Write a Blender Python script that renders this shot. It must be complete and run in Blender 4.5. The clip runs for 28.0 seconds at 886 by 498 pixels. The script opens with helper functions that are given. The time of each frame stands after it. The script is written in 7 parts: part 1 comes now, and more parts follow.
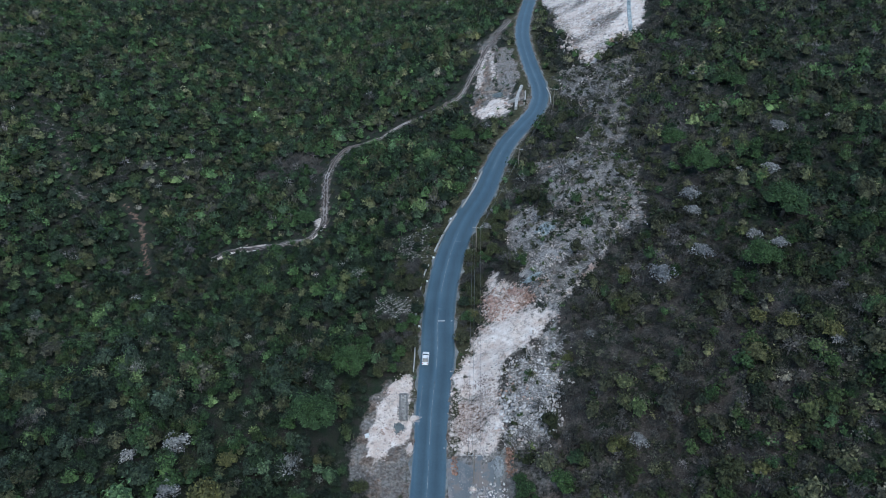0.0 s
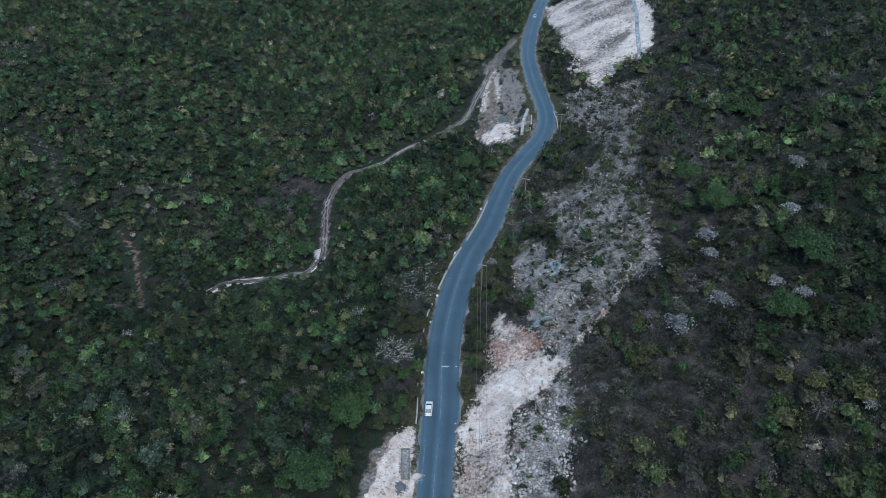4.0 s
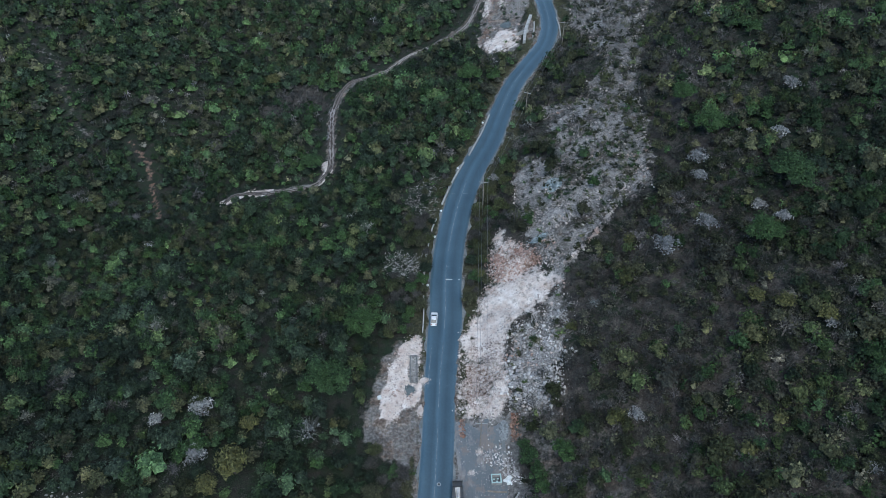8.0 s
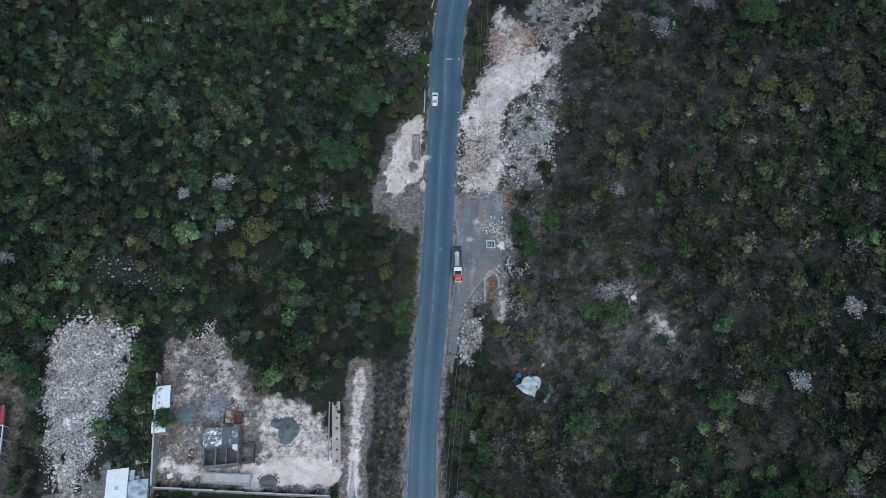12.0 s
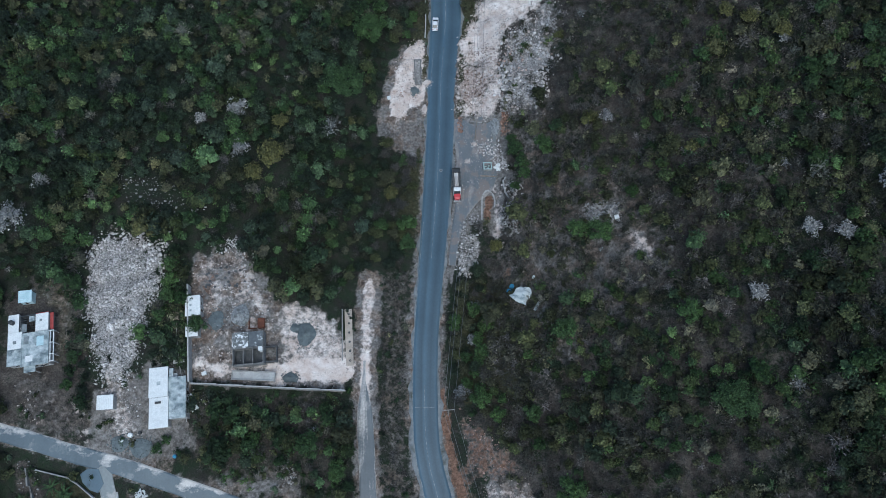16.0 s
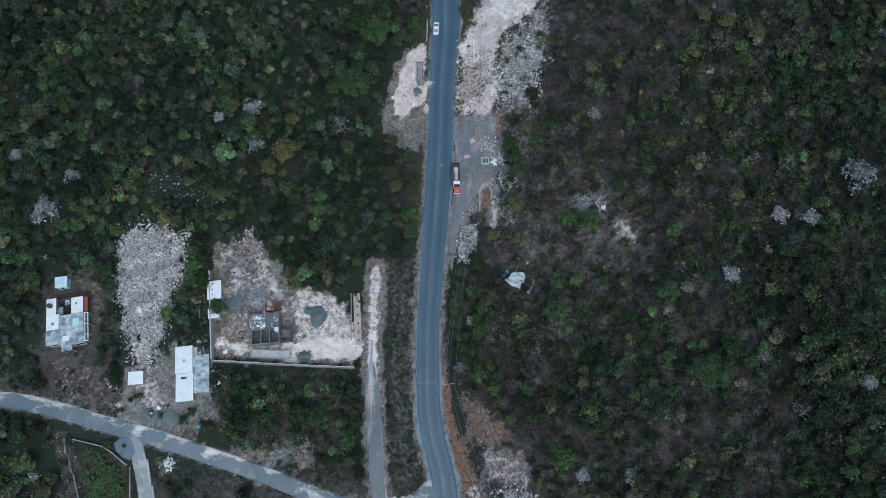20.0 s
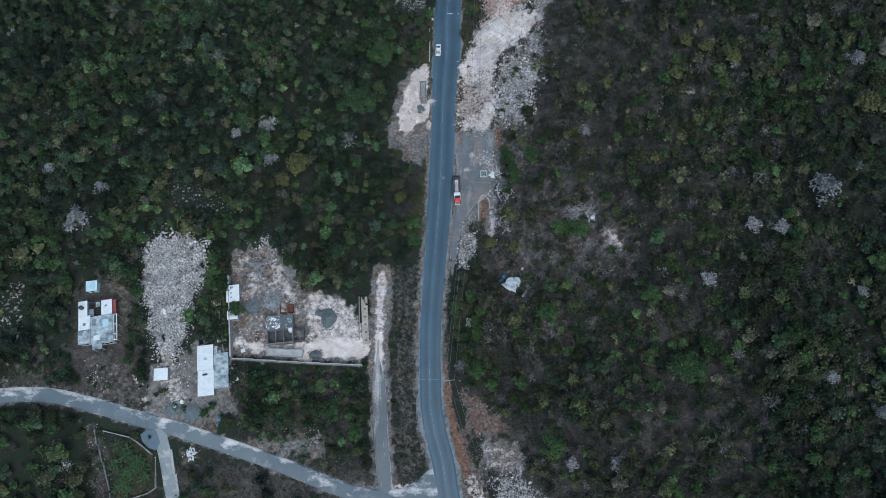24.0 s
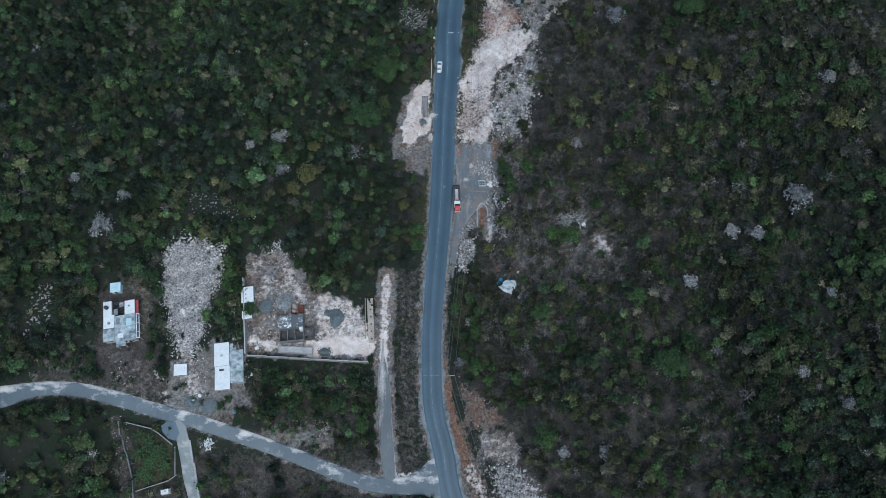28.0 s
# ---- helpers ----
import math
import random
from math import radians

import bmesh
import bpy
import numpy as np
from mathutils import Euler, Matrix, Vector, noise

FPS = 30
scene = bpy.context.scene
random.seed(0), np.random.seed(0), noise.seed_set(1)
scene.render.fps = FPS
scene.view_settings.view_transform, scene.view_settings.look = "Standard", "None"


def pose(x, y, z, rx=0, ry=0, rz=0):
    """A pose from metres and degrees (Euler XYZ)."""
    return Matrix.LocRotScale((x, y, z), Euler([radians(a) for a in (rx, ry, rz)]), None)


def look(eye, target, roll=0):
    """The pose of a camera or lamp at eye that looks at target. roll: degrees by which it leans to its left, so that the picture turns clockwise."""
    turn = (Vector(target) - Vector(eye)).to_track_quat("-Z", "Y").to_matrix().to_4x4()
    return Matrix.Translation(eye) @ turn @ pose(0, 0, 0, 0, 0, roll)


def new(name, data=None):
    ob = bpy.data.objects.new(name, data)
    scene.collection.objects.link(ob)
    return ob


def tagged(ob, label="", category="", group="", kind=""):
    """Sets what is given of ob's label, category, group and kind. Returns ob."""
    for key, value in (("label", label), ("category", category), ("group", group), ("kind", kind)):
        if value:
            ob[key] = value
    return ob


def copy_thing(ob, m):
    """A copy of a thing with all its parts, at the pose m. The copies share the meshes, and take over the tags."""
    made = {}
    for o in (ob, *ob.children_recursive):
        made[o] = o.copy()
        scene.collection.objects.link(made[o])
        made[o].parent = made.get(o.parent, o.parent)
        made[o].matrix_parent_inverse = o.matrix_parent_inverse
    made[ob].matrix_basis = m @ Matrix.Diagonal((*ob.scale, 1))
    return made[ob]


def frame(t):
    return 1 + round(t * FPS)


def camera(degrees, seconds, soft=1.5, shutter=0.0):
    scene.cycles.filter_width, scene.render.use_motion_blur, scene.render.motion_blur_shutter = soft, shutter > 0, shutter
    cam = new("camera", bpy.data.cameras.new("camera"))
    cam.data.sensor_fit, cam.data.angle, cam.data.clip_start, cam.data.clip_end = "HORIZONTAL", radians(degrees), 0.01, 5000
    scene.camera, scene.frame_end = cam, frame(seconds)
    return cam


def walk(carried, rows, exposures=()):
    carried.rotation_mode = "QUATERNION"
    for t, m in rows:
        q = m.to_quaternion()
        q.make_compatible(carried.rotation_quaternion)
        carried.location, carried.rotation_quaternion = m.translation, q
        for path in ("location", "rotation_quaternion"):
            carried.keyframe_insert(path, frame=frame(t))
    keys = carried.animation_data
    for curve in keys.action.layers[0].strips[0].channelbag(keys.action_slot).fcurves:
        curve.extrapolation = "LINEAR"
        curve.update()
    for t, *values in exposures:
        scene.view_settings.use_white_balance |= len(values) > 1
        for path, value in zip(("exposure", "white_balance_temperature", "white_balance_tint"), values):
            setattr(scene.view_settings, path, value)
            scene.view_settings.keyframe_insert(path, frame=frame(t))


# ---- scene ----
cam = camera(64.38, 28.0, soft=0.9)
PATH = [
    (0, (-0.95, -79.46, 124.55), (-0.78, 2.80, 67.69), -0.68),
    (0.5, (-1.03, -78.20, 124.61), (-0.89, 4.06, 67.75), -0.65),
    (1, (-1.11, -76.39, 124.53), (-0.99, 5.95, 67.78), -0.62),
    (1.5, (-1.16, -73.56, 124.66), (-1.05, 8.84, 68.00), -0.60),
    (2, (-1.18, -70.49, 124.74), (-1.08, 12.01, 68.23), -0.58),
    (2.5, (-1.22, -68.20, 124.73), (-1.16, 14.46, 68.45), -0.55),
    (3, (-1.37, -66.76, 124.83), (-1.32, 16.00, 68.70), -0.51),
    (3.5, (-1.61, -66.88, 125.75), (-1.56, 15.97, 69.74), -0.43),
    (5.5, (-2.68, -69.21, 131.78), (-2.48, 12.65, 74.35), -0.17),
    (6, (-2.71, -69.75, 133.38), (-2.60, 9.48, 72.37), -0.19),
    (6.5, (-2.75, -70.09, 134.82), (-2.71, 6.22, 70.19), -0.24),
    (7, (-2.81, -70.17, 136.56), (-2.81, 3.08, 68.48), -0.30),
    (7.5, (-2.91, -70.73, 138.63), (-2.91, 2.26, 70.28), -0.34),
    (8, (-3.07, -71.16, 140.60), (-3.02, 1.81, 72.22), -0.32),
    (8.5, (-3.37, -71.81, 142.29), (-3.20, -0.04, 72.65), -0.22),
    (9, (-3.86, -72.64, 143.56), (-3.47, -3.97, 70.86), -0.01),
    (9.5, (-4.39, -73.36, 144.57), (-3.76, -8.10, 68.81), 0.22),
    (10, (-4.72, -74.07, 146.50), (-3.94, -12.45, 67.74), 0.36),
    (10.5, (-4.75, -74.74, 147.80), (-3.99, -16.55, 66.48), 0.36),
    (11, (-4.50, -75.31, 149.17), (-3.90, -20.70, 65.41), 0.24),
    (11.5, (-4.18, -75.86, 150.86), (-3.79, -25.02, 64.75), 0.08),
    (12, (-4.12, -76.13, 153.13), (-3.78, -29.41, 64.71), 0.01),
    (12.5, (-4.35, -76.24, 155.31), (-3.90, -32.71, 65.28), 0.07),
    (14.5, (-4.97, -78.92, 162.06), (-4.21, -35.02, 72.21), 0.46),
    (15, (-5.13, -79.76, 163.77), (-4.31, -38.02, 72.91), 0.62),
    (15.5, (-5.22, -79.98, 165.81), (-4.40, -41.58, 73.48), 0.74),
    (16, (-5.26, -79.80, 168.06), (-4.47, -45.05, 74.29), 0.82),
    (16.5, (-5.26, -79.65, 169.94), (-4.52, -47.51, 75.25), 0.82),
    (17, (-5.18, -80.51, 171.60), (-4.50, -48.21, 76.96), 0.70),
    (17.5, (-5.01, -81.85, 173.14), (-4.44, -49.05, 78.68), 0.48),
    (18, (-4.82, -82.90, 174.72), (-4.37, -49.77, 80.37), 0.23),
    (18.5, (-4.69, -84.12, 176.20), (-4.32, -50.56, 82.00), 0.05),
    (19, (-4.67, -84.77, 177.95), (-4.33, -51.09, 83.79), -0.02),
    (19.5, (-4.68, -85.73, 179.49), (-4.36, -51.79, 85.43), -0.07),
    (20, (-4.60, -86.60, 181.15), (-4.34, -52.45, 87.16), -0.18),
    (20.5, (-4.48, -87.48, 182.91), (-4.30, -53.08, 89.01), -0.31),
    (21, (-4.45, -88.07, 184.82), (-4.32, -53.61, 90.94), -0.38),
    (21.5, (-4.52, -88.38, 186.48), (-4.39, -53.96, 92.59), -0.36),
    (23.5, (-4.07, -91.34, 193.18), (-4.24, -56.23, 99.55), -0.82),
    (24, (-4.52, -91.82, 195.00), (-4.50, -56.69, 101.37), -0.50),
    (24.5, (-4.79, -92.85, 196.60), (-4.66, -57.41, 103.09), -0.33),
    (25, (-4.86, -93.59, 198.19), (-4.72, -58.00, 104.74), -0.30),
    (25.5, (-4.92, -94.09, 199.73), (-4.77, -58.47, 106.29), -0.27),
    (26, (-5.07, -95.07, 201.42), (-4.86, -59.23, 108.06), -0.16),
    (26.5, (-5.23, -95.80, 202.91), (-4.96, -59.81, 109.61), -0.04),
    (27, (-5.28, -96.50, 204.55), (-4.99, -60.44, 111.28), 0.00),
    (27.5, (-5.16, -97.29, 206.11), (-4.94, -61.08, 112.90), -0.09),
    (28, (-4.94, -97.90, 207.56), (-4.84, -61.61, 114.38), -0.28),
]
walk(cam, [(t, look(eye, target, roll)) for t, eye, target, roll in PATH], exposures=[(0, 1.0, 5580, 0), (9, 0.97, 5620, 0), (14, 0.87, 5660, 0), (28, 0.86, 5700, 0)])

# ---- light: a dull evening sky ----
world = bpy.data.worlds.new("evening_sky")
scene.world = world
world.use_nodes = True
sky = world.node_tree.nodes.new("ShaderNodeTexSky")
sky.sky_type, sky.sun_disc = "NISHITA", False
sky.sun_elevation, sky.sun_rotation = radians(58), radians(165)
sky.air_density, sky.dust_density, sky.ozone_density = 1.0, 2.0, 1.5
world.node_tree.links.new(sky.outputs[0], world.node_tree.nodes["Background"].inputs[0])
world.node_tree.nodes["Background"].inputs[1].default_value = 0.09
sun = new("sun", bpy.data.lights.new("sun", "SUN"))
sun.data.energy, sun.data.angle, sun.data.color = 1.02, radians(55), (1.0, 0.93, 0.86)
sun.matrix_world = look((0, 0, 300), (-11, 42, 226))


# ---- small tools ----
def ss(v, a, b):
    u = np.clip((v - a) / (b - a), 0, 1)
    return u * u * (3 - 2 * u)


def waves(x, y, size, seed):
    """Smooth uneven noise between about -1 and 1."""
    rng = np.random.RandomState(seed)
    out = 0.0
    for n in range(7):
        a, p = rng.uniform(0, 6.283, 2)
        k = 6.283 / size * rng.uniform(0.5, 1.9)
        out = out + np.sin(k * (x * math.cos(a) + y * math.sin(a)) + p)
    return out / 3.2


def outside(x, y, poly):
    """Distance from the outline of a closed polygon, negative within."""
    p = np.array(poly, float)
    q = np.roll(p, -1, 0)
    best, inside = np.full(np.shape(x), 1e9), np.zeros(np.shape(x), bool)
    for (ax, ay), (bx, by) in zip(p, q):
        ux, uy = bx - ax, by - ay
        s = np.clip(((x - ax) * ux + (y - ay) * uy) / (ux * ux + uy * uy + 1e-9), 0, 1)
        best = np.minimum(best, np.hypot(x - ax - s * ux, y - ay - s * uy))
        cross = ((ay > y) != (by > y)) & (x < ux * (y - ay) / (uy + 1e-12) + ax)
        inside ^= cross
    return np.where(inside, -best, best)


def beside(x, y, line):
    """Distance from an open line."""
    p = np.array(line, float)
    best = np.full(np.shape(x), 1e9)
    for (ax, ay), (bx, by) in zip(p[:-1], p[1:]):
        ux, uy = bx - ax, by - ay
        s = np.clip(((x - ax) * ux + (y - ay) * uy) / (ux * ux + uy * uy + 1e-9), 0, 1)
        best = np.minimum(best, np.hypot(x - ax - s * ux, y - ay - s * uy))
    return best


def smooth_line(line, step=1.5):
    """A rounded line through the given corners, with points about step apart."""
    p = np.array(line, float)
    p = np.vstack([2 * p[0] - p[1], p, 2 * p[-1] - p[-2]])
    out = []
    for a, b, c, d in zip(p[:-3], p[1:-2], p[2:-1], p[3:]):
        n = max(2, int(np.linalg.norm(c - b) / step))
        for t in np.arange(n)[:, None] / n:
            out.append(0.5 * (2 * b + (c - a) * t + (2 * a - 5 * b + 4 * c - d) * t**2 + (3 * b - a - 3 * c + d) * t**3))
    return np.array([o.ravel() for o in out] + [p[-2]])


def raw_mesh(name, verts, faces):
    """A mesh from numpy arrays; faces is one array of equal corner counts, or a list of such arrays."""
    me = bpy.data.meshes.new(name)
    some = faces if isinstance(faces, list) else [faces]
    some = [np.asarray(f, np.int32) for f in some if len(f)]
    me.vertices.add(len(verts))
    me.vertices.foreach_set("co", np.asarray(verts, np.float32).ravel())
    corners = np.concatenate([f.ravel() for f in some])
    counts = np.concatenate([np.full(len(f), f.shape[1], np.int32) for f in some])
    me.loops.add(len(corners))
    me.loops.foreach_set("vertex_index", corners)
    me.polygons.add(len(counts))
    me.polygons.foreach_set("loop_start", np.concatenate([[0], np.cumsum(counts)[:-1]]).astype(np.int32))
    me.update(calc_edges=True)
    return me


def link_part(name, me, material, parent=None, label="", at=None):
    ob = new(name, me)
    if material and not me.materials:
        me.materials.append(material)
    if parent:
        ob.parent = parent
    if at is not None:
        ob.matrix_basis = at
    if label:
        ob["label"] = label
    return ob


def part(name, bm, material, parent=None, label="", at=None):
    """Links a bmesh as one mesh object under a thing or a part."""
    me = bpy.data.meshes.new(name)
    bm.to_mesh(me)
    bm.free()
    return link_part(name, me, material, parent, label, at)


def empty(name, m, label, category, group="", kind=""):
    ob = new(name)
    ob.empty_display_size = 0.3
    ob.matrix_basis = m
    return tagged(ob, label, category, group, kind)


def box(bm, x0, x1, y0, y1, z0, z1, bevel=0.0):
    """A box with worn edges added to a bmesh."""
    r = bmesh.ops.create_cube(bm, size=1.0, matrix=Matrix.Translation(((x0 + x1) / 2, (y0 + y1) / 2, (z0 + z1) / 2)) @ Matrix.Diagonal((x1 - x0, y1 - y0, z1 - z0, 1)))
    if bevel:
        edges = list({e for v in r["verts"] for e in v.link_edges})
        bmesh.ops.bevel(bm, geom=edges, offset=bevel, segments=1, affect="EDGES")
    return bm


def boxes(*rows, bevel=0.02):
    bm = bmesh.new()
    for row in rows:
        box(bm, *row, bevel=bevel)
    return bm


def rod(bm, a, b, r0, r1=None, sides=8):
    """A tapered round bar from a to b."""
    a, b = Vector(a), Vector(b)
    d = b - a
    m = Matrix.Translation((a + b) / 2) @ d.to_track_quat("Z", "Y").to_matrix().to_4x4()
    bmesh.ops.create_cone(bm, cap_ends=True, segments=sides, radius1=r0, radius2=r0 if r1 is None else r1, depth=d.length, matrix=m)
    return bm


# ---- materials ----
def nodes_of(name, rough=0.9, metal=0.0, spec=0.3):
    m = bpy.data.materials.new(name)
    m.use_nodes = True
    nt = m.node_tree
    b = nt.nodes["Principled BSDF"]
    b.inputs["Roughness"].default_value, b.inputs["Metallic"].default_value = rough, metal
    b.inputs["Specular IOR Level"].default_value = spec
    return m, nt, b


def noise_out(nt, scale, detail=4.0, rough=0.55, coord=None, stretch=None):
    n = nt.nodes.new("ShaderNodeTexNoise")
    n.inputs["Scale"].default_value, n.inputs["Detail"].default_value, n.inputs["Roughness"].default_value = scale, detail, rough
    src = coord or nt.nodes.new("ShaderNodeNewGeometry").outputs["Position"]
    if stretch:
        mp = nt.nodes.new("ShaderNodeMapping")
        mp.inputs["Scale"].default_value = stretch
        nt.links.new(src, mp.inputs["Vector"])
        src = mp.outputs["Vector"]
    nt.links.new(src, n.inputs["Vector"])
    return n.outputs["Fac"]


def ramp(nt, fac, *stops, mode="LINEAR"):
    r = nt.nodes.new("ShaderNodeValToRGB")
    r.color_ramp.interpolation = mode
    while len(r.color_ramp.elements) < len(stops):
        r.color_ramp.elements.new(0.5)
    for e, (pos, col) in zip(r.color_ramp.elements, stops):
        e.position, e.color = pos, (*col, 1)
    nt.links.new(fac, r.inputs["Fac"])
    return r.outputs["Color"]


def mixed(nt, fac, a, b, mode="MIX"):
    n = nt.nodes.new("ShaderNodeMix")
    n.data_type, n.blend_type = "RGBA", mode
    for sock, v in ((n.inputs[0], fac), (n.inputs[6], a), (n.inputs[7], b)):
        if isinstance(v, (int, float)):
            sock.default_value = v
        elif isinstance(v, tuple):
            sock.default_value = (*v, 1)
        else:
            nt.links.new(v, sock)
    return n.outputs[2]


def sums(nt, op, a, b, clamp=False):
    n = nt.nodes.new("ShaderNodeMath")
    n.operation, n.use_clamp = op, clamp
    for sock, v in zip(n.inputs, (a, b)):
        if isinstance(v, (int, float)):
            sock.default_value = v
        else:
            nt.links.new(v, sock)
    return n.outputs[0]


def bumped(nt, b, height, strength=0.5, distance=0.1):
    n = nt.nodes.new("ShaderNodeBump")
    n.inputs["Strength"].default_value, n.inputs["Distance"].default_value = strength, distance
    nt.links.new(height, n.inputs["Height"])
    nt.links.new(n.outputs["Normal"], b.inputs["Normal"])


def surface(name, dark, light, coarse=0.6, fine=6.0, rough=0.9, bump=0.3, metal=0.0, stain=None, stain_at=(0.55, 0.7), stain_scale=0.3, island=0.0, spec=0.3):
    """A worn surface: two colours by coarse and fine noise, optional stains, fine relief."""
    m, nt, b = nodes_of(name, rough, metal, spec)
    c, f = noise_out(nt, coarse, 5), noise_out(nt, fine, 6, 0.65)
    col = mixed(nt, ramp(nt, c, (0.3, (0, 0, 0)), (0.7, (1, 1, 1))), dark, light)
    col = mixed(nt, 0.55, col, ramp(nt, f, (0.25, (0.45, 0.45, 0.45)), (0.75, (1.0, 1.0, 1.0))), "MULTIPLY")
    if stain:
        s = noise_out(nt, stain_scale, 6, 0.6)
        col = mixed(nt, ramp(nt, s, (stain_at[0], (0, 0, 0)), (stain_at[1], (1, 1, 1))), col, stain)
    if island:
        g = nt.nodes.new("ShaderNodeNewGeometry").outputs["Random Per Island"]
        k = 1.0 - island
        col = mixed(nt, 1.0, col, ramp(nt, g, (0.0, (k, k, k)), (1.0, (1.0, 1.0, 1.0))), "MULTIPLY")
    nt.links.new(col, b.inputs["Base Color"])
    bumped(nt, b, f, bump, 0.05)
    return m


def ground_material():
    m, nt, b = nodes_of("hillside_soil", 0.95, spec=0.15)
    a1, a2 = nt.nodes.new("ShaderNodeAttribute"), nt.nodes.new("ShaderNodeAttribute")
    a1.attribute_name, a2.attribute_name = "cover", "cover_more"
    s1, s2 = nt.nodes.new("ShaderNodeSeparateColor"), nt.nodes.new("ShaderNodeSeparateColor")
    nt.links.new(a1.outputs["Color"], s1.inputs[0])
    nt.links.new(a2.outputs["Color"], s2.inputs[0])
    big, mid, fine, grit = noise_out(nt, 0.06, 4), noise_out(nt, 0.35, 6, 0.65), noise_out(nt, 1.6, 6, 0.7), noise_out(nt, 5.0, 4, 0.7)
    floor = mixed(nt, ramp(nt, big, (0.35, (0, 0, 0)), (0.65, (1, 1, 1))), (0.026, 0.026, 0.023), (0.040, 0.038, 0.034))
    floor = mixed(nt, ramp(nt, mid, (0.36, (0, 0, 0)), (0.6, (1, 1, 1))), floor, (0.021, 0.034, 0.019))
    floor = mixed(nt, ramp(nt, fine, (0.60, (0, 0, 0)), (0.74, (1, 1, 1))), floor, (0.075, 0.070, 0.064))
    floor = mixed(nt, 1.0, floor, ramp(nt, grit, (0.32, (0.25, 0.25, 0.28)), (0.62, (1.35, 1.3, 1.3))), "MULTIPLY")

    tone = mixed(nt, 1.0, ramp(nt, fine, (0.3, (0.5, 0.5, 0.5)), (0.7, (1.1, 1.1, 1.1))), ramp(nt, noise_out(nt, 0.8, 5, 0.7), (0.35, (0.6, 0.58, 0.56)), (0.65, (1.15, 1.15, 1.15))), "MULTIPLY")
    wisp = noise_out(nt, 0.9, 7, 0.7)

    def layer(under, mask, colour, harsh=0.5, src=None, wide=0.24):
        src = src or wisp
        edge = sums(nt, "ADD", mask, sums(nt, "MULTIPLY", sums(nt, "SUBTRACT", src, 0.5), harsh * 2.2))
        return mixed(nt, ramp(nt, edge, (0.5 - wide / 2, (0, 0, 0)), (0.5 + wide / 2, (1, 1, 1))), under, colour)

    twigs = noise_out(nt, 2.4, 8, 0.8)
    haze = mixed(nt, ramp(nt, mid, (0.38, (0, 0, 0)), (0.62, (1, 1, 1))), (0.052, 0.046, 0.041), (0.092, 0.083, 0.075))
    haze = mixed(nt, 1.0, haze, ramp(nt, twigs, (0.36, (0.30, 0.29, 0.28)), (0.52, (1.0, 1.0, 1.0)), (0.66, (1.75, 1.7, 1.65))), "MULTIPLY")
    floor = layer(floor, a1.outputs["Alpha"], haze, 0.9)
    col = layer(floor, s2.outputs[1], mixed(nt, 1.0, mixed(nt, mid, (0.045, 0.055, 0.026), (0.10, 0.092, 0.06)), tone, "MULTIPLY"), 0.5)
    col = layer(col, s1.outputs[1], mixed(nt, 1.0, mixed(nt, ramp(nt, noise_out(nt, 0.21, 6, 0.65), (0.42, (0, 0, 0)), (0.56, (1, 1, 1))), ramp(nt, noise_out(nt, 0.33, 6, 0.7), (0.38, (0.10, 0.083, 0.072)), (0.5, (0.20, 0.158, 0.13)), (0.63, (0.35, 0.30, 0.26))), ramp(nt, mid, (0.35, (0.15, 0.145, 0.14)), (0.65, (0.30, 0.29, 0.28)))), tone, "MULTIPLY"), 0.5)
    col = layer(col, s2.outputs[0], mixed(nt, 1.0, mixed(nt, mid, (0.150, 0.143, 0.136), (0.305, 0.290, 0.274)), tone, "MULTIPLY"), 0.5)
    col = layer(col, s1.outputs[2], mixed(nt, 1.0, mixed(nt, mid, (0.16, 0.088, 0.06), (0.31, 0.20, 0.145)), tone, "MULTIPLY"), 0.6)
    col = layer(col, s2.outputs[2], mixed(nt, ramp(nt, grit, (0.4, (0, 0, 0)), (0.6, (1, 1, 1))), (0.10, 0.09, 0.085), (0.50, 0.48, 0.46)), 0.9, fine)
    pale = mixed(nt, ramp(nt, mid, (0.35, (0, 0, 0)), (0.7, (1, 1, 1))), (0.58, 0.47, 0.41), (0.84, 0.79, 0.75))
    speck = mixed(nt, ramp(nt, noise_out(nt, 0.5, 5, 0.65), (0.4, (0, 0, 0)), (0.6, (1, 1, 1))), (0.96, 0.96, 0.96), ramp(nt, noise_out(nt, 3.0, 7, 0.8), (0.36, (0.5, 0.48, 0.46)), (0.6, (1.08, 1.08, 1.08))))
    col = layer(col, s1.outputs[0], mixed(nt, 0.8, pale, speck, "MULTIPLY"), 0.62, None, 0.28)
    nt.links.new(col, b.inputs["Base Color"])
    bumped(nt, b, sums(nt, "ADD", fine, grit), 0.7, 0.25)
    return m


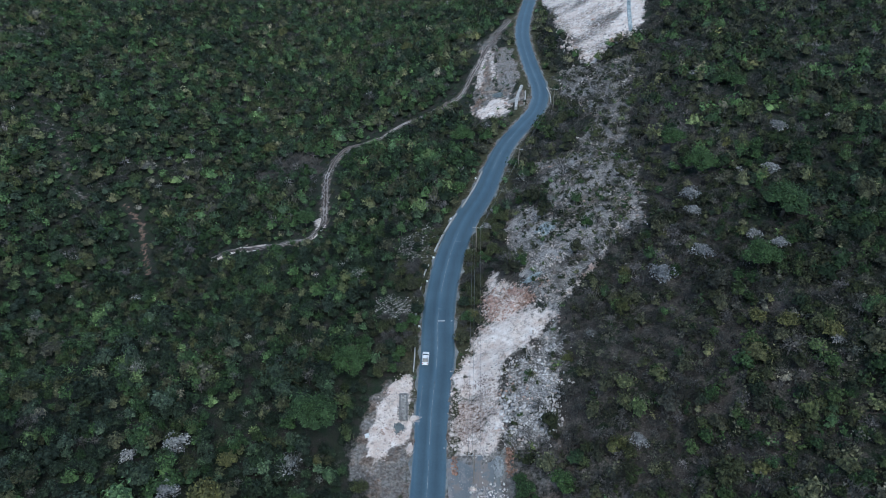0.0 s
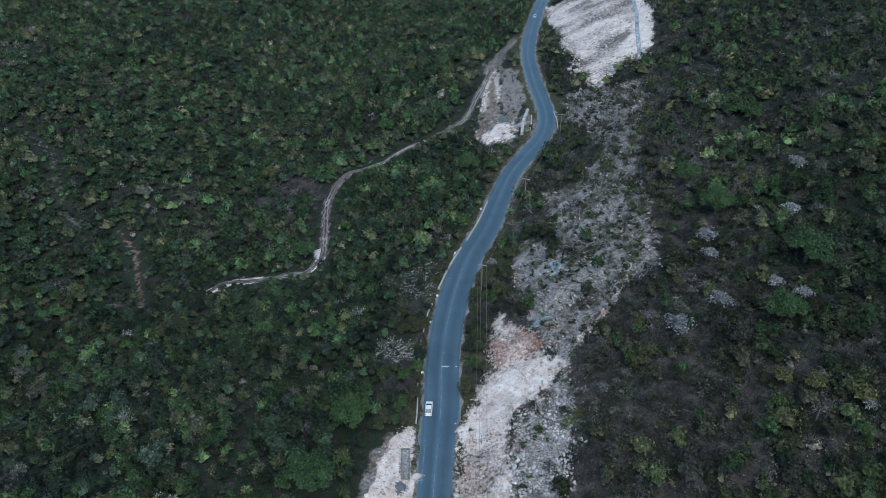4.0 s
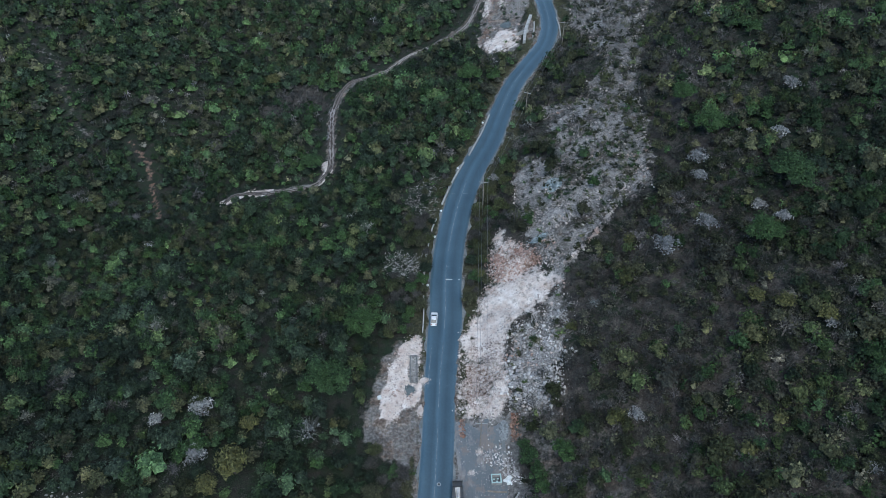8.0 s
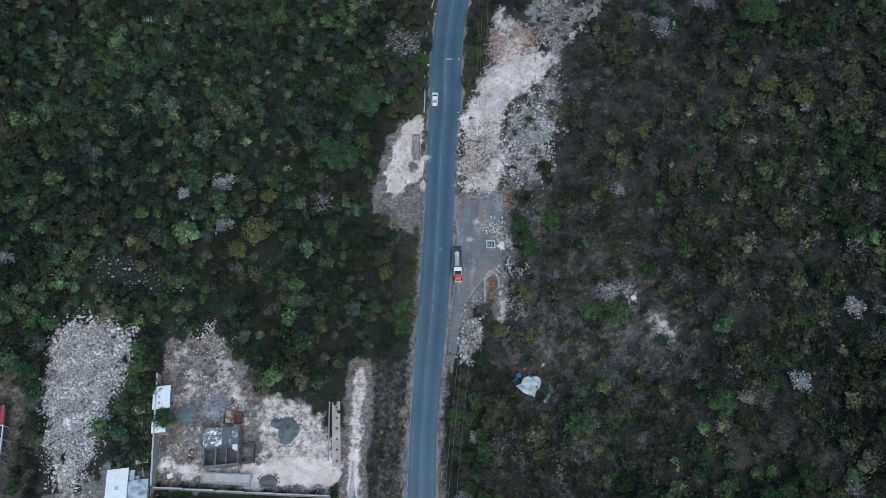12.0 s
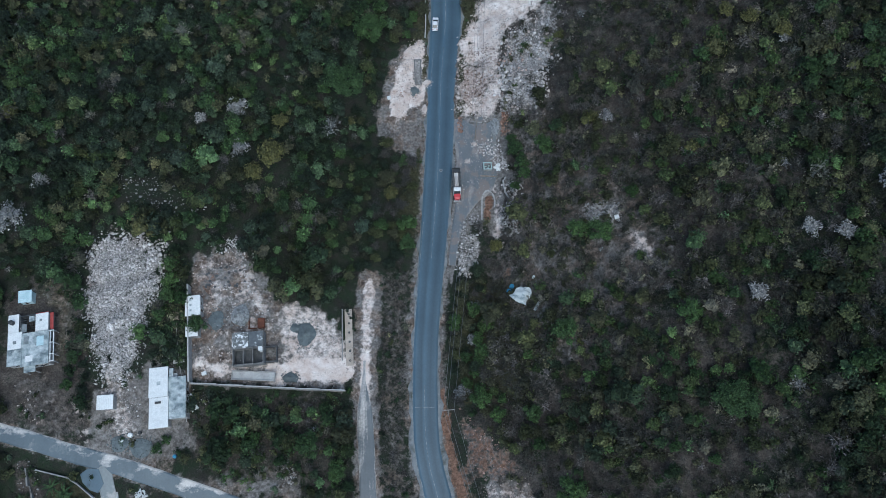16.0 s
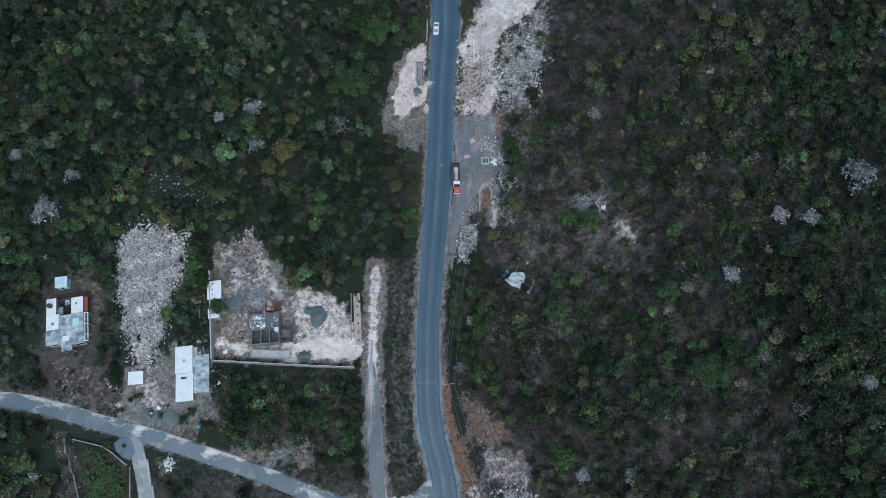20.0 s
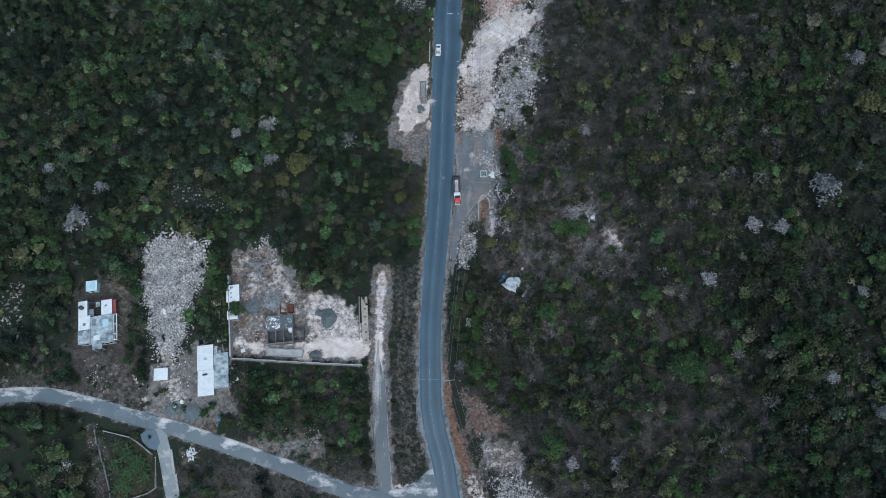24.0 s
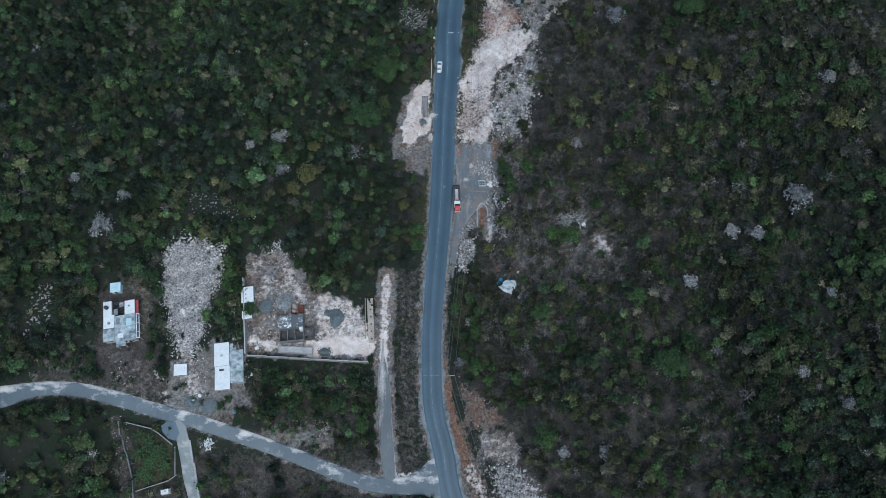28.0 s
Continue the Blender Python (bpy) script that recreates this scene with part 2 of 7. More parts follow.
def leaf_material():
    m, nt, b = nodes_of("leaves", 0.75, spec=0.2)
    a = nt.nodes.new("ShaderNodeAttribute")
    a.attribute_name = "hue"
    col = ramp(nt, a.outputs["Fac"],
               (0.0, (0.025, 0.038, 0.027)), (0.22, (0.037, 0.056, 0.035)), (0.38, (0.051, 0.089, 0.041)), (0.44, (0.070, 0.124, 0.046)), (0.50, (0.070, 0.082, 0.038)),
               (0.57, (0.074, 0.078, 0.048)), (0.62, (0.072, 0.073, 0.064)), (0.72, (0.094, 0.091, 0.088)), (0.80, (0.138, 0.133, 0.131)), (0.88, (0.118, 0.121, 0.048)), (0.95, (0.235, 0.24, 0.25)), (1.0, (0.37, 0.375, 0.385)))
    g = nt.nodes.new("ShaderNodeNewGeometry").outputs["Random Per Island"]
    col = mixed(nt, 1.0, col, ramp(nt, g, (0.0, (0.55, 0.57, 0.58)), (0.5, (1.0, 1.0, 1.0)), (0.85, (1.35, 1.32, 1.25)), (1.0, (1.9, 1.85, 1.7))), "MULTIPLY")
    col = mixed(nt, 0.6, col, ramp(nt, noise_out(nt, 0.028, 4), (0.36, (0.50, 0.52, 0.57)), (0.62, (1.10, 1.07, 1.0))), "MULTIPLY")
    own = nt.nodes.new("ShaderNodeAttribute")  # how pale each plant is, against the rest of its kind
    own.attribute_name = "paleness"
    tint = nt.nodes.new("ShaderNodeCombineColor")
    for sock, k in zip(tint.inputs, (1.0, 0.92, 1.0)):
        nt.links.new(sums(nt, "ADD", 1.0, sums(nt, "MULTIPLY", own.outputs["Fac"], k)), sock)
    col = mixed(nt, 1.0, col, tint.outputs[0], "MULTIPLY")
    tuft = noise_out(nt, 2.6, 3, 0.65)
    # shade painted in: dark bluish bump hollows between tufts, bright raised sprays
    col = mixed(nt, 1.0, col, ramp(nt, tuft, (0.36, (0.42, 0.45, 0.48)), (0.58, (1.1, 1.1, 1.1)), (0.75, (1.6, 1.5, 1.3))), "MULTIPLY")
    bumped(nt, b, tuft, 0.9, 0.5)
    nt.links.new(col, b.inputs["Base Color"])
    return m


def road_material(name, dark, light, patch, patch_at, dust=None, lean=0.0, rim=0.0, size=0.16, stretch=None, tracks=0.0):
    """Asphalt with worn patches; dust lies on it in streaks, more towards one side (lean) and along the rims."""
    m, nt, b = nodes_of(name, 0.46, spec=0.75)
    big, fine, grit = noise_out(nt, 0.12, 5), noise_out(nt, 2.2, 6, 0.7), noise_out(nt, 14.0, 3)
    along = noise_out(nt, 1.0, 4, 0.6, stretch=(1.1, 0.035, 0.1))
    col = mixed(nt, ramp(nt, big, (0.3, (0, 0, 0)), (0.7, (1, 1, 1))), dark, light)
    col = mixed(nt, ramp(nt, along, (0.45, (0, 0, 0)), (0.75, (0.6, 0.6, 0.6))), col, light)
    col = mixed(nt, 0.5, col, ramp(nt, fine, (0.3, (0.65, 0.65, 0.65)), (0.7, (1.1, 1.1, 1.1))), "MULTIPLY")
    if tracks:  # dark polished wheel tracks, paler crown and rims
        lane = nt.nodes.new("ShaderNodeAttribute")
        lane.attribute_name = "across"
        place = sums(nt, "ADD", sums(nt, "MULTIPLY", lane.outputs["Fac"], 0.5), sums(nt, "ADD", 0.5, sums(nt, "MULTIPLY", sums(nt, "SUBTRACT", along, 0.5), 0.10)))
        k, w, p, q = 0.70, 0.95, 1.28, 1.7
        col = mixed(nt, tracks, col, ramp(nt, place, (0.0, (q, q, q)), (0.07, (p, p, p)), (0.20, (w, w, w)), (0.34, (k, k, k)), (0.47, (p, p, p)), (0.58, (w, w, w)), (0.70, (k, k, k)), (0.86, (w, w, w)), (1.0, (p, p, p))), "MULTIPLY")
    s = noise_out(nt, 0.22, 7, 0.62)
    col = mixed(nt, ramp(nt, s, (patch_at, (0, 0, 0)), (patch_at + 0.07, (1, 1, 1))), col, patch)
    if dust:
        a = nt.nodes.new("ShaderNodeAttribute")
        a.attribute_name = "across"
        fac = a.outputs["Fac"]
        edge = sums(nt, "MULTIPLY", sums(nt, "POWER", sums(nt, "ABSOLUTE", fac, 0.0), 6.0), rim)
        d = sums(nt, "ADD", noise_out(nt, size, 7, 0.6, stretch=stretch), sums(nt, "ADD", sums(nt, "MULTIPLY", fac, -lean), edge))
        d = sums(nt, "ADD", d, sums(nt, "MULTIPLY", sums(nt, "SUBTRACT", fine, 0.5), 0.16))
        col = mixed(nt, ramp(nt, d, (0.54, (0, 0, 0)), (0.61, (0.5, 0.5, 0.5)), (0.70, (0.95, 0.95, 0.95))), col, mixed(nt, 0.6, dust, ramp(nt, fine, (0.3, (0.55, 0.53, 0.5)), (0.7, (1.1, 1.1, 1.1))), "MULTIPLY"))
    nt.links.new(col, b.inputs["Base Color"])
    bumped(nt, b, grit, 0.3, 0.02)
    return m


def track_material():
    """A dirt track: two pale stony ruts with a dark weedy crown, washed out in places."""
    m, nt, b = nodes_of("rutted_track", 0.95, spec=0.15)
    a = nt.nodes.new("ShaderNodeAttribute")
    a.attribute_name = "across"
    wisp, fine, patch = noise_out(nt, 0.5, 5, 0.65), noise_out(nt, 2.4, 6, 0.7), noise_out(nt, 0.06, 3, 0.5)
    place = sums(nt, "ADD", sums(nt, "ABSOLUTE", a.outputs["Fac"], 0.0), sums(nt, "MULTIPLY", sums(nt, "SUBTRACT", wisp, 0.5), 1.9))
    rut = ramp(nt, place, (0.12, (0, 0, 0)), (0.36, (1, 1, 1)), (0.62, (1, 1, 1)), (0.85, (0, 0, 0)))
    much = ramp(nt, patch, (0.42, (0.35, 0.35, 0.35)), (0.60, (1, 1, 1)))
    col = mixed(nt, mixed(nt, 1.0, rut, much, "MULTIPLY"), (0.075, 0.062, 0.055), (0.39, 0.355, 0.335))
    col = mixed(nt, 0.7, col, ramp(nt, fine, (0.3, (0.45, 0.44, 0.43)), (0.7, (1.15, 1.15, 1.15))), "MULTIPLY")
    nt.links.new(col, b.inputs["Base Color"])
    bumped(nt, b, fine, 0.6, 0.1)
    return m


M_GROUND, M_LEAF = ground_material(), leaf_material()
M_ROAD = road_material("asphalt", (0.042, 0.077, 0.105), (0.064, 0.106, 0.138), (0.100, 0.140, 0.163), 0.66, tracks=0.85)
M_ROAD_OLD = road_material("broken_asphalt", (0.062, 0.090, 0.110), (0.102, 0.132, 0.150), (0.16, 0.18, 0.188), 0.57, (0.60, 0.575, 0.545), 0.09, 0.09, 0.30, (0.6, 1.1, 1.0))
M_LANE = road_material("worn_lane", (0.088, 0.102, 0.112), (0.135, 0.150, 0.157), (0.22, 0.22, 0.215), 0.60, (0.55, 0.52, 0.49), -0.02, 0.16, 0.3, (1.4, 0.16, 1.0))
M_LAYBY = road_material("lay_by_gravel", (0.098, 0.112, 0.120), (0.155, 0.165, 0.170), (0.175, 0.150, 0.132), 0.50, (0.30, 0.28, 0.262), -0.03, 0.12, 0.34, (1.2, 0.45, 1.0))
M_DRIVE = road_material("driveway_concrete", (0.15, 0.175, 0.18), (0.21, 0.235, 0.235), (0.30, 0.31, 0.30), 0.55, (0.38, 0.37, 0.35), 0.0, 0.12, 0.3)
M_TRACK = track_material()
M_SHOULDER = surface("gravel_shoulder", (0.15, 0.165, 0.17), (0.28, 0.295, 0.30), 0.5, 5, 0.95, 0.5, stain=(0.07, 0.075, 0.065), stain_at=(0.52, 0.66))
M_PAINT = surface("road_paint", (0.17, 0.20, 0.215), (0.36, 0.39, 0.40), 1.5, 8, 0.8, 0.1, stain=(0.10, 0.12, 0.135), stain_at=(0.46, 0.60), stain_scale=0.7)
M_PAINT_NEW = surface("fresh_road_paint", (0.42, 0.44, 0.45), (0.62, 0.64, 0.64), 1.5, 8, 0.8, 0.1, stain=(0.16, 0.18, 0.19), stain_at=(0.56, 0.68), stain_scale=1.2)
M_STONE = surface("limestone", (0.63, 0.53, 0.475), (0.88, 0.815, 0.765), 0.4, 4, 0.9, 0.5, stain=(0.48, 0.30, 0.23), stain_at=(0.54, 0.68), stain_scale=0.09, island=0.5)
M_PILESTONE = surface("grey_white_limestone", (0.62, 0.585, 0.565), (0.95, 0.92, 0.90), 0.5, 4, 0.9, 0.5, stain=(0.36, 0.30, 0.27), stain_at=(0.56, 0.74), stain_scale=0.16, island=0.62)
M_PINKSTONE = surface("pink_limestone", (0.42, 0.245, 0.19), (0.70, 0.51, 0.44), 0.4, 4, 0.9, 0.5, island=0.5)
M_DUSTSTONE = surface("dusty_limestone", (0.44, 0.34, 0.30), (0.72, 0.62, 0.57), 0.4, 4, 0.9, 0.5, island=0.6)
M_CLAY = surface("baked_clay", (0.28, 0.135, 0.09), (0.54, 0.36, 0.28), 0.9, 5, 0.95, 0.5, island=0.5)
M_GREYROCK = surface("grey_stone", (0.34, 0.33, 0.32), (0.66, 0.64, 0.62), 0.3, 4, 0.9, 0.5, island=0.6)
M_BARK = surface("bark", (0.07, 0.06, 0.05), (0.16, 0.14, 0.12), 2, 12, 0.95, 0.5)
M_BLOCK = surface("concrete_block", (0.26, 0.26, 0.255), (0.42, 0.415, 0.40), 0.7, 5, 0.92, 0.4, stain=(0.12, 0.12, 0.115), stain_at=(0.6, 0.75), stain_scale=0.6)
M_OLDBLOCK = surface("stained_block", (0.13, 0.135, 0.135), (0.26, 0.26, 0.255), 0.7, 5, 0.92, 0.4, stain=(0.07, 0.07, 0.07), stain_at=(0.55, 0.7), stain_scale=0.6)
M_BLUEGRAVEL = surface("blue_grey_sand", (0.095, 0.118, 0.128), (0.17, 0.195, 0.202), 0.9, 6, 0.95, 0.5)
M_SLAB = surface("roof_slab", (0.22, 0.278, 0.29), (0.60, 0.65, 0.66), 0.8, 6, 0.9, 0.2, stain=(0.10, 0.13, 0.145), stain_at=(0.47, 0.66), stain_scale=0.55)
M_WHITE = surface("white_roof", (0.68, 0.705, 0.70), (0.84, 0.86, 0.85), 0.6, 4, 0.7, 0.15, stain=(0.48, 0.52, 0.52), stain_at=(0.56, 0.76), stain_scale=0.6)
M_DARK = surface("dark_concrete", (0.05, 0.055, 0.06), (0.11, 0.115, 0.12), 0.8, 6, 0.9, 0.3, stain=(0.3, 0.31, 0.31), stain_at=(0.64, 0.7), stain_scale=0.9)
M_RED = surface("red_panel", (0.28, 0.05, 0.05), (0.42, 0.09, 0.08), 0.8, 6, 0.7, 0.1)
M_RUST = surface("rusty_metal", (0.09, 0.035, 0.022), (0.18, 0.07, 0.042), 1.2, 8, 0.8, 0.3)
M_TEAL = surface("teal_sheet", (0.40, 0.58, 0.62), (0.62, 0.76, 0.79), 0.8, 5, 0.6, 0.1)


# ---- the lie of the land ----
ROAD = [(40, -200), (25, -165), (12, -130), (4, -108), (-2.7, -91.5), (-5, -79), (-7.4, -69.5), (-8.3, -60), (-8.2, -42), (-6.9, -23), (-5.3, -2), (-4.4, 15),
        (-3.8, 32), (-2.4, 52), (-2.2, 66), (-0.8, 81.6), (2.3, 100), (7, 117.6), (13.5, 134), (18.5, 151.6), (24.8, 171), (33.5, 188.5), (39, 199),
        (42.3, 209), (44.2, 220), (44.3, 231.4), (43.2, 255), (43, 285), (44.9, 306), (48.7, 329.5), (54, 356), (62, 392), (80, 450), (110, 520)]
OLD_ROAD = [(-190, -74), (-160, -69), (-132, -63.4), (-125.5, -61.9), (-119, -61.0), (-111.5, -61.3), (-104.5, -62.4), (-97, -64.4), (-88.3, -66.9), (-81, -68.9), (-76.6, -70), (-67.6, -72.9),
            (-57.5, -76.2), (-46.9, -79.9), (-37, -83.8), (-28, -86.9), (-22, -88.0), (-16, -88.1), (-11, -87.1), (-6.5, -86.4)]
LANE = [(-22.1, -26), (-22.6, -35.4), (-23, -46), (-22.9, -53.4), (-22, -65.9), (-21.2, -77.2), (-20.4, -83.5), (-19.6, -88)]
SIDE = [(-80.6, -69.5), (-78, -78.6), (-76.5, -84.7), (-74.3, -91), (-71, -101), (-67, -115)]
TRACK = [(39.1, 318), (29.6, 296.3), (22.4, 275.5), (15.5, 250.4), (8.2, 232.1), (-1, 221.9), (-16.3, 214.4), (-25.9, 204.2), (-40.4, 198.5), (-45.6, 190.1),
         (-47, 173.5), (-44.7, 148.7), (-43.2, 133.3), (-46.4, 125.2), (-53, 123), (-61.9, 122.6), (-70.9, 126), (-77.2, 126.5), (-80, 121.8)]
ROAD_LINE = smooth_line(ROAD)


def road_height(y):
    return 5 * ss(y, 120, 330)


def land_plain(x, y):
    x, y = np.asarray(x, float), np.asarray(y, float)
    d = x - np.interp(y, ROAD_LINE[:, 1], ROAD_LINE[:, 0])
    start = 9 + 7 * ss(y, -48, -30) * (1 - ss(y, 8, 25))
    right = 55 * (1 - np.exp(-np.maximum(d - start, 0) / 95))
    a = np.maximum(-d, 0)
    v = ss(y, -5, 105)
    near = 6.5 * ss(a, 14, 75) * (1 - v) * ss(y, -95, -45)
    deep = -0.22 * np.minimum(np.maximum(a - 8, 0), 112)
    far = 70 * (1 - np.exp(-0.22 * np.maximum(a - 135, 0) / 70))
    return road_height(y) + np.where(d > 0, right, near + v * (deep + far))


def wild(x, y):
    """How far from roads and yards, 0 on them to 1 in the scrub."""
    d = np.minimum(beside(x, y, ROAD) - 7, beside(x, y, OLD_ROAD) - 4)
    d = np.minimum(d, np.minimum(beside(x, y, LANE) - 3, beside(x, y, SIDE) - 3))
    d = np.minimum(d, outside(x, y, [(-110, -66), (-110, -24), (-66, -16), (-26, -30), (-24, -55), (-66, -68)]))
    return ss(d, 0, 12)


def land(x, y):
    x, y = np.asarray(x, float), np.asarray(y, float)
    bumps = 0.9 * waves(x, y, 38, 3) + 0.35 * waves(x, y, 11, 4)
    return land_plain(x, y) + bumps * wild(x, y)


def height(x, y):
    return float(land(np.array([float(x)]), np.array([float(y)]))[0])


PALE_LEFT = [(-9.3, 45.9), (-12.5, 45.4), (-14.8, 41.4), (-16.4, 36.5), (-17.8, 29.8), (-17.5, 22.5), (-15.5, 19.9), (-13.6, 20.8), (-12.4, 24.7), (-9.4, 24), (-9.2, 27.8), (-8.9, 36.2)]
DIRT_LEFT = [(-9.3, 45.9), (-15.3, 43.3), (-19, 36.7), (-20.7, 28.2), (-21.2, 18.8), (-19.7, 14.2), (-15.1, 10.6), (-11.2, 8.3), (-9.1, 9.9), (-8.5, 27.9)]
RUBBLE = [(13, 83.6), (15, 81.7), (15.8, 77.9), (22.1, 70.5), (21.9, 65.9), (26.6, 58.1), (26.9, 55), (23.4, 51.4), (20.6, 47.4), (17.1, 47.4), (13.4, 43.5), (12.1, 34.9),
          (12.6, 24.6), (11.7, 19.5), (7.9, 20), (0.8, 21.4), (0.5, 27.7), (1.7, 41.4), (2.4, 47), (6, 52.8), (7, 58.7), (9.7, 63.6), (9.9, 72.9), (11.2, 79.5)]
MIX = [(32.5, 150.4), (42.6, 146.8), (61.6, 131.7), (59.1, 101.9), (54.5, 80.9), (43.2, 74.9), (33.7, 64.4), (28.7, 58.2), (28, 42.5), (23.8, 30), (24.1, 22.1), (18.9, 17.3),
       (12.3, 19.2), (11.9, 33.2), (13.4, 43.5), (20.6, 47.4), (26.9, 55), (22, 69.3), (20.1, 81.7), (17.9, 104.4), (24.3, 117.4), (32.5, 106.5), (31.9, 136.9)]
MIX_FAR = [(62.1, 238.2), (77, 227.8), (87.6, 223), (75.1, 184.7), (66.7, 153.4), (61, 132), (45, 147), (55.4, 163.7), (54.7, 193.2), (52.2, 219.9), (55, 240.6)]
QUARRY = [(63.6, 385.8), (110, 385), (103.5, 305.4), (100.5, 271.4), (93.4, 249), (85.1, 244.2), (80, 243.1), (69.5, 231.9), (63.9, 242.2), (63.6, 265.5), (60.8, 284.1), (61.5, 319.9), (60.3, 350.5)]
FAR_LEFT = [(22.2, 285.2), (27.8, 281.9), (26.8, 248), (24.3, 231.4), (32.9, 227.3), (30.3, 199.3), (26.7, 198.2), (16.3, 200.5), (11.9, 211.4), (15.3, 229.8), (17.4, 259.1)]
YARD = [(-64.5, -21.2), (-54.6, -18), (-49.2, -24.2), (-43.6, -32.1), (-36.8, -31.9), (-29.8, -36.3), (-26.1, -46), (-26.7, -52.9), (-63, -51.5), (-65.1, -29.5)]
YARD_PALE = [(-44, -32.5), (-36.8, -31.9), (-29.8, -36.3), (-26.1, -46), (-26.7, -52), (-44, -51.5), (-58, -50.5), (-60, -47), (-50, -47.5), (-42.5, -46)]
PILE = [(-87.9, -17.8), (-83.9, -15.9), (-76.8, -17.3), (-72.2, -20.5), (-70.5, -26), (-72.6, -33.2), (-75, -40.3), (-75.1, -47.1), (-77.1, -51.3), (-82, -51.3), (-85.1, -45.4),
        (-87.9, -36.8), (-89.3, -29.7), (-89.6, -22.4)]
HOMES = [(-109.1, -31.3), (-98, -26), (-89.3, -33.3), (-84.2, -53.7), (-83.6, -61.7), (-88.3, -64.7), (-113, -59.1), (-122.9, -58.2), (-112.6, -50.2), (-105.6, -47)]
HOMES_EAST = [(-84.2, -53.7), (-77.1, -51.3), (-71.9, -46), (-62, -49), (-62, -61.9), (-61, -66.3), (-67, -70.3), (-78.4, -67.1), (-85.1, -63.2)]
RED_SOUTH = [(-0.3, -57.7), (5.4, -62.2), (9.8, -66.5), (12.7, -72.3), (7.7, -74.1), (2.7, -73.7), (0.2, -66.3)]
PALE_SOUTH = [(3.9, -74.1), (12.6, -73.5), (17.8, -79.8), (12.3, -83.1), (6.3, -82.3)]
STONE_SOUTH = [(6.3, -82.3), (13.6, -82.6), (18.2, -85.2), (22.5, -91.9), (26, -105), (14, -108), (9.5, -94)]
HOME_BARE = [(-104.3, -49.2), (-93.3, -50), (-87.5, -54), (-85.6, -60.6), (-81.4, -63.2), (-86, -65.1), (-94.7, -62.8), (-100.3, -60.5), (-102.9, -55.2)]
WEST_BARE = [(-123.4, -52.5), (-118.7, -47.8), (-111, -53.9), (-105.9, -57.9), (-110.5, -59.1), (-122.5, -59)]
CLEAR_E = [(-56.4, -72.2), (-50.2, -71.3), (-43.9, -70.6), (-38.9, -70.6), (-36.2, -73.4), (-36, -77.8), (-41, -79), (-46.1, -77.1), (-52.5, -75.6), (-57.6, -74.4)]
DRAIN_SIDE = [(-99.8, -68.5), (-96, -68.8), (-93, -78), (-89.5, -92), (-95, -92), (-98, -78)]
TANK_YARD = [(-91, -89.3), (-81, -85.5), (-77.5, -91), (-77, -96), (-92, -96)]
ROADSIDE = [(-76, -74.5), (-69, -74.8), (-68, -79.5), (-74, -80)]
ORANGE = [(-5.3, -53.7), (-4.7, -59.7), (-3.8, -67.6), (-1.9, -75.3), (-0.1, -82.7), (1.1, -88.8), (4, -98), (12, -98), (9.1, -91.5), (7.4, -87.7), (5.1, -81.6), (2, -74.1), (-0.5, -68.3), (-2.4, -61.7), (-4, -56.4)]
PULLOFF = [(0, 21.3), (6, 21.9), (13.4, 19.5), (13.2, 11.3), (14.1, 4.9), (12.5, 0.8), (11.3, -9.2), (11, -14.7), (8.5, -14.3), (7.2, -8.9), (2.3, -12.8), (0.6, -17), (-1.2, -24.7), (-3, -24.7), (-2.2, -3.1)]
DEBRIS = [(1.1, -14), (4.6, -13.1), (5.9, -15.8), (5.3, -20.5), (3, -24.6), (-0.6, -25), (-0.1, -19.6)]
CLEAR_A = [(30.6, -10), (38.6, -11.6), (38.1, -16.1), (30.5, -14.9)]
CLEAR_B = [(39.6, -19.2), (43.2, -18.9), (45.5, -23), (43.9, -26), (39.7, -24.6)]
CLEAR_C = [(17.6, -6.5), (24.4, -9.7), (25.4, -20.5), (22.3, -18.6)]
CLEAR_D = [(28.8, -19.9), (31.8, -21.7), (30.2, -33.4), (27.5, -30.6)]
TRASH = [(-21.1, 78.1), (-16.9, 78.5), (-8.6, 75.7), (-8.4, 67.7), (-14.8, 67.3), (-19.9, 72.9)]
TRASH_FAR = [(-16.5, 109.5), (-3.6, 118.6), (-1.7, 108.6), (-5.3, 91.9), (-15.9, 94.3)]
VERGE = [(-19.7, -24), (-11.8, -22.5), (-12, -46.1), (-12, -70), (-10.3, -78), (-10.6, -82.8), (-13, -84.4), (-17.8, -84), (-19.4, -52.9)]
GARDEN = [(-92.5, -72.4), (-82.8, -74), (-80.9, -78.6), (-80.3, -86.2), (-90.3, -89.1), (-92.9, -78.5)]
TRACK_TOP = [(17, 276), (19.7, 290), (28, 306), (37, 322), (43, 326), (41, 318), (34, 304), (28, 277), (22, 270)]
DRY_HOLLOW = [(-50, 180), (-55, 200), (-66, 206), (-80, 192), (-79, 180), (-60, 176)]
HOME_GRASS = [(-102.7, -29.5), (-97.5, -26.3), (-91.5, -31), (-90, -41), (-92, -48.5), (-94.5, -47), (-95, -36), (-100, -32)]
HEAP_SIDE = [(-73.5, -20), (-67, -20), (-63.5, -50), (-72, -50), (-73, -36)]
OLIVE_GROVE = [(-47, -33), (-38, -30), (-27, -33), (-24, -20), (-30, -8), (-46, -8)]
BANK_FAR = [(27, 282), (36, 275), (38, 240), (34, 227), (25, 231)]
GULLY = [(-128, 163.8), (-118.7, 154.3), (-112.4, 137.7), (-103.7, 119.2)]
GULLY_FAR = [(-188.3, 223.1), (-169.7, 207.2), (-151.3, 170.4), (-143.3, 165.2)]


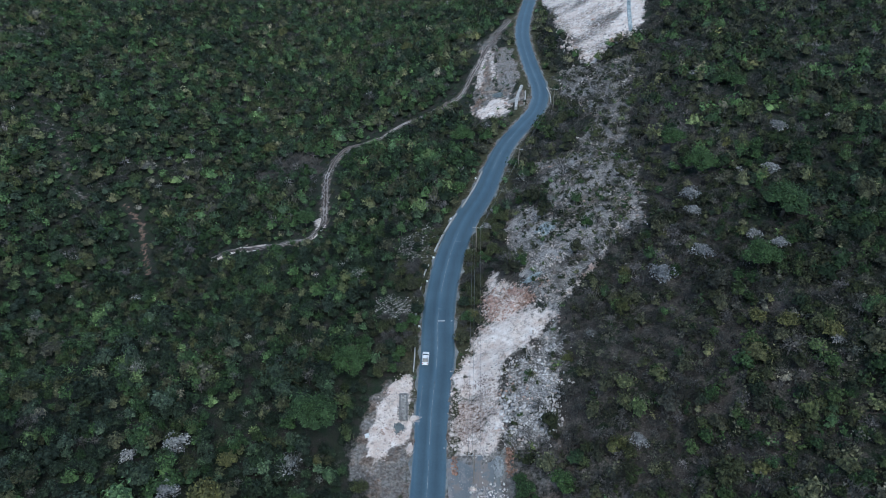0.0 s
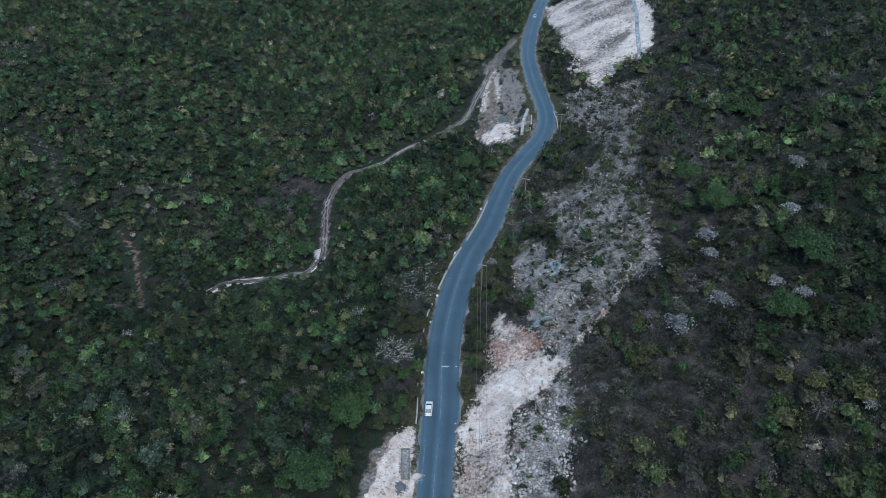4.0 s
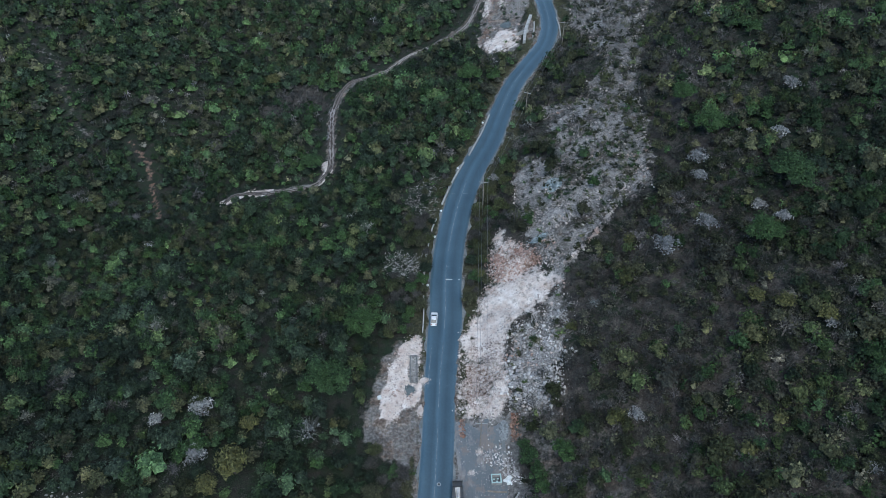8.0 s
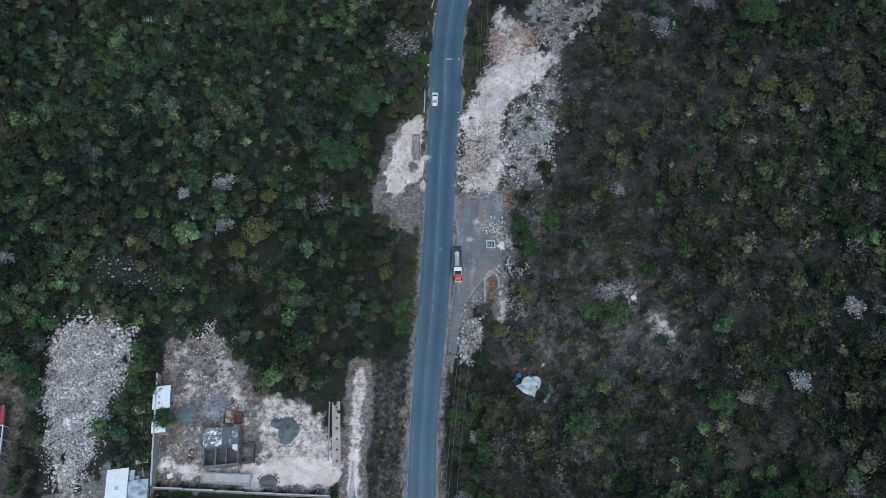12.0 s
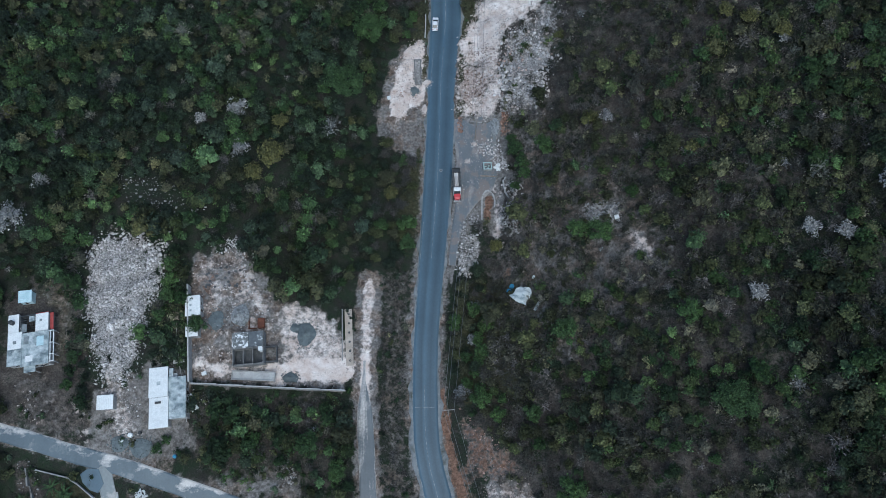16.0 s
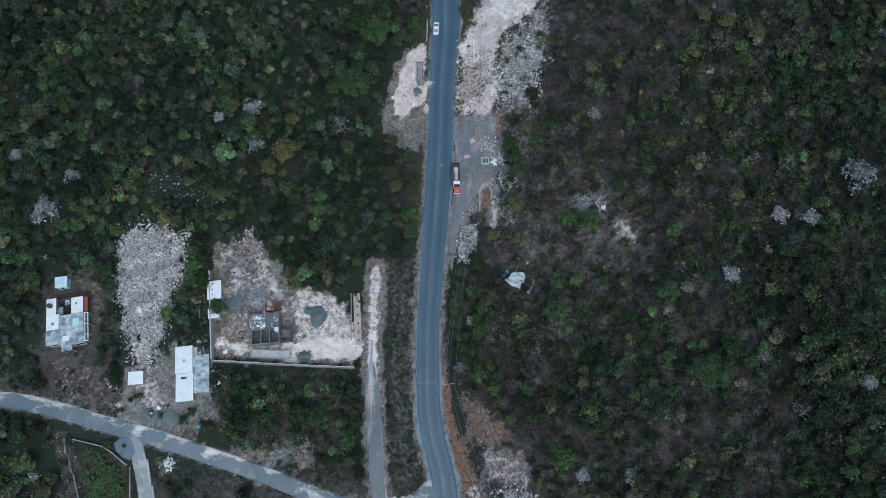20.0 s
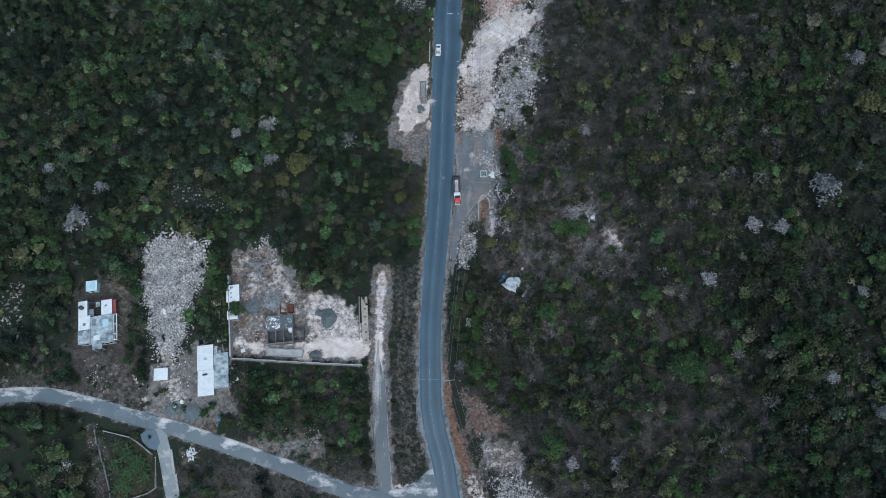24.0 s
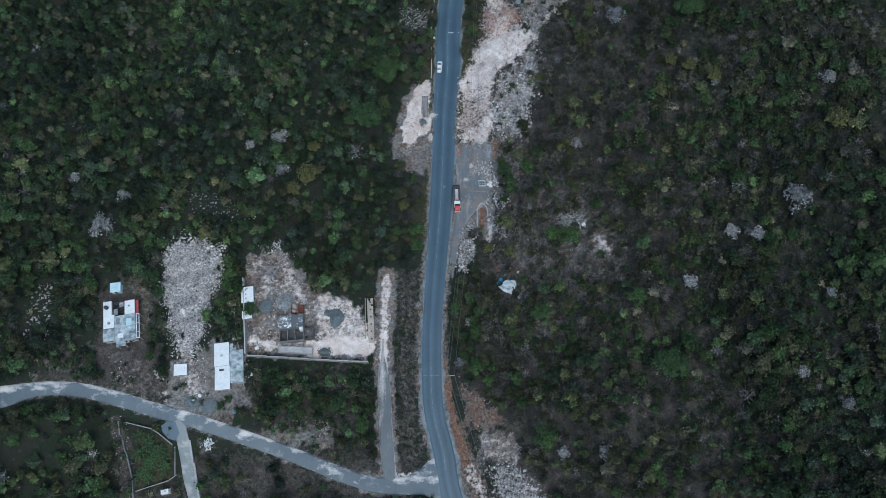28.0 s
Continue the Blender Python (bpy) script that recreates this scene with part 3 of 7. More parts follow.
# ---- the ground: one sheet out to the horizon ----
def spaced(*runs):
    """Grid lines: runs of (to, step) after a start."""
    at, out = runs[0], [runs[0]]
    for to, step in runs[1:]:
        n = max(1, int(round((to - at) / step)))
        out += [at + (to - at) * (k + 1) / n for k in range(n)]
        at = to
    return np.array(out)


def build_ground():
    xs = spaced(-3200, (-1200, 500), (-500, 100), (-300, 20), (-150, 4), (-112, 2), (70, 1.2), (130, 3), (320, 6), (500, 20), (1200, 100), (3200, 500))
    ys = spaced(-3200, (-1200, 500), (-400, 100), (-180, 20), (-110, 3), (125, 1.2), (260, 2), (430, 4), (600, 20), (1400, 100), (3200, 450))
    gx, gy = [g.ravel() for g in np.meshgrid(xs, ys)]
    z = land(gx, gy)
    loose = lambda poly, soft=2.0, wob=1.3: ss(-(outside(gx, gy, poly) + wob * waves(gx, gy, 5, 9)), -soft, soft)  # noqa: E731
    trail = lambda line, half, wob=0.5: 1 - ss(beside(gx, gy, line) + wob * waves(gx, gy, 6, 8), half * 0.5, half * 1.4)  # noqa: E731
    quarry, rubble, pile = loose(QUARRY, 2.5, 2), loose(RUBBLE), loose(PILE)
    pale = np.max([0.52 * trail([(-54, -22.5), (-51.6, -26.5), (-50.6, -29), (-48.8, -32.2), (-47.2, -35.2), (-46.4, -38)], 1.0, 0.6), 0.5 * trail([(-59.5, -27.6), (-57.5, -28.8), (-56.2, -28.3), (-54.8, -30)], 0.6, 0.4), loose(PALE_LEFT, 0.8, 0.7), 0.68 * rubble * (1 - 0.38 * loose([(20, 73), (11, 76), (9.5, 62), (14, 60), (24, 64)], 3, 2)) * (1 - 0.35 * loose([(1.6, 39.4), (8.1, 38.9), (9.6, 27.8), (5.7, 24.6), (1.9, 26.6)], 2, 1)), 0.8 * trail([(16, 66), (14.5, 57), (9.5, 47), (7.5, 40)], 2.4, 0.8), quarry * (0.50 + 0.22 * waves(gx, gy, 26, 79)), 0.24 * loose(FAR_LEFT, 2, 2), 0.5 * trail([(24.8, 277), (25.2, 262), (24.8, 240)], 2.0, 0.9), 0.5 * trail([(21.8, 276), (20.2, 257), (17.5, 236)], 2.2, 1.0), 0.66 * loose([(13, 211), (18, 202), (29, 201), (30, 218), (23, 222)], 3, 2), loose(YARD) * (0.28 + 0.14 * waves(gx, gy, 9, 77)), 0.56 * trail([(10.6, -5.4), (10.4, -9), (10.2, -13), (10.2, -17)], 1.2, 0.4), 0.40 * trail([(3.0, 8), (5.5, 4), (9, 1.5), (11.2, -3)], 1.6), 0.36 * trail([(-0.3, -8), (-1.2, -19)], 1.2), 0.53 * loose(YARD_PALE, 1.5, 1.0), 0.95 * trail([(-44, -49.4), (-36, -48.0), (-27.5, -48.4)], 2.6), 0.6 * trail([(-61, -47), (-56, -49)], 1.8), loose(PALE_SOUTH, 2.4, 1.2) * (0.40 + 0.14 * np.sin(1.9 * gy + 0.3 * gx)), loose(STONE_SOUTH) * (0.34 + 0.14 * np.sin(2.0 * gy + 0.6 * gx)), 0.22 * pile,
                   0.55 * loose(CLEAR_B), 0.58 * trail(LANE[:4], 1.6, 0.4), 0.8 * trail([(-22.8, -46), (-22.6, -51)], 1.5), 0.36 * trail(LANE[3:], 2.6), 0.45 * trail([(-18, -85.4), (-13, -85.6), (-9.4, -82.4)], 1.1, 0.3), 0.44 * trail([(-80, -51), (-79, -57), (-76, -62)], 3.0), 0.42 * trail([(-87.5, -57), (-85.4, -61), (-84, -64.5)], 1.2), 0.5 * trail([(2.4, -84), (6.5, -92), (13, -104)], 2.2), 0.85 * loose([(81.5, 246), (88, 242.5), (94.5, 250), (104, 289), (112, 340), (106, 345), (97, 300), (91, 277), (83, 263)], 2, 1), 0.75 * (1 - ss(beside(gx, gy, [(-46, 138), (-43, 130), (-46, 125)]), 0.8, 3.0)),
                   0.80 * (1 - ss(beside(gx, gy, [(-64, 123.5), (-73, 127), (-80, 122)]), 0.5, 4))], 0)
    soil = np.max([0.7 * loose(BANK_FAR, 2, 1.5), 0.55 * loose(ORANGE, 1, 0.6), 0.6 * loose(RED_SOUTH, 1.5, 1), quarry, loose(DIRT_LEFT), 0.9 * loose(YARD), 0.28 * loose(HOMES, 4, 2), 0.50 * loose(HOME_GRASS, 1.5, 1), 0.42 * loose(HOME_BARE, 2, 1), 0.42 * loose(WEST_BARE, 3, 2), 0.66 * loose(CLEAR_E, 1.2, 1), 0.5 * loose(ROADSIDE, 1.5, 1), 0.62 * trail(OLD_ROAD, 2.9), 0.52 * loose([(10, 24), (30, 18), (48, -6), (50, -30), (34, -52), (12, -62), (6, -30), (12, -10)], 8, 4), 0.8 * loose(PALE_SOUTH), 0.8 * loose(HOMES_EAST), 0.6 * loose(CLEAR_A), loose(CLEAR_B), 0.6 * loose(CLEAR_C, 2), 0.6 * loose(CLEAR_D),
                   0.6 * trail(TRACK, 2.4, 0.6), 0.62 * loose(TRACK_TOP, 3, 2), 0.6 * trail(GULLY, 1.1), 0.5 * trail(GULLY_FAR, 2.0), 0.66 * loose(MIX_FAR, 3, 2), 0.75 * loose([(31, 222), (36, 226), (38.5, 212), (34, 204), (31.5, 210)], 1.5, 1), trail(LANE, 3.2), 0.85 * loose(FAR_LEFT, 3, 2),
                   0.62 * loose(MIX, 2, 2), 0.42 * loose(VERGE), 0.8 * trail(ROAD, 5.2)], 0)
    red = np.max([0.55 * loose([(10.5, -24), (13.5, -23.5), (14, -27.5), (11, -28.5)], 1.2, 0.8), 0.58 * trail(GULLY, 1.2), 0.46 * loose([(12, 211), (16, 200), (21, 203), (20, 226), (26, 255), (24, 270), (18, 250)], 2.5, 2), 0.30 * loose(DIRT_LEFT, 2, 1.5), 0.85 * loose([(7, -2.8), (9, -2.8), (9.4, -5.3), (8.5, -10.2), (6.7, -9.7)], 0.5, 0.3), 0.42 * loose([(3, 3), (6, 2), (6, -8), (3.4, -7)], 1.2, 0.8), 0.50 * loose([(1.6, 39.4), (8.1, 38.9), (9.6, 27.8), (5.7, 24.6), (1.9, 26.6)], 2, 1), 0.85 * trail([(-4.4, -53.7), (-3.7, -59.7), (-2.6, -67.6), (-0.6, -75.3), (1.2, -82.7)], 1.0, 0.4), 0.48 * loose(ORANGE, 1.2, 0.6), 0.52 * loose(RED_SOUTH, 2, 1.2), 0.74 * loose([(20, 72), (11, 74), (10, 63), (14, 62), (24, 64)], 2), 0.70 * loose([(1, 24), (9, 26), (10, 36), (2, 38)], 2),
                  0.45 * loose([(-64, -24), (-58, -24), (-60, -46), (-63, -50)], 1.5), 0.6 * loose([(0, 21), (2, 21), (2, 15), (0.5, 15)], 0.5), 0.62 * loose([(11.6, 20), (13.8, 20), (13.4, 14), (11.6, 14)], 0.5)], 0)
    gravel = np.max([0.36 * loose(HOME_BARE, 2, 1.5), 0.42 * loose(CLEAR_E, 1.5, 1), 0.7 * trail(OLD_ROAD[-5:], 3.4), 0.42 * trail(OLD_ROAD, 2.6), 0.85 * loose(YARD_PALE, 1.5, 1.0), loose(PULLOFF), 0.6 * loose(HOMES_EAST), loose(MIX) * (0.46 + 0.26 * waves(gx, gy, 9, 178)), loose(MIX_FAR, 3, 2) * (0.50 + 0.25 * waves(gx, gy, 14, 179)), 0.55 * loose([(-16, 19), (-9, 22), (-9, 8), (-13, 9)], 1.5), 0.7 * trail([(-82, -66), (-72, -66)], 3.5),
                     0.9 * (1 - ss(beside(gx, gy, [(-37.5, -38), (-36.5, -41)]), 1.2, 2.6)), 0.9 * (1 - ss(beside(gx, gy, [(-56, -33), (-51, -33)]), 1.2, 2.6))], 0)
    grass = np.max([0.6 * (1 - ss(beside(gx, gy, ROAD), 8, 13)) * (1 - ss(-gy, 10, 30)), 0.40 * loose(VERGE), 0.7 * loose(GARDEN), 0.62 * loose(HOME_GRASS, 1.5, 1), 0.55 * loose(MIX), 0.6 * loose(MIX_FAR),
                    0.7 * loose([(3, -26), (16, -24), (24, -36), (14, -58), (-2, -56)], 3, 2)], 0)
    stony = np.max([0.62 * loose([(12.5, 46), (22, 40), (24, 30), (21, 19), (13, 20), (11.5, 34)], 2, 2), 0.42 * loose(BANK_FAR, 2, 1.5), loose(MIX) * (0.55 + 0.28 * waves(gx, gy, 11, 78)), 0.44 * loose(MIX_FAR, 3, 2), 0.55 * loose(DEBRIS, 0.6, 0.4), 0.50 * loose(STONE_SOUTH), 0.36 * rubble, 0.62 * pile, 0.42 * loose(TRASH, 2, 2), 0.36 * loose(TRASH_FAR, 3, 3),
                    0.55 * loose(CLEAR_A, 0.6, 0.5)], 0)
    d = gx - np.interp(gy, ROAD_LINE[:, 1], ROAD_LINE[:, 0])
    litter = np.clip(np.max([ss(d, 6, 16) * (0.62 - 0.34 * ss(d, 55, 95)) * (1 - 0.4 * ss(gy, 110, 200)), 0.75 * loose(HOMES, 3, 2), 0.55 * loose(VERGE), 0.55 * loose([(-66, -54), (-28, -54), (-27, -78), (-60, -72)], 3, 2), 0.8 * loose(WEST_BARE, 3, 2),
                              0.9 * loose(DRY_HOLLOW, 5, 4), 0.9 * loose(DRAIN_SIDE, 1.5, 1), 0.6 * loose(TANK_YARD, 2, 1), 0.6 * ss(-gy, 70, 84) * (1 - ss(gx, -20, 0)) * (1 - ss(-gx, 74, 84))], 0) + 0.22 * waves(gx, gy, 14, 83) * ss(d, -4, 6), 0, 1)
    # the heaps rise above the slope
    z = z + 1.1 * pile * (0.7 + 0.5 * waves(gx, gy, 7, 21)) + 0.7 * rubble * (0.4 + 0.6 * waves(gx, gy, 8, 22)) + 0.35 * loose(MIX) * waves(gx, gy, 6, 23) + 0.5 * loose(PALE_LEFT) * (0.5 + 0.5 * waves(gx, gy, 5, 24))
    nx, ny = len(xs), len(ys)
    idx = np.arange(nx * ny).reshape(ny, nx)
    faces = np.stack([idx[:-1, :-1], idx[:-1, 1:], idx[1:, 1:], idx[1:, :-1]], -1).reshape(-1, 4)
    me = raw_mesh("ground", np.stack([gx, gy, z], 1), faces)
    me.polygons.foreach_set("use_smooth", np.ones(len(faces), bool))
    for name, some in (("cover", (pale, soil, red)), ("cover_more", (gravel, grass, stony))):
        at = me.attributes.new(name, "FLOAT_COLOR", "POINT")
        at.data.foreach_set("color", np.stack([*some, litter], 1).astype(np.float32).ravel())
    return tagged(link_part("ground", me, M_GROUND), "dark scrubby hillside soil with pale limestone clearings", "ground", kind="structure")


build_ground()


# ---- roads ----
def strip(name, line, half, material, lift, label, category="road", step=2.0, ragged=0.0, camber=0.04, kind="structure"):
    """A paved band along a line, with a crown and sunken edges; half is its half width or gives it at a place."""
    p = smooth_line(line, step)
    t = np.gradient(p, axis=0)
    t /= np.linalg.norm(t, axis=1)[:, None]
    side = np.stack([t[:, 1], -t[:, 0]], 1)
    cols, lifts = np.array([-1, -0.97, -0.75, -0.4, 0, 0.4, 0.75, 0.97, 1]), np.array([-0.5, 0, 0.45, 0.8, 1, 0.8, 0.45, 0, -0.5])
    verts, over = [], []
    for n, (q, s) in enumerate(zip(p, side)):
        wide = half(q[0], q[1]) if callable(half) else half
        for c, u in zip(cols, lifts):
            w = wide * c * (1 + (ragged * math.sin(n * 0.83 * step + c * 5) * math.sin(n * 0.29 * step + c) if abs(c) > 0.6 else 0))
            x, y = q + s * w
            verts.append((x, y, lift + (camber * u if u >= 0 else -0.35)))
            over.append(c)
    verts = np.array(verts)
    verts[:, 2] += land(verts[:, 0], verts[:, 1])
    k = len(cols)
    idx = np.arange(len(verts)).reshape(-1, k)
    me = raw_mesh(name, verts, np.stack([idx[:-1, :-1], idx[:-1, 1:], idx[1:, 1:], idx[1:, :-1]], -1).reshape(-1, 4))
    me.attributes.new("across", "FLOAT", "POINT").data.foreach_set("value", np.array(over, np.float32))
    return tagged(link_part(name, me, material), label, category, kind=kind)


def road_half(x, y):
    return 3.0 + 0.75 * float(ss(y, -45, 10)) + 0.7 * float(ss(y, 25, 50) * (1 - ss(y, 120, 170)))


def old_half(x, y):
    return 2.0 + 1.2 * float(ss(-x, 121, 132)) + 0.5 * float(ss(x, -26, -16)) + 3.6 * min(1.0, max(0.0, (x + 17) / 9.5)) ** 2.4


strip("road_shoulder", ROAD, lambda x, y: road_half(x, y) + 0.42 + 0.55 * float(ss(-y, 45, 60)), M_SHOULDER, 0.05, "grey gravel shoulder along the asphalt road", "shoulder", ragged=0.16)
strip("road", ROAD, road_half, M_ROAD, 0.09, "blue-grey asphalt main road with faded lines", ragged=0.012)
strip("road_old", OLD_ROAD, old_half, M_ROAD_OLD, 0.07, "broken grey asphalt side road with pale dusty patches", ragged=0.05)
strip("lane", LANE[2:], lambda x, y: 0.35 + 1.6 * float(ss(-y, 49, 60)), M_LANE, 0.055, "worn grey gravel lane beside the building yard", "lane", ragged=0.07)
strip("lay_by", [(5.0, 20.5), (5.2, 12), (5.2, 3), (2.8, -3), (0.9, -8), (-0.6, -14), (-1.6, -22)], lambda x, y: float(np.interp(y, [-22, -14, -8, -3, 2], [0.9, 1.2, 1.7, 3.3, 5.6])), M_LAYBY, 0.062, "worn grey gravelled lay-by beside the main road", "lay-by", ragged=0.06, camber=0.02)
strip("driveway", SIDE, 1.75, M_DRIVE, 0.06, "grey paved driveway off the side road", "driveway", ragged=0.04)


strip("dirt_track", TRACK, 1.2, M_TRACK, 0.10, "rutted dirt track through the woods with pale stony ruts", "track", ragged=0.3)
strip("drain_channel", [(88.5, 247.4), (93.4, 275.1), (97.8, 297.9), (102.5, 330), (108, 370)], 0.9, M_SLAB, 0.3, "pale blue-grey drain channel beside the quarry floor", "drain", ragged=0.05)


# ---- stones ----
def rock_shapes(seed, count=10):
    rng = np.random.RandomState(seed)
    out = []
    for _ in range(count):
        bm = bmesh.new()
        bmesh.ops.create_icosphere(bm, subdivisions=1, radius=1.0)
        v = np.array([p.co[:] for p in bm.verts])
        f = np.array([[q.index for q in p.verts] for p in bm.faces])
        bm.free()
        for _ in range(7):  # flat broken sides
            n = rng.normal(size=3)
            n /= np.linalg.norm(n)
            over = np.maximum(v @ n - rng.uniform(0.45, 0.8), 0)
            v = v - over[:, None] * n
        v *= rng.uniform(0.65, 1.15, 3) * (1, 1, 0.75)
        out.append((v, f))
    return out


ROCKS = rock_shapes(5)
def small_rock(rng):
    bm = bmesh.new()
    bmesh.ops.create_cube(bm, size=1.3)
    v = np.array([p.co[:] for p in bm.verts]) + rng.normal(0, 0.2, (8, 3))
    f = np.array([[q.index for q in p.verts] for p in bm.faces])
    bm.free()
    return v, f


PEBBLES = [small_rock(np.random.RandomState(40 + n)) for n in range(12)]


def turned(rng, v, n):
    """n copies of the points v, each turned at random."""
    q = rng.normal(size=(n, 4))
    q /= np.linalg.norm(q, axis=1)[:, None]
    w, x, y, z = q.T
    r = np.array([[1 - 2 * (y * y + z * z), 2 * (x * y - z * w), 2 * (x * z + y * w)], [2 * (x * y + z * w), 1 - 2 * (x * x + z * z), 2 * (y * z - x * w)], [2 * (x * z - y * w), 2 * (y * z + x * w), 1 - 2 * (x * x + y * y)]])
    return np.einsum("ijn,vj->nvi", r, v)


def in_poly(rng, poly, n):
    p = np.array(poly)
    out = np.empty((0, 2))
    while len(out) < n:
        q = rng.uniform(p.min(0), p.max(0), (n * 3, 2))
        q = q[outside(q[:, 0], q[:, 1], poly) < 0]
        out = np.vstack([out, q])
    return out[:n]


def scatter_stones(name, spots, sizes, material, label, seed, sink=0.3, shapes=None, extra=None):
    """Many loose stones on the ground, as one heap that nobody could count."""
    rng = np.random.RandomState(seed)
    shapes = shapes or PEBBLES
    z = land(spots[:, 0], spots[:, 1]) + (extra(spots[:, 0], spots[:, 1]) if extra else 0)
    verts, faces, at = [], [], 0
    kind = rng.randint(0, len(shapes), len(spots))
    for k, (v, f) in enumerate(shapes):
        mine = np.where(kind == k)[0]
        if not len(mine):
            continue
        p = turned(rng, v, len(mine)) * (sizes[mine, None, None] * 0.5) * rng.uniform(0.6, 1.35, (len(mine), 1, 3)) * (1, 1, 0.8)
        p += np.stack([spots[mine, 0], spots[mine, 1], z[mine] + sizes[mine] * (0.5 - sink)], 1)[:, None]
        verts.append(p.reshape(-1, 3))
        faces.append((np.arange(len(mine))[:, None, None] * len(v) + f + at).reshape(-1, f.shape[1]))
        at += len(mine) * len(v)
    me = raw_mesh(name, np.concatenate(verts), np.concatenate(faces))
    return tagged(link_part(name, me, material), label, "rubble", kind="stuff")


def sizes_for(rng, n, low, high, power=3.0):
    return low + (high - low) * rng.uniform(0, 1, n) ** power


def rise(poly, base, seed, size, soft, k):
    return lambda x, y: base * ss(-(outside(x, y, poly) + 1.2 * waves(x, y, 5, 9)), -1.2, 1.2) * (k[0] + k[1] * waves(x, y, size, seed))


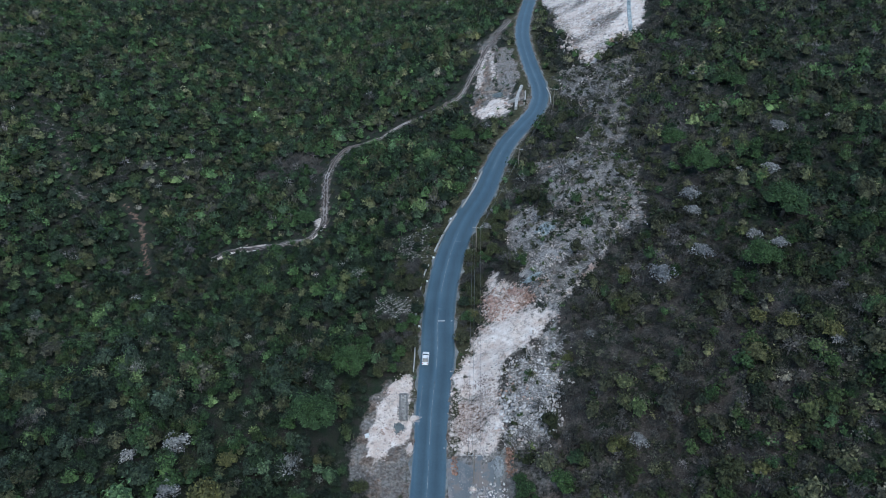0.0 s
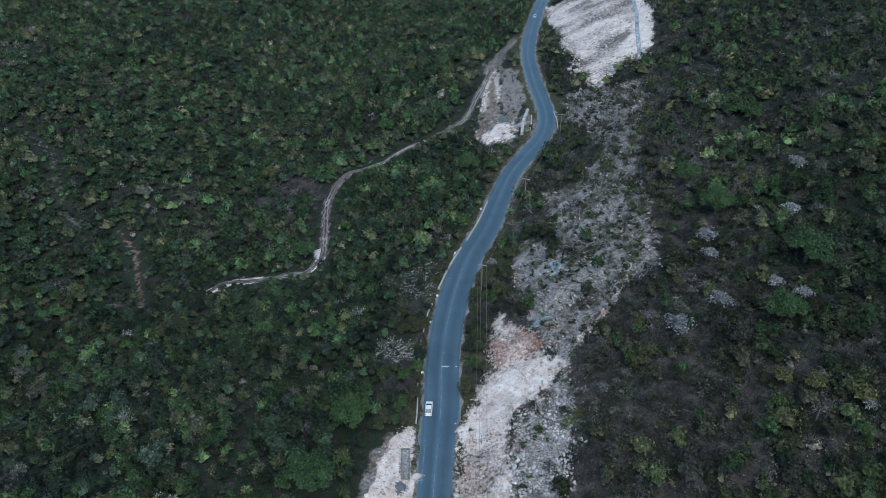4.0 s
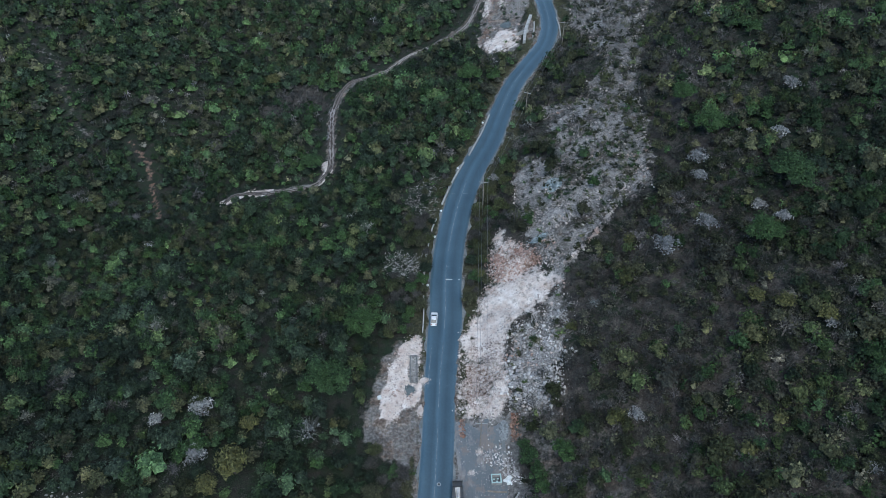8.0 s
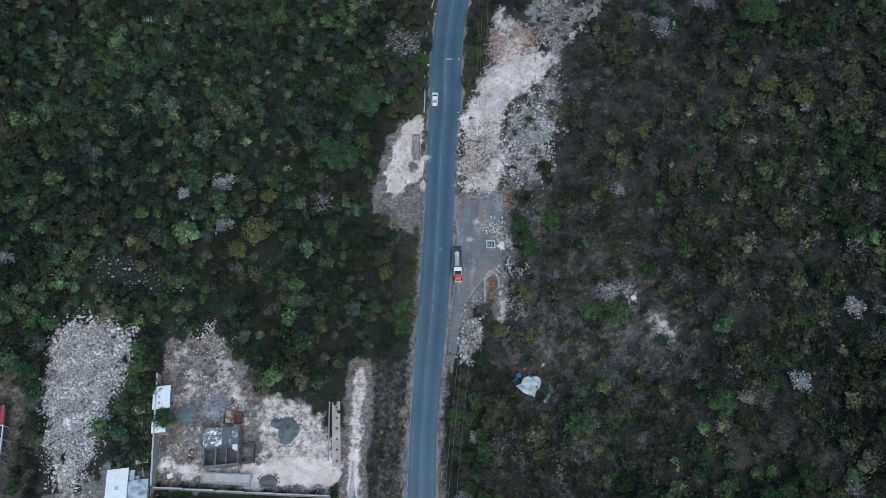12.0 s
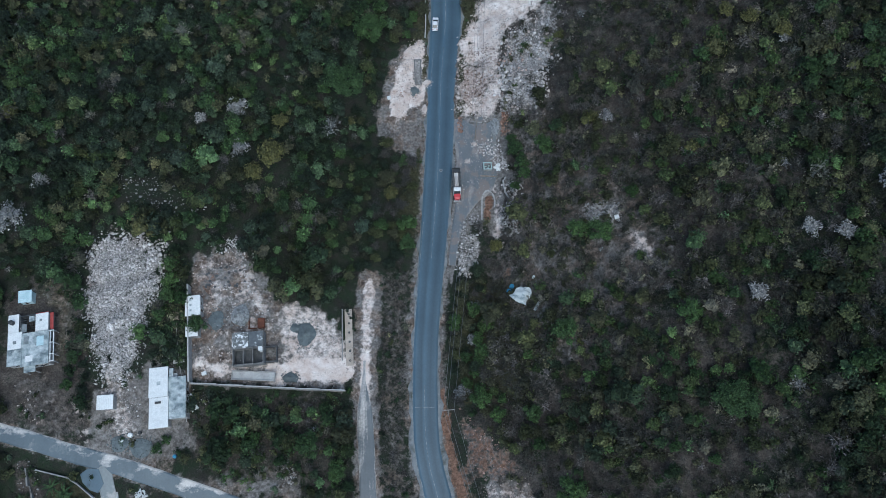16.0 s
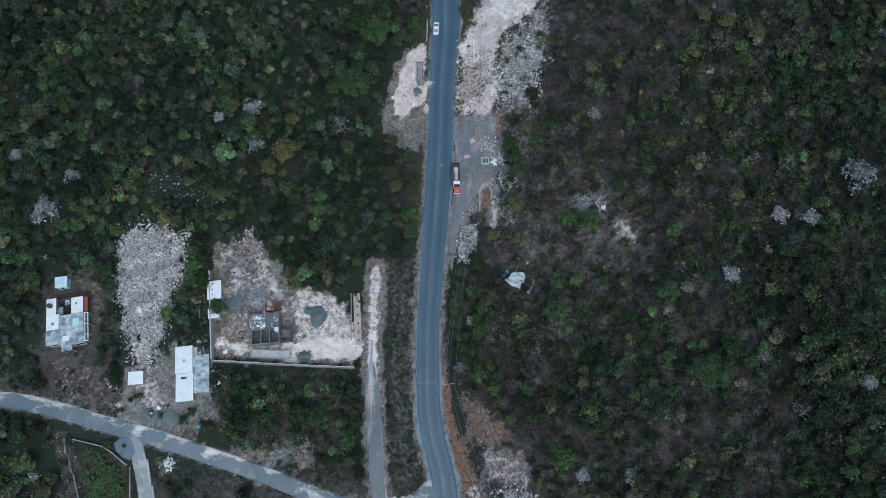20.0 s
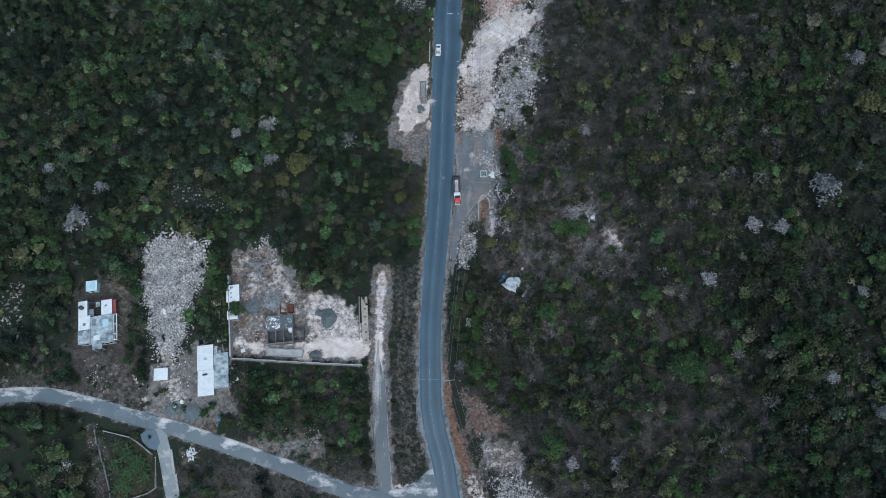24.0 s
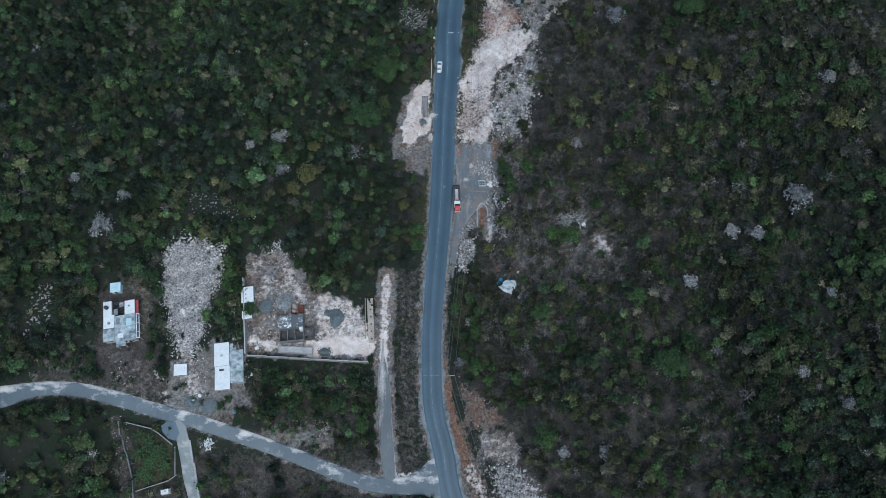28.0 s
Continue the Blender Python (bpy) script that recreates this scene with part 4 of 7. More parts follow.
for name, poly, n, low, high, mat, label, seed, extra in (
    ("limestone_rubble", RUBBLE, 6800, 0.09, 0.60, M_STONE, "broken white and pink limestone rubble beside the road", 1, rise(RUBBLE, 0.7, 22, 8, 0, (0.4, 0.6))),
    ("stone_heap", PILE, 9500, 0.13, 0.66, M_PILESTONE, "big heap of whitish limestone rubble behind the houses", 2, rise(PILE, 1.1, 21, 7, 0, (0.7, 0.5))),
    ("slope_stones", MIX, 6200, 0.12, 0.75, M_STONE, "pale stones strewn over the scrubby cutting slope", 3, rise(MIX, 0.35, 23, 6, 0, (0, 1))),
    ("far_slope_stones", MIX_FAR, 1100, 0.25, 1.1, M_STONE, "pale stones strewn below the quarry", 4, None),
    ("quarry_stones", QUARRY, 2200, 0.25, 1.1, M_PILESTONE, "white broken stone on the quarry floor", 5, None),
    ("spoil_stones", PALE_LEFT, 1100, 0.12, 0.55, M_STONE, "pale crushed stone tipped beside the road", 6, rise(PALE_LEFT, 0.5, 24, 5, 0, (0.5, 0.5))),
    ("tip_stones", FAR_LEFT, 300, 0.12, 0.45, M_DUSTSTONE, "pale stones tipped down the bank", 7, None),
    ("south_stones", STONE_SOUTH, 1500, 0.12, 0.75, M_PILESTONE, "pale broken stone in rows on the southern cutting", 8, None),
    ("red_slope_stones", RED_SOUTH, 110, 0.1, 0.5, M_PINKSTONE, "small pinkish stones on red earth", 22, None),
    ("bank_pale_stones", PALE_SOUTH, 160, 0.1, 0.5, M_DUSTSTONE, "small pale stones on the beige bank", 23, None),
    ("clearing_stones", [(-43, -70.5), (-38.5, -70.5), (-37.5, -74), (-41.5, -74.5)], 130, 0.15, 0.8, M_GREYROCK, "heap of whitish stones in the clearing", 24, None),
    ("heap_foot_stones", [(-83, -50), (-75, -49), (-73, -58), (-74, -64), (-79, -62)], 260, 0.1, 0.55, M_PILESTONE, "pale stones spilled from the heap towards the road", 26, None),
    ("drain_stones", DRAIN_SIDE, 90, 0.15, 0.6, M_GREYROCK, "pale stones along the drain", 25, None),
    ("yard_stones", YARD, 1000, 0.1, 0.5, M_STONE, "scattered stones and broken blocks in the yard", 9, None),
    ("cutting_stones", [(13, 43.5), (20.6, 47.4), (27, 56), (29, 45), (26, 24), (19, 17), (12.5, 20)], 2700, 0.14, 0.85, M_PILESTONE, "white stones strewn on the dark cutting slope", 19, None),
    ("pink_rubble", [(10, 75), (20.5, 72), (23, 65), (14, 61.5), (10, 63)], 1500, 0.14, 0.7, M_PINKSTONE, "pinkish red limestone rubble in the cutting", 20, rise(RUBBLE, 0.7, 22, 8, 0, (0.4, 0.6))),
    ("pink_rubble_south", [(2, 23), (9, 23.5), (10.5, 37), (7, 44), (3.5, 40)], 1300, 0.12, 0.6, M_DUSTSTONE, "pinkish limestone rubble beside the road", 21, rise(RUBBLE, 0.7, 22, 8, 0, (0.4, 0.6))),
    ("dumped_refuse", TRASH, 520, 0.1, 0.5, M_GREYROCK, "pale refuse dumped over the road bank", 10, None),
    ("bank_stones", TRASH_FAR, 320, 0.12, 0.55, M_GREYROCK, "grey stones and refuse on the road bank", 11, None),
    ("wall_debris", DEBRIS, 230, 0.2, 0.9, M_PILESTONE, "heaped grey wall stones beside the lay-by", 12, None),
    ("ruin_stones", CLEAR_A, 260, 0.25, 0.9, M_GREYROCK, "heap of pale broken stones in the scrub", 13, None),
    ("outcrop_stones", [(-88, 1), (-76, 0), (-63, -8), (-70, -12), (-86, -6)], 230, 0.15, 0.7, M_GREYROCK, "pale rock outcrop among the trees", 17, None),
    ("outcrop_stones_west", [(-128, -30), (-119, -30), (-121, -46), (-128, -46)], 230, 0.25, 0.95, M_GREYROCK, "pale stones among the scrub", 18, None),
    ("home_stones", [(-103, -51), (-98, -53), (-94, -61), (-99, -60)], 45, 0.12, 0.55, M_STONE, "white stones scattered over the house yard", 14, None),
    ("corner_stones", [(12.5, 1), (16.5, -1.4), (15.9, -4.2), (13.8, -4.5)], 130, 0.15, 0.9, M_PILESTONE, "whitish stones heaped at the corner of the lay-by", 28, None),
    ("lay_by_stones", [(4, 13), (10, 14), (12, 10), (13.5, 4), (11.5, 6), (6, 11)], 520, 0.16, 0.7, M_PILESTONE, "white broken stones in the lay-by", 15, None),
    ("lay_by_grit", [(0.5, 19), (9.5, 19.5), (10.5, 3), (6, -2), (1.5, -6), (-0.8, -16), (-0.9, 2)], 700, 0.16, 0.34, M_GREYROCK, "small loose stones strewn over the lay-by", 29, None),
    ("wall_curve_stones", [(0.6, -16), (0.9, -11), (2.2, -8.9), (4.4, -9), (6, -10.4), (6.2, -13), (5.2, -12.8), (4.2, -10.4), (2.7, -10.2), (1.8, -11.4), (1.6, -16)], 190, 0.2, 0.7, M_GREYROCK, "curved row of stones round a grey pad", 27, None),
    ("island_stones", [(12.2, -5.8), (14.1, -5.8), (16, -9.7), (14, -15), (11.5, -14.4), (11.5, -9.1)], 330, 0.2, 0.8, M_GREYROCK, "grey wall stones along the edge of the lay-by", 16, None),
):
    rng = np.random.RandomState(seed)
    spots = in_poly(rng, poly, n)
    spots += rng.normal(0, 1.1 if "rubble" in name or name == "stone_heap" else 0.5, spots.shape)
    if name in ("cutting_stones", "slope_stones", "yard_stones", "far_slope_stones", "limestone_rubble", "quarry_stones", "dumped_refuse", "bank_stones", "tip_stones", "stone_heap"):
        dense = waves(spots[:, 0], spots[:, 1], 9, 60 + seed) + rng.normal(0, 0.35, len(spots))
        spots = spots[dense > (-0.25 + 0.4 * ss(spots[:, 1], 85, 110) if name == "slope_stones" else 0.25 if name == "cutting_stones" else 0.05 if "slope" in name else -0.1 if name == "yard_stones" else 0.0 if name in ("dumped_refuse", "bank_stones", "tip_stones") else -0.62 if name == "stone_heap" else -0.45)]
    if name == "south_stones":
        spots = spots[np.sin((spots[:, 1] + 0.35 * spots[:, 0]) * 3.1) + 0.6 * waves(spots[:, 0], spots[:, 1], 3, 68) > -0.1]
    scatter_stones(name, spots, sizes_for(rng, len(spots), low, high, 4.5 if name == "limestone_rubble" else 3.0) * (0.85 + 0.5 * waves(spots[:, 0], spots[:, 1], 7, 90 + seed) if name in ("limestone_rubble", "stone_heap", "pink_rubble", "pink_rubble_south") else 1), mat, label, seed, extra=extra)

# rows of stones edging the yard and the heaps
for n, (line, count, spread, low, high, mat, label) in enumerate((
    ([(-54, -22.5), (-51.6, -26.5), (-50.6, -29), (-48.8, -32.2), (-47.2, -35.2), (-46.4, -38)], 230, 0.8, 0.1, 0.5, M_PILESTONE, "row of whitish stones along the yard edge"),
    ([(-59.5, -27.6), (-57.5, -28.8), (-56.2, -28.3), (-54.8, -30)], 90, 0.3, 0.1, 0.38, M_PILESTONE, "crooked row of white stones in the brown yard"),
    ([(-55.5, -31.5), (-54.4, -33.4), (-55.4, -36.4)], 70, 0.3, 0.1, 0.35, M_PILESTONE, "crooked row of white stones in the brown yard"),
    ([(-60, -18), (-56, -17.5), (-53.5, -20.5)], 170, 1.2, 0.12, 0.6, M_PILESTONE, "white rubble at the back of the yard"),
    ([(-90, -20), (-86.5, -16.2), (-79.5, -15.6), (-73, -19), (-70.8, -24.5)], 330, 1.5, 0.2, 0.95, M_PILESTONE, "larger white blocks round the foot of the stone heap"),
    ([(-69.5, -40), (-67.5, -45), (-66.5, -52)], 120, 1.3, 0.12, 0.5, M_GREYROCK, "white debris strewn between house and wall"),
    ([(-60.5, -54.5), (-57, -56), (-55, -58)], 70, 1.0, 0.12, 0.5, M_GREYROCK, "white debris strewn below the yard wall"),
    ([(12.5, 46), (16, 44), (20.5, 39), (24, 33)], 320, 1.7, 0.2, 0.9, M_PILESTONE, "white blocks along the top of the rubble"),
    ([(12.2, 33), (14.5, 28.5), (18, 23.5), (20.5, 21)], 420, 2.3, 0.2, 1.0, M_PILESTONE, "white blocks scattered below the rubble"),
    ([(64, 250), (62, 262), (63, 275), (62, 300)], 170, 1.6, 0.6, 1.9, M_STONE, "white blocks along the quarry edge"),
    ([(69, 237), (76, 241), (83, 243), (90, 246)], 150, 2.2, 0.6, 1.9, M_STONE, "white blocks along the quarry edge"),
    ([(11.5, 78), (10.2, 70), (8.8, 62), (6.2, 54), (2.6, 47), (1.3, 38), (1.2, 28)], 300, 0.5, 0.2, 0.75, M_DUSTSTONE, "pinkish blocks along the road edge of the rubble"),
)):
    rng = np.random.RandomState(310 + n)
    path = smooth_line(line, 0.3)
    spots = path[rng.randint(0, len(path), count)] + rng.normal(0, spread, (count, 2))
    scatter_stones("edge_stones", spots, sizes_for(rng, count, low, high, 2.0), mat, label, 330 + n, extra=rise(PILE, 1.1, 21, 7, 0, (0.7, 0.5)) if n == 4 else None)

# single boulders
boulder_mesh = []
for n, (v, f) in enumerate(ROCKS):
    boulder_mesh.append(raw_mesh("boulder", v, f))
rng = np.random.RandomState(91)
for poly, n, lo, hi, mat, label in ((RUBBLE, 30, 0.6, 1.05, M_STONE, "white limestone boulder in the roadside rubble"), (MIX, 60, 0.6, 1.15, M_STONE, "pale limestone boulder on the cutting slope"),
                                    (PILE, 30, 0.6, 1.0, M_PILESTONE, "whitish boulder on the stone heap"), (QUARRY, 30, 1.2, 2.2, M_STONE, "white quarried boulder on the quarry floor"), (FAR_LEFT, 12, 1.0, 1.8, M_STONE, "pale boulder tipped on the bank")):
    for x, y in in_poly(rng, poly, n):
        s = rng.uniform(lo, hi) / 2
        me = boulder_mesh[rng.randint(len(boulder_mesh))]
        ob = link_part("boulder", me, mat, at=pose(x, y, height(x, y) + s * 0.35, 0, 0, rng.uniform(0, 360)) @ Matrix.Diagonal((s, s, s, 1)))
        tagged(ob, label, "boulder", "loose boulders")


# ---- trees ----
def crown_shape(seed, leaves, lobes=7, leaf=0.15, flat=1.02, core=0.76, spread=0.54):
    """A lumpy crown one metre in radius: small leaf sprays over several lobes, each round a rough body."""
    rng = np.random.RandomState(seed)
    k = np.arange(lobes)
    out = np.sqrt((k + 0.35) / lobes)
    a = k * 2.39996 + rng.uniform(0, 6.28) + rng.normal(0, 0.35, lobes)
    far = spread * out * rng.uniform(0.82, 1.15, lobes)
    mid = np.stack([far * np.cos(a), far * np.sin(a), 0.42 * (1 - out**2) + rng.normal(0.02, 0.08, lobes)], 1)
    big = (1.28 - spread) / (lobes / 3.0) ** 0.25 * rng.uniform(0.75, 1.18, lobes)
    which = rng.choice(lobes, leaves, p=big**2 / (big**2).sum())
    way = rng.normal(size=(leaves, 3)) + (0, 0, 0.65)
    way /= np.linalg.norm(way, axis=1)[:, None]
    way[:, 2] = np.where(way[:, 2] < -0.2, -way[:, 2], way[:, 2])
    at = mid[which] + way * (big[which] * rng.uniform(0.78, 1.24, leaves))[:, None]
    n = way + rng.normal(0, 0.42, (leaves, 3))
    n /= np.linalg.norm(n, axis=1)[:, None]
    u = np.cross(n, rng.normal(size=(leaves, 3)))
    u /= np.linalg.norm(u, axis=1)[:, None]
    w = np.cross(n, u)
    s = leaf * rng.uniform(0.5, 1.4, leaves)[:, None]
    v = np.stack([at - u * s * 0.55 - n * s * 0.2, at + u * s * 0.55 - n * s * 0.1, at + w * s * 1.05 - n * s * 0.1], 1).reshape(-1, 3)
    f = np.arange(leaves * 3).reshape(-1, 3)
    if core:
        ring = np.array([(math.cos(1.2566 * q), math.sin(1.2566 * q), -0.25) for q in range(5)] + [(0, 0, 0.85)])
        side = np.array([(q, (q + 1) % 5, 5) for q in range(5)])
        body = [mid[q] + ring * big[q] * core * rng.uniform(0.75, 1.1, (6, 1)) for q in range(lobes)]
        f = np.vstack([f, *[side + leaves * 3 + 6 * q for q in range(lobes)]])
        v = np.vstack([v, *body])
    return v * (1, 1, flat), f


def twig_shape(seed, twigs, leaves, thick=0.035, leaf=0.085):
    """A bare or thin crown one metre in radius: many fine twigs and a few small leaf clumps."""
    rng = np.random.RandomState(seed)
    way = rng.normal(size=(twigs, 3)) + (0, 0, 0.5)
    way /= np.linalg.norm(way, axis=1)[:, None]
    way[:, 2] = np.abs(way[:, 2])
    start = way * rng.uniform(0.15, 0.6, (twigs, 1)) * (1, 1, 0.8)
    end = way * rng.uniform(0.75, 1.08, (twigs, 1)) + rng.normal(0, 0.13, (twigs, 3))
    across = np.cross(end - start, rng.normal(size=(twigs, 3)))
    across *= thick / np.linalg.norm(across, axis=1)[:, None]
    v = np.stack([start - across, start + across, end], 1).reshape(-1, 3)
    f = np.arange(twigs * 3).reshape(-1, 3)
    at = rng.normal(size=(leaves, 3)) + (0, 0, 0.4)
    at /= np.linalg.norm(at, axis=1)[:, None]
    at *= rng.uniform(0.35, 1.02, (leaves, 1)) * (0.72 + 0.3 * np.sin(3 * np.arctan2(at[:, 1], at[:, 0]) + seed))[:, None]
    at[:, 2] = np.abs(at[:, 2])
    p = at[:, None] + rng.normal(0, leaf, (leaves, 3, 3))
    return np.vstack([v, p.reshape(-1, 3)]) * (1, 1, 0.85), np.vstack([f, np.arange(leaves * 3).reshape(-1, 3) + twigs * 3])


def with_trunk(shape, high, sides=4):
    """The crown set on a plain tapered trunk that reaches down to -high."""
    v, f = shape
    a = np.arange(sides) * 6.283 / sides
    low = np.stack([0.07 * np.cos(a), 0.07 * np.sin(a), np.full(sides, -high)], 1)
    top = np.stack([0.04 * np.cos(a), 0.04 * np.sin(a), np.full(sides, 0.2)], 1)
    k = np.arange(sides)
    b = len(v)
    tf = np.concatenate([np.stack([b + k, b + (k + 1) % sides, b + sides + k], 1), np.stack([b + (k + 1) % sides, b + sides + (k + 1) % sides, b + sides + k], 1)])
    return np.vstack([v, low, top]), np.vstack([f, tf])


LEAFY = [with_trunk(crown_shape(100 + n, 104 + 8 * (n % 3), 4 + n % 4, 0.21), 1.3) for n in range(12)]
TWIGGY = [with_trunk(twig_shape(200 + n, 66, 82, 0.014, 0.075), 1.3) for n in range(8)]
LEAFY_FAR = [with_trunk(crown_shape(300 + n, 44, 3, 0.26), 1.2, 3) for n in range(8)]
TWIGGY_FAR = [with_trunk(twig_shape(400 + n, 24, 28, 0.04), 1.2, 3) for n in range(5)]
BUSH = [crown_shape(500 + n, 26, 2, 0.30, 0.9, 0.55) for n in range(6)]
TUFT = [twig_shape(520 + n, 22, 14, 0.02) for n in range(6)]

OPEN = [[(44.6, 76.4), (42.4, 78), (28, 62.6), (29.6, 60.4)], [(-29.5, -32), (-24, -31), (-24, -50), (-29.5, -50)], BANK_FAR, TRACK_TOP, HOME_GRASS, [(39, 229), (33, 230), (28, 201), (33, 199)], [(-62, -52.5), (-27, -53.8), (-27, -56), (-62, -55)], CLEAR_E, DRAIN_SIDE, TANK_YARD, ROADSIDE, STONE_SOUTH, PALE_LEFT, DIRT_LEFT, RUBBLE, QUARRY, FAR_LEFT, YARD, PILE, HOME_BARE, [(-107, -50), (-106.5, -33), (-92.5, -33), (-92, -50)], [(-107, -33), (-106.5, -27), (-98, -27), (-94, -33)], HOMES_EAST, RED_SOUTH, PALE_SOUTH, ORANGE, PULLOFF, DEBRIS, CLEAR_A, CLEAR_B, VERGE, GARDEN, [(9.5, -26), (14, -24), (20, -29), (21.5, -36), (15, -38), (10, -34)]]
THIN = [([(-142, -72), (-101, -70), (-97, -92), (-97, -112), (-142, -112)], 0.55), (WEST_BARE, 0.15), ([(-66, -80), (-50, -84), (-40, -90), (-44, -97), (-62, -95)], 0.4), ([(14, 2), (28, 0), (46, -12), (46, -28), (28, -34), (14, -24)], 0.7), ([(-86, 0), (-76, -1), (-66, -8), (-72, -11), (-84, -6)], 0.3), ([(-128, -30), (-119, -30), (-121, -46), (-128, -46)], 0.15), (MIX, 0.07), (MIX_FAR, 0.10), (CLEAR_C, 0.1), (CLEAR_D, 0.1), (TRASH, 0.15), (TRASH_FAR, 0.2), (HEAP_SIDE, 0.3)]
NAMED = {
    "pale": [(50.8, 53.4, 3.1), (62.1, 59.8, 2.9), (66.9, 85.5, 2.9), (88, 88.5, 2.7), (99.3, 112, 3), (-58.2, 20.9, 2.9), (-56.5, 8.9, 2.5), (65.6, 78.8, 2.2), (75.4, 63.4, 2.1), (78.7, 57, 2.1), (37.2, 12.2, 1.9),
             (76.6, 23.4, 1.5), (-108.7, -12.7, 3.8), (91.6, -16, 4.1), (74.5, -23.9, 2.3), (80.4, -25.6, 2.3), (83.8, -63.6, 1.9), (94.5, -43.6, 1.6), (-104.5, -1.7, 2.3), (-67.5, 17.9, 1.9)],
    "pale_more": [(62, -37.5, 2.3), (37.1, -81.1, 2.2), (92.8, -71.5, 1.9), (-120.9, 5.1, 2), (27, -80.7, 1.9), (105.5, 20.1, 2.6)],
    "green": [(83.8, 68.7, 6.2), (72.4, 51.5, 4.8), (8.2, 176.6, 5), (101.5, 152.1, 3.5), (70.5, 117, 4.4), (72.8, 97.8, 5.2), (5.2, 132.9, 3.2), (-27.3, 234.5, 4.4), (-49.8, 135.4, 4.1), (-24, 48.3, 5.2), (-29.5, 28.6, 5.3),
              (-12.8, -11.1, 2.7), (-12.8, -16.4, 2.3), (4.4, -55.6, 2.8), (54.3, -59.4, 4.7), (22.5, -76.5, 3.5), (48.2, -40.9, 2.9), (23.3, -42.7, 3.3), (32.9, -18.9, 3.2), (28.3, -17.5, 3)],
    "green_more": [(-68.2, -66.5, 1.5), (-66.5, -64.5, 1.3), (14.6, 12.2, 1.6), (17.2, 1.2, 1.9), (-88.6, -46, 1.8), (-89.5, -52.5, 1.5), (-69.5, -23.5, 2.0), (-71, -36, 1.7), (-61.6, -38.6, 2.6), (22.4, 7.7, 2.9), (15.6, -59.7, 2.3), (8.2, -59.6, 2), (-69, -27.4, 2.3), (-69.5, -31, 2.1), (-28.1, -71.5, 2.7), (-34.8, -66, 3.3), (15.5, 8.5, 2.6), (16.5, 4.5, 2.2)],
    "yellow": [(65.4, 33.6, 2.4), (70.1, 30.8, 2.6), (76.1, 25.1, 2.3), (-18.8, 303.9, 4), (-97.6, 354.3, 4), (-78, 211.3, 4), (-46.9, 18.5, 2.6), (-47.7, 6.1, 4.1), (-51.8, 1.7, 2.9), (104.7, 6, 3.6), (9.5, -17.6, 2.1)],
}


def stands_free(x, y):
    """Where no tree can stand: roads and open places."""
    d = np.minimum.reduce([beside(x, y, ROAD) - 5.8, beside(x, y, OLD_ROAD) - 4.2, beside(x, y, LANE) - 3.4, beside(x, y, SIDE) - 3.0, beside(x, y, TRACK) - 2.3, beside(x, y, GULLY) - 2.2])
    for poly in OPEN:
        d = np.minimum(d, outside(x, y, poly) - 0.8)
    return d


def tree_spots(x0, x1, y0, y1, step, seed):
    rng = np.random.RandomState(seed)
    gx, gy = [g.ravel() for g in np.meshgrid(np.arange(x0, x1, step), np.arange(y0, y1, step))]
    gx = gx + rng.uniform(-0.48, 0.48, gx.shape) * step
    gy = gy + rng.uniform(-0.48, 0.48, gy.shape) * step
    keep = stands_free(gx, gy) > 0
    for poly, share in THIN:
        keep &= (outside(gx, gy, poly) > 0) | (rng.uniform(0, 1, gx.shape) < share)
    gx, gy = gx[keep], gy[keep]
    near = np.array([n[:3] for some in NAMED.values() for n in some])
    for px, py, pr in near:
        k = np.hypot(gx - px, gy - py) > pr + 0.3
        gx, gy = gx[k], gy[k]
    return gx, gy


